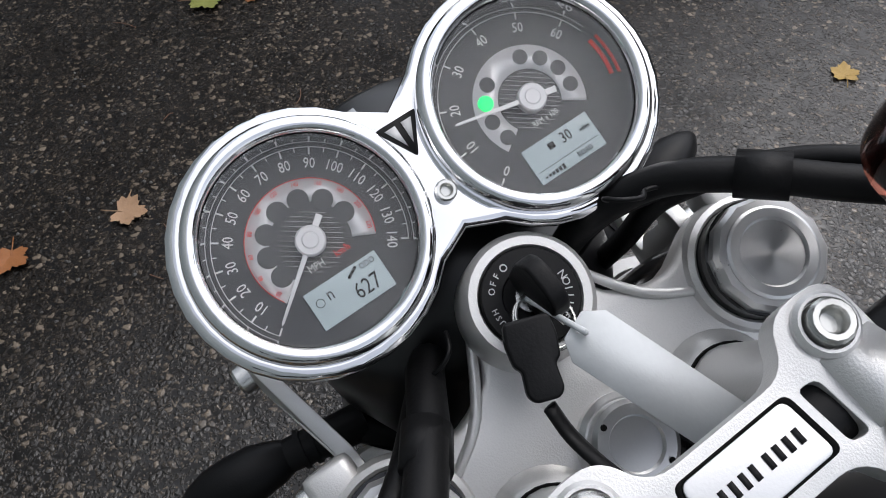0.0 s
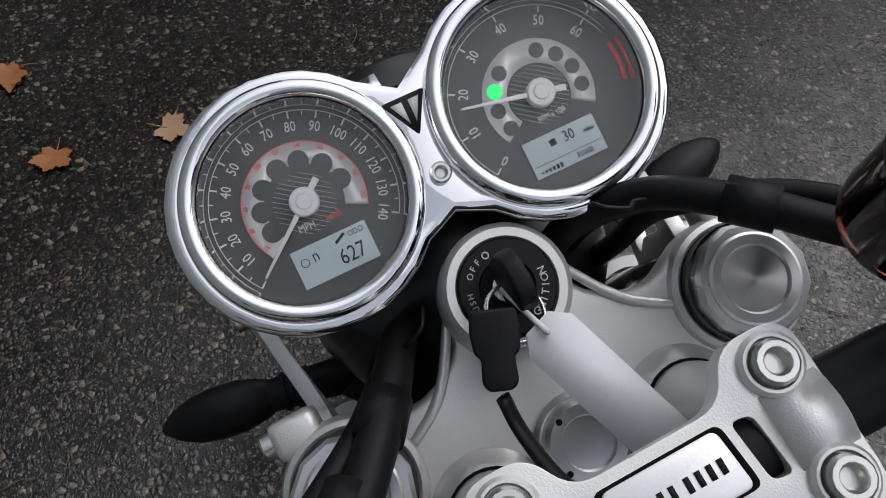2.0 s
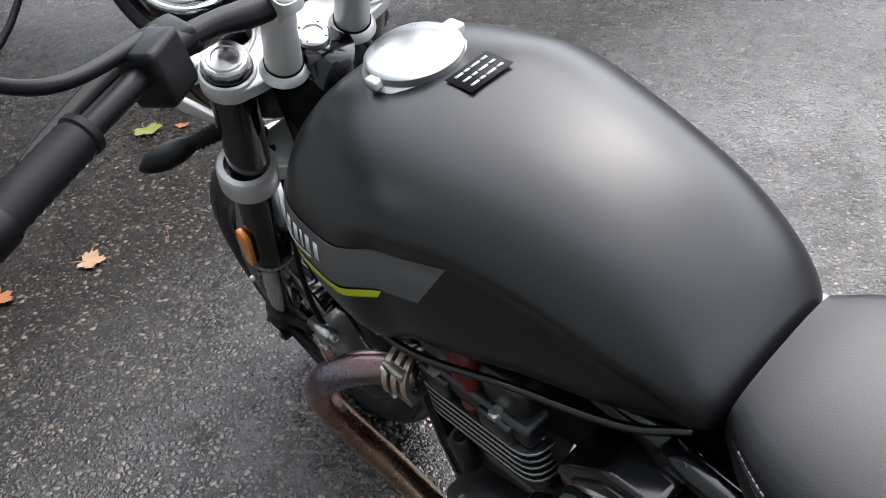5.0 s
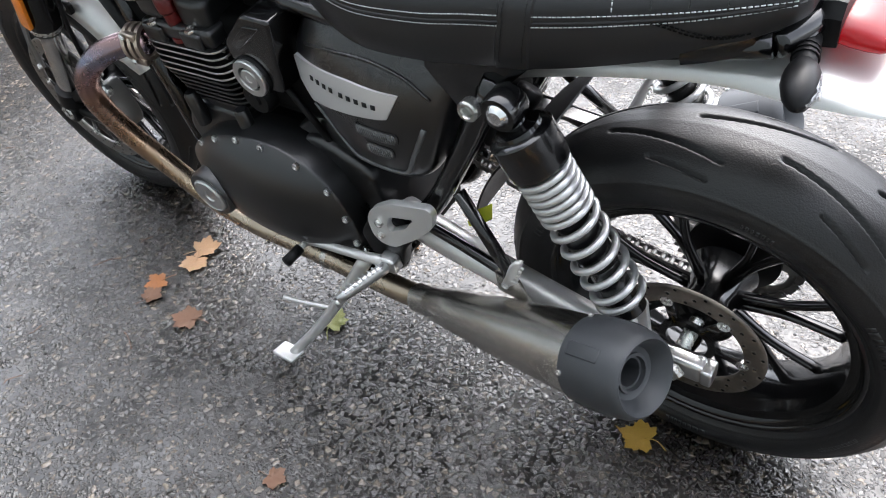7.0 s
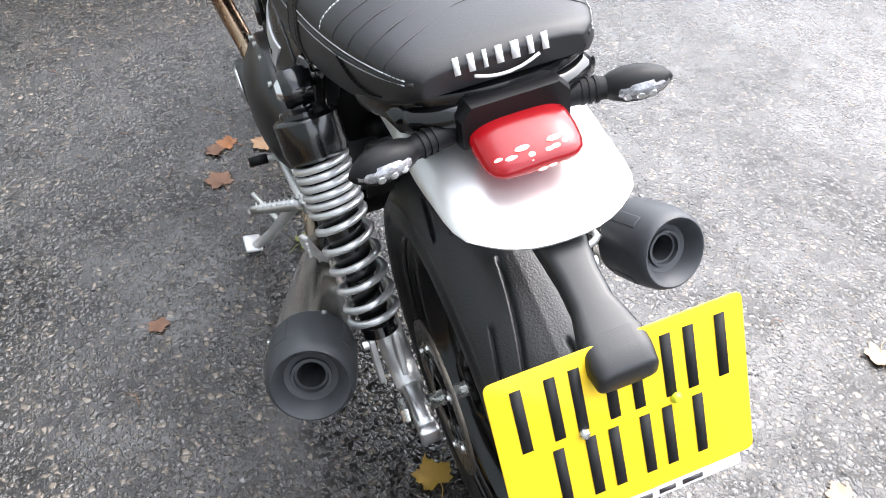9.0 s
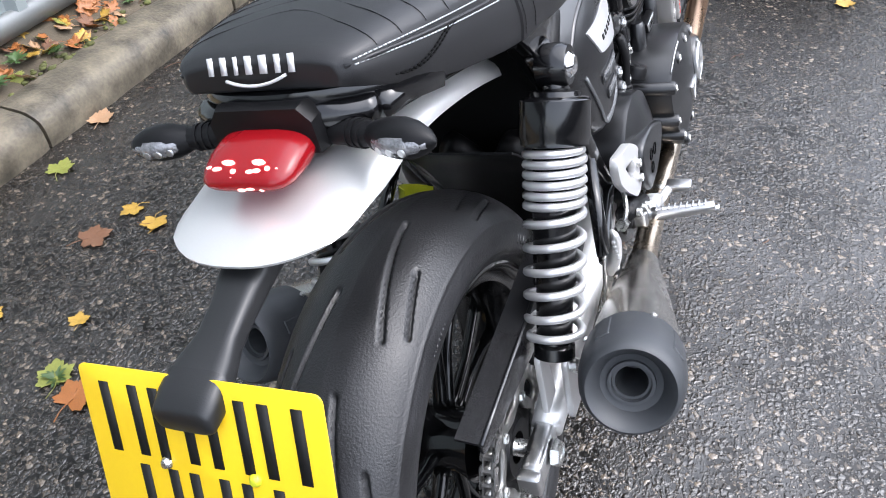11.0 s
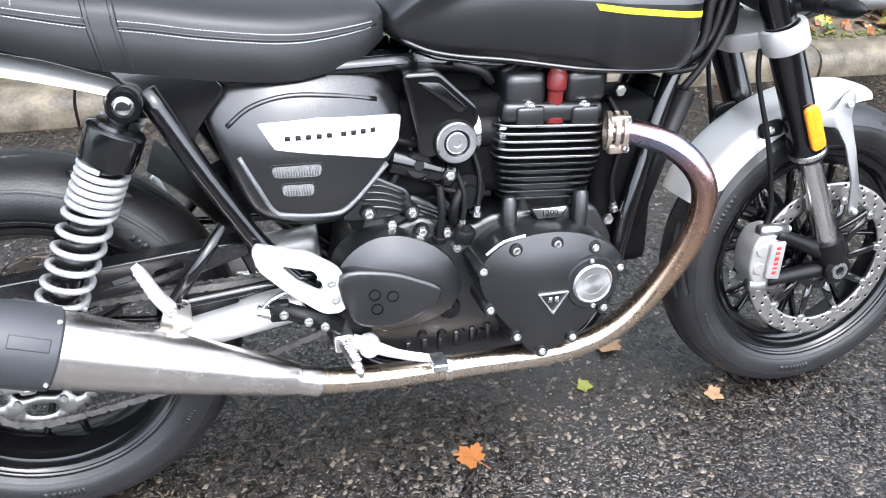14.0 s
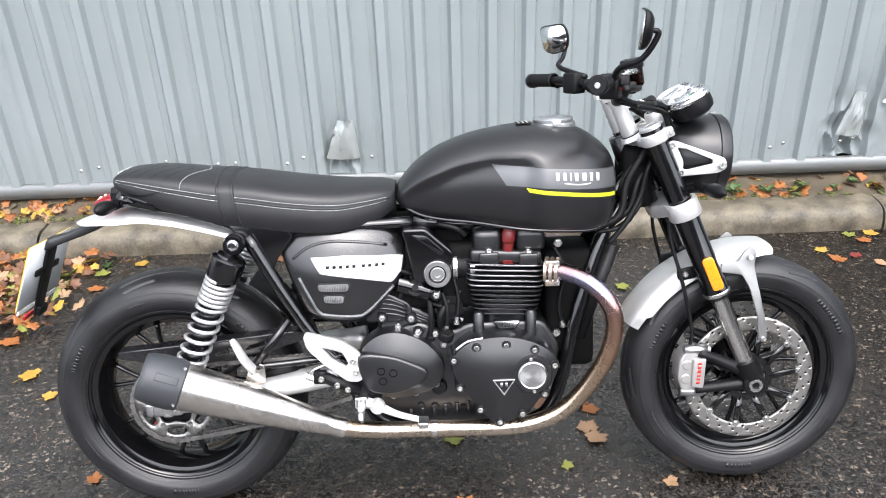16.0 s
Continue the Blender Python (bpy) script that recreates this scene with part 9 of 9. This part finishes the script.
LEAVES = [  # x, y, radius, colour
    (2.83, -0.17, 0.075, "green"), (2.77, -0.27, 0.035, "orange"), (2.28, 0.26, 0.06, "pale"), (2.3, 0.48, 0.06, "orange"), (2.57, 0.51, 0.062, "orange"),
    (1.09, 0.165, 0.052, "pale"), (1.09, 0.285, 0.042, "orange"), (0.94, 0.33, 0.055, "brown"), (0.05, 0.12, 0.052, "yellow"), (-0.3, 0.08, 0.036, "orange"),
    (0.68, 0.19, 0.05, "green"), (0.53, 0.51, 0.035, "brown"), (-0.7, 0.62, 0.04, "yellow"), (0.04, -0.82, 0.05, "pale"), (-0.2, -0.39, 0.045, "pale"), (-0.2, -0.52, 0.045, "pale"),
    (0.24, 0.97, 0.034, "yellow"), (0.92, 1.46, 0.06, "pale"), (0.68, 1.4, 0.06, "green"), (0.6, 1.1, 0.045, "yellow"), (0.57, 1.02, 0.05, "yellow"), (0.47, 1.13, 0.065, "brown"),
    (0.07, 0.84, 0.07, "orange"), (0.1, 0.91, 0.06, "green"), (2.17, -0.49, 0.05, "yellow"), (0.7, -0.09, 0.047, "orange"), (1.24, -0.03, 0.034, "pale"), (0.98, 0.05, 0.03, "green"),
    (-0.15, 0.5, 0.045, "yellow"), (-0.19, 0.32, 0.045, "red"), (1.07, 0.33, 0.04, "brown"), (1.07, 0.2, 0.05, "pale"), (2.27, 1.19, 0.05, "orange"), (2.24, 1.28, 0.045, "yellow"),
    (2.46, 1.37, 0.05, "orange"), (2.43, 1.15, 0.045, "pale"), (2.52, 1.42, 0.05, "yellow"), (2.6, 1.3, 0.05, "orange"), (-0.72, 0.6, 0.055, "yellow"), (-0.6, 0.48, 0.04, "yellow"), (-0.88, 0.84, 0.06, "orange"),
    (-0.73, 1.36, 0.055, "green"), (-0.6, 1.44, 0.05, "yellow"), (-0.71, 1.22, 0.05, "orange"), (1.37, 1.04, 0.045, "green"), (-0.34, 0.95, 0.05, "green"), (2.42, 1.42, 0.045, "green"), (2.36, 1.22, 0.04, "red"),
    (0.35, -1.4, 0.05, "brown"), (1.7, -1.2, 0.05, "yellow"), (3.1, 0.6, 0.05, "orange"), (3.4, 0.2, 0.05, "brown"), (1.9, 0.9, 0.05, "brown"), (0.2, 1.17, 0.05, "yellow"), (-0.45, 1.3, 0.045, "yellow"), (0.0, 1.42, 0.045, "brown"), (3.0, 1.3, 0.05, "yellow"), (3.2, 1.1, 0.05, "orange"), (2.9, 1.0, 0.045, "pale")]
rnd = random.Random(4)
variants = {}
words = {"yellow": "yellow maple leaf lying on wet asphalt", "orange": "orange-brown maple leaf lying on wet asphalt", "brown": "brown maple leaf lying on wet asphalt", "pale": "pale tan maple leaf lying on wet asphalt", "green": "yellow-green maple leaf lying on wet asphalt", "red": "dark red maple leaf lying on wet asphalt"}
for i, (x, y, r, col) in enumerate(LEAVES):
    k = (col, i % 4)
    if k not in variants:
        variants[k] = leaf_mesh(i, col)
    ob = new("fallen_leaf", variants[k])
    ob.matrix_world = Matrix.Translation((x, y, ground_z(y) + 0.001)) @ Matrix.Rotation(math.atan(SLOPE), 4, "X") @ Matrix.Rotation(rnd.uniform(0, 6.28), 4, "Z") @ Matrix.Diagonal((r * 0.85, r * 0.85, r * 0.85, 1))
    tagged(ob, words[col], "leaf", "fallen leaves on the road")
# pine needles and twigs on the road
bm = bmesh.new()
for k in range(70):
    x, y = rnd.uniform(-1.2, 3.2), rnd.uniform(-0.9, 1.45)
    a, l = rnd.uniform(0, 6.28), rnd.uniform(0.02, 0.07)
    p = V((x, y, ground_z(y) + 0.003))
    d = V((math.cos(a), math.sin(a), SLOPE * -0.0)) * l
    tube(bm, [p, p + d * 0.5 + V((rnd.uniform(-0.008, 0.008), rnd.uniform(-0.008, 0.008), 0.002)), p + d + V((0, 0, SLOPE * d.y))], 0.0009, 4, 3)
tagged(part("twigs", bm, LEAFMATS["brown"], None), "thin brown twigs and stalks on the road", "twigs", kind="stuff")
# heap of leaves against the kerb behind the bike, and litter on the verge
bm_by = {c: bmesh.new() for c in LEAFMATS}
for k in range(760):
    if k < 340:
        x, y = rnd.gauss(-1.12, 0.2), rnd.uniform(0.85, 1.5)
        z = ground_z(y) + rnd.uniform(0.0, 0.05)
    else:
        x = rnd.uniform(-1.8, 4.2)
        y = KERB(x) + rnd.uniform(0.17, 0.33)
        z = -0.005 + 0.055 * (y - KERB(x) - 0.15) / 0.3 + 0.006
    c = rnd.choice(["yellow", "orange", "brown", "pale", "brown", "orange", "green"])
    loc = bmesh.new()
    src_mesh = variants.get((c, k % 4)) or variants[[q for q in variants if q[0] == c][0]]
    loc.from_mesh(src_mesh)
    r = rnd.uniform(0.022, 0.045)
    join(bm_by[c], loc, Matrix.Translation((x, y, z)) @ Euler((rnd.uniform(-0.7, 0.7), rnd.uniform(-0.7, 0.7), rnd.uniform(0, 6.28))).to_matrix().to_4x4() @ Matrix.Diagonal((r, r, r, 1)))
for c, b in bm_by.items():
    tagged(part("leaf_litter", b, LEAFMATS[c], None), words[c].split(" lying")[0] + " litter by the kerb and verge", "leaf litter", kind="stuff")


def weed_mesh(seed, n=16, size=0.06):
    rnd = random.Random(seed)
    bm = bmesh.new()
    for k in range(n):
        a = 2 * math.pi * k / n + rnd.uniform(-0.3, 0.3)
        l, w, up = size * rnd.uniform(0.6, 1.2), size * rnd.uniform(0.1, 0.2), rnd.uniform(0.3, 1.3)
        d = V((math.cos(a), math.sin(a), 0))
        sd = V((-d.y, d.x, 0))
        rows = []
        for t in np.linspace(0, 1, 6):
            c = d * (l * t) + V((0, 0, l * up * (t - 0.6 * t * t)))
            ww = w * math.sin(math.pi * (0.1 + 0.88 * t)) * (1 + 0.35 * (-1) ** int(t * 5))
            rows.append((bm.verts.new(c - sd * ww), bm.verts.new(c + V((0, 0, -ww * 0.3))), bm.verts.new(c + sd * ww)))
        for p, q in zip(rows, rows[1:]):
            bm.faces.new((p[0], q[0], q[1], p[1]))
            bm.faces.new((p[1], q[1], q[2], p[2]))
    return bm


bm = bmesh.new()
for i, (x, dy, sc_) in enumerate(((0.83, 0.2, 1.2), (0.95, 0.24, 1.0), (2.0, 0.2, 1.3), (2.15, 0.19, 1.1), (2.32, 0.22, 0.9), (2.45, 0.2, 0.8), (2.75, 0.2, 1.0), (1.85, 0.24, 0.8), (0.1, -0.6, 0.7), (-0.74, -0.1, 0.9), (1.4, 0.2, 0.7), (-0.1, 0.2, 0.7), (3.1, 0.2, 1.1), (0.4, 0.21, 0.8), (1.05, 0.19, 0.8), (0.75, 0.26, 0.9), (2.55, 0.24, 1.0))):
    y = KERB(x) + dy
    z = ground_z(y) if dy < 0 else 0.01 + 0.055 * (dy - 0.15) / 0.3
    join(bm, weed_mesh(i), pose(x, y, z, 0, 0, 73 * i) @ Matrix.Diagonal((sc_ * 0.62, sc_ * 0.62, sc_ * 0.62, 1)))
tagged(part("weeds", bm, WEED, None, sharp=60), "small green weeds growing along the kerb", "weeds", kind="stuff")
bm = bmesh.new()
for k in range(420):
    x = rnd.uniform(-1.5, 3.8)
    y = KERB(x) + rnd.uniform(0.14, 0.2)
    bmesh.ops.create_icosphere(bm, subdivisions=1, radius=rnd.uniform(0.004, 0.012), matrix=Matrix.Translation((x, y, 0.004 + rnd.uniform(-0.004, 0.004))) @ Matrix.Diagonal((1.5, 1.2, 0.6, 1)))
tagged(part("moss", bm, MOSS, None, sharp=180), "moss along the back of the kerb", "moss", kind="stuff")
# loose chips in the road surface
bm = bmesh.new()
for k in range(2600):
    x, y = rnd.uniform(-0.9, 2.8), rnd.uniform(-0.75, 1.46)
    r = rnd.uniform(0.0018, 0.0042)
    bmesh.ops.create_icosphere(bm, subdivisions=1, radius=r, matrix=Matrix.Translation((x, y, ground_z(y) + r * 0.1)) @ Matrix.Rotation(rnd.uniform(0, 3), 4, "Z") @ Matrix.Diagonal((1.3, rnd.uniform(0.7, 1.2), 0.7, 1)))
tagged(part("stone_chips", bm, mk("stone_chip", (0.04, 0.038, 0.036), 0.35, 0, 0.6, 60, 300, 0.3, 0.15), None, sharp=20), "small stone chips standing out of the asphalt", "stone chips", kind="stuff")

# ---- another machine parked ahead: its rear wheel and stand ----
other = empty("parked_motorcycle", Matrix.Translation((3.42, -0.6, ground_z(-0.6))) @ Matrix.Rotation(radians(12), 4, "Z") @ Matrix.Rotation(radians(-10), 4, "X"), "dark motorcycle parked on the road ahead", "motorcycle")
ob = place("tyre", rt.data, other, Matrix.Translation((0, 0, -0.002)))
ob = place("wheel", rear_wheel.data, other, Matrix.Translation((0, 0, -0.002)))
bm = bmesh.new()
tube(bm, [(0.0, 0.11, 0.31), (0.3, 0.12, 0.36), (0.5, 0.1, 0.4)], 0.028, 12, 4)
tube(bm, [(0.0, -0.11, 0.31), (0.3, -0.12, 0.36), (0.5, -0.1, 0.4)], 0.028, 12, 4)
part("swingarm", bm, PLASTIC, other)
bm = bmesh.new()
tube(bm, [(0.5, 0.2, 0.34), (0.38, 0.5, 0.17), (0.3, 0.92, 0.09)], 0.014, 10, 4)
tube(bm, [(0.3, 0.9, 0.09), (0.42, 1.1, 0.2), (0.5, 1.18, 0.4)], 0.012, 10, 4)
part("side_stand", bm, PLASTIC, other, "black side stand")
bm = bmesh.new()
prism(bm, fillet(P3([(0.3, 0.35), (0.35, 0.7), (0.8, 0.75), (1.1, 0.6), (1.0, 0.28), (0.5, 0.25)]), 0.05), -0.12, 0.12, XZ, 0.03)
part("engine_body", bm, DARK, other)
bm = bmesh.new()
prism(bm, fillet(P3([(-0.25, 0.82), (0.1, 0.78), (0.6, 0.76), (0.62, 0.84), (0.1, 0.88), (-0.25, 0.9)]), 0.03), -0.11, 0.11, XZ, 0.03)
part("seat", bm, VINYL, other)
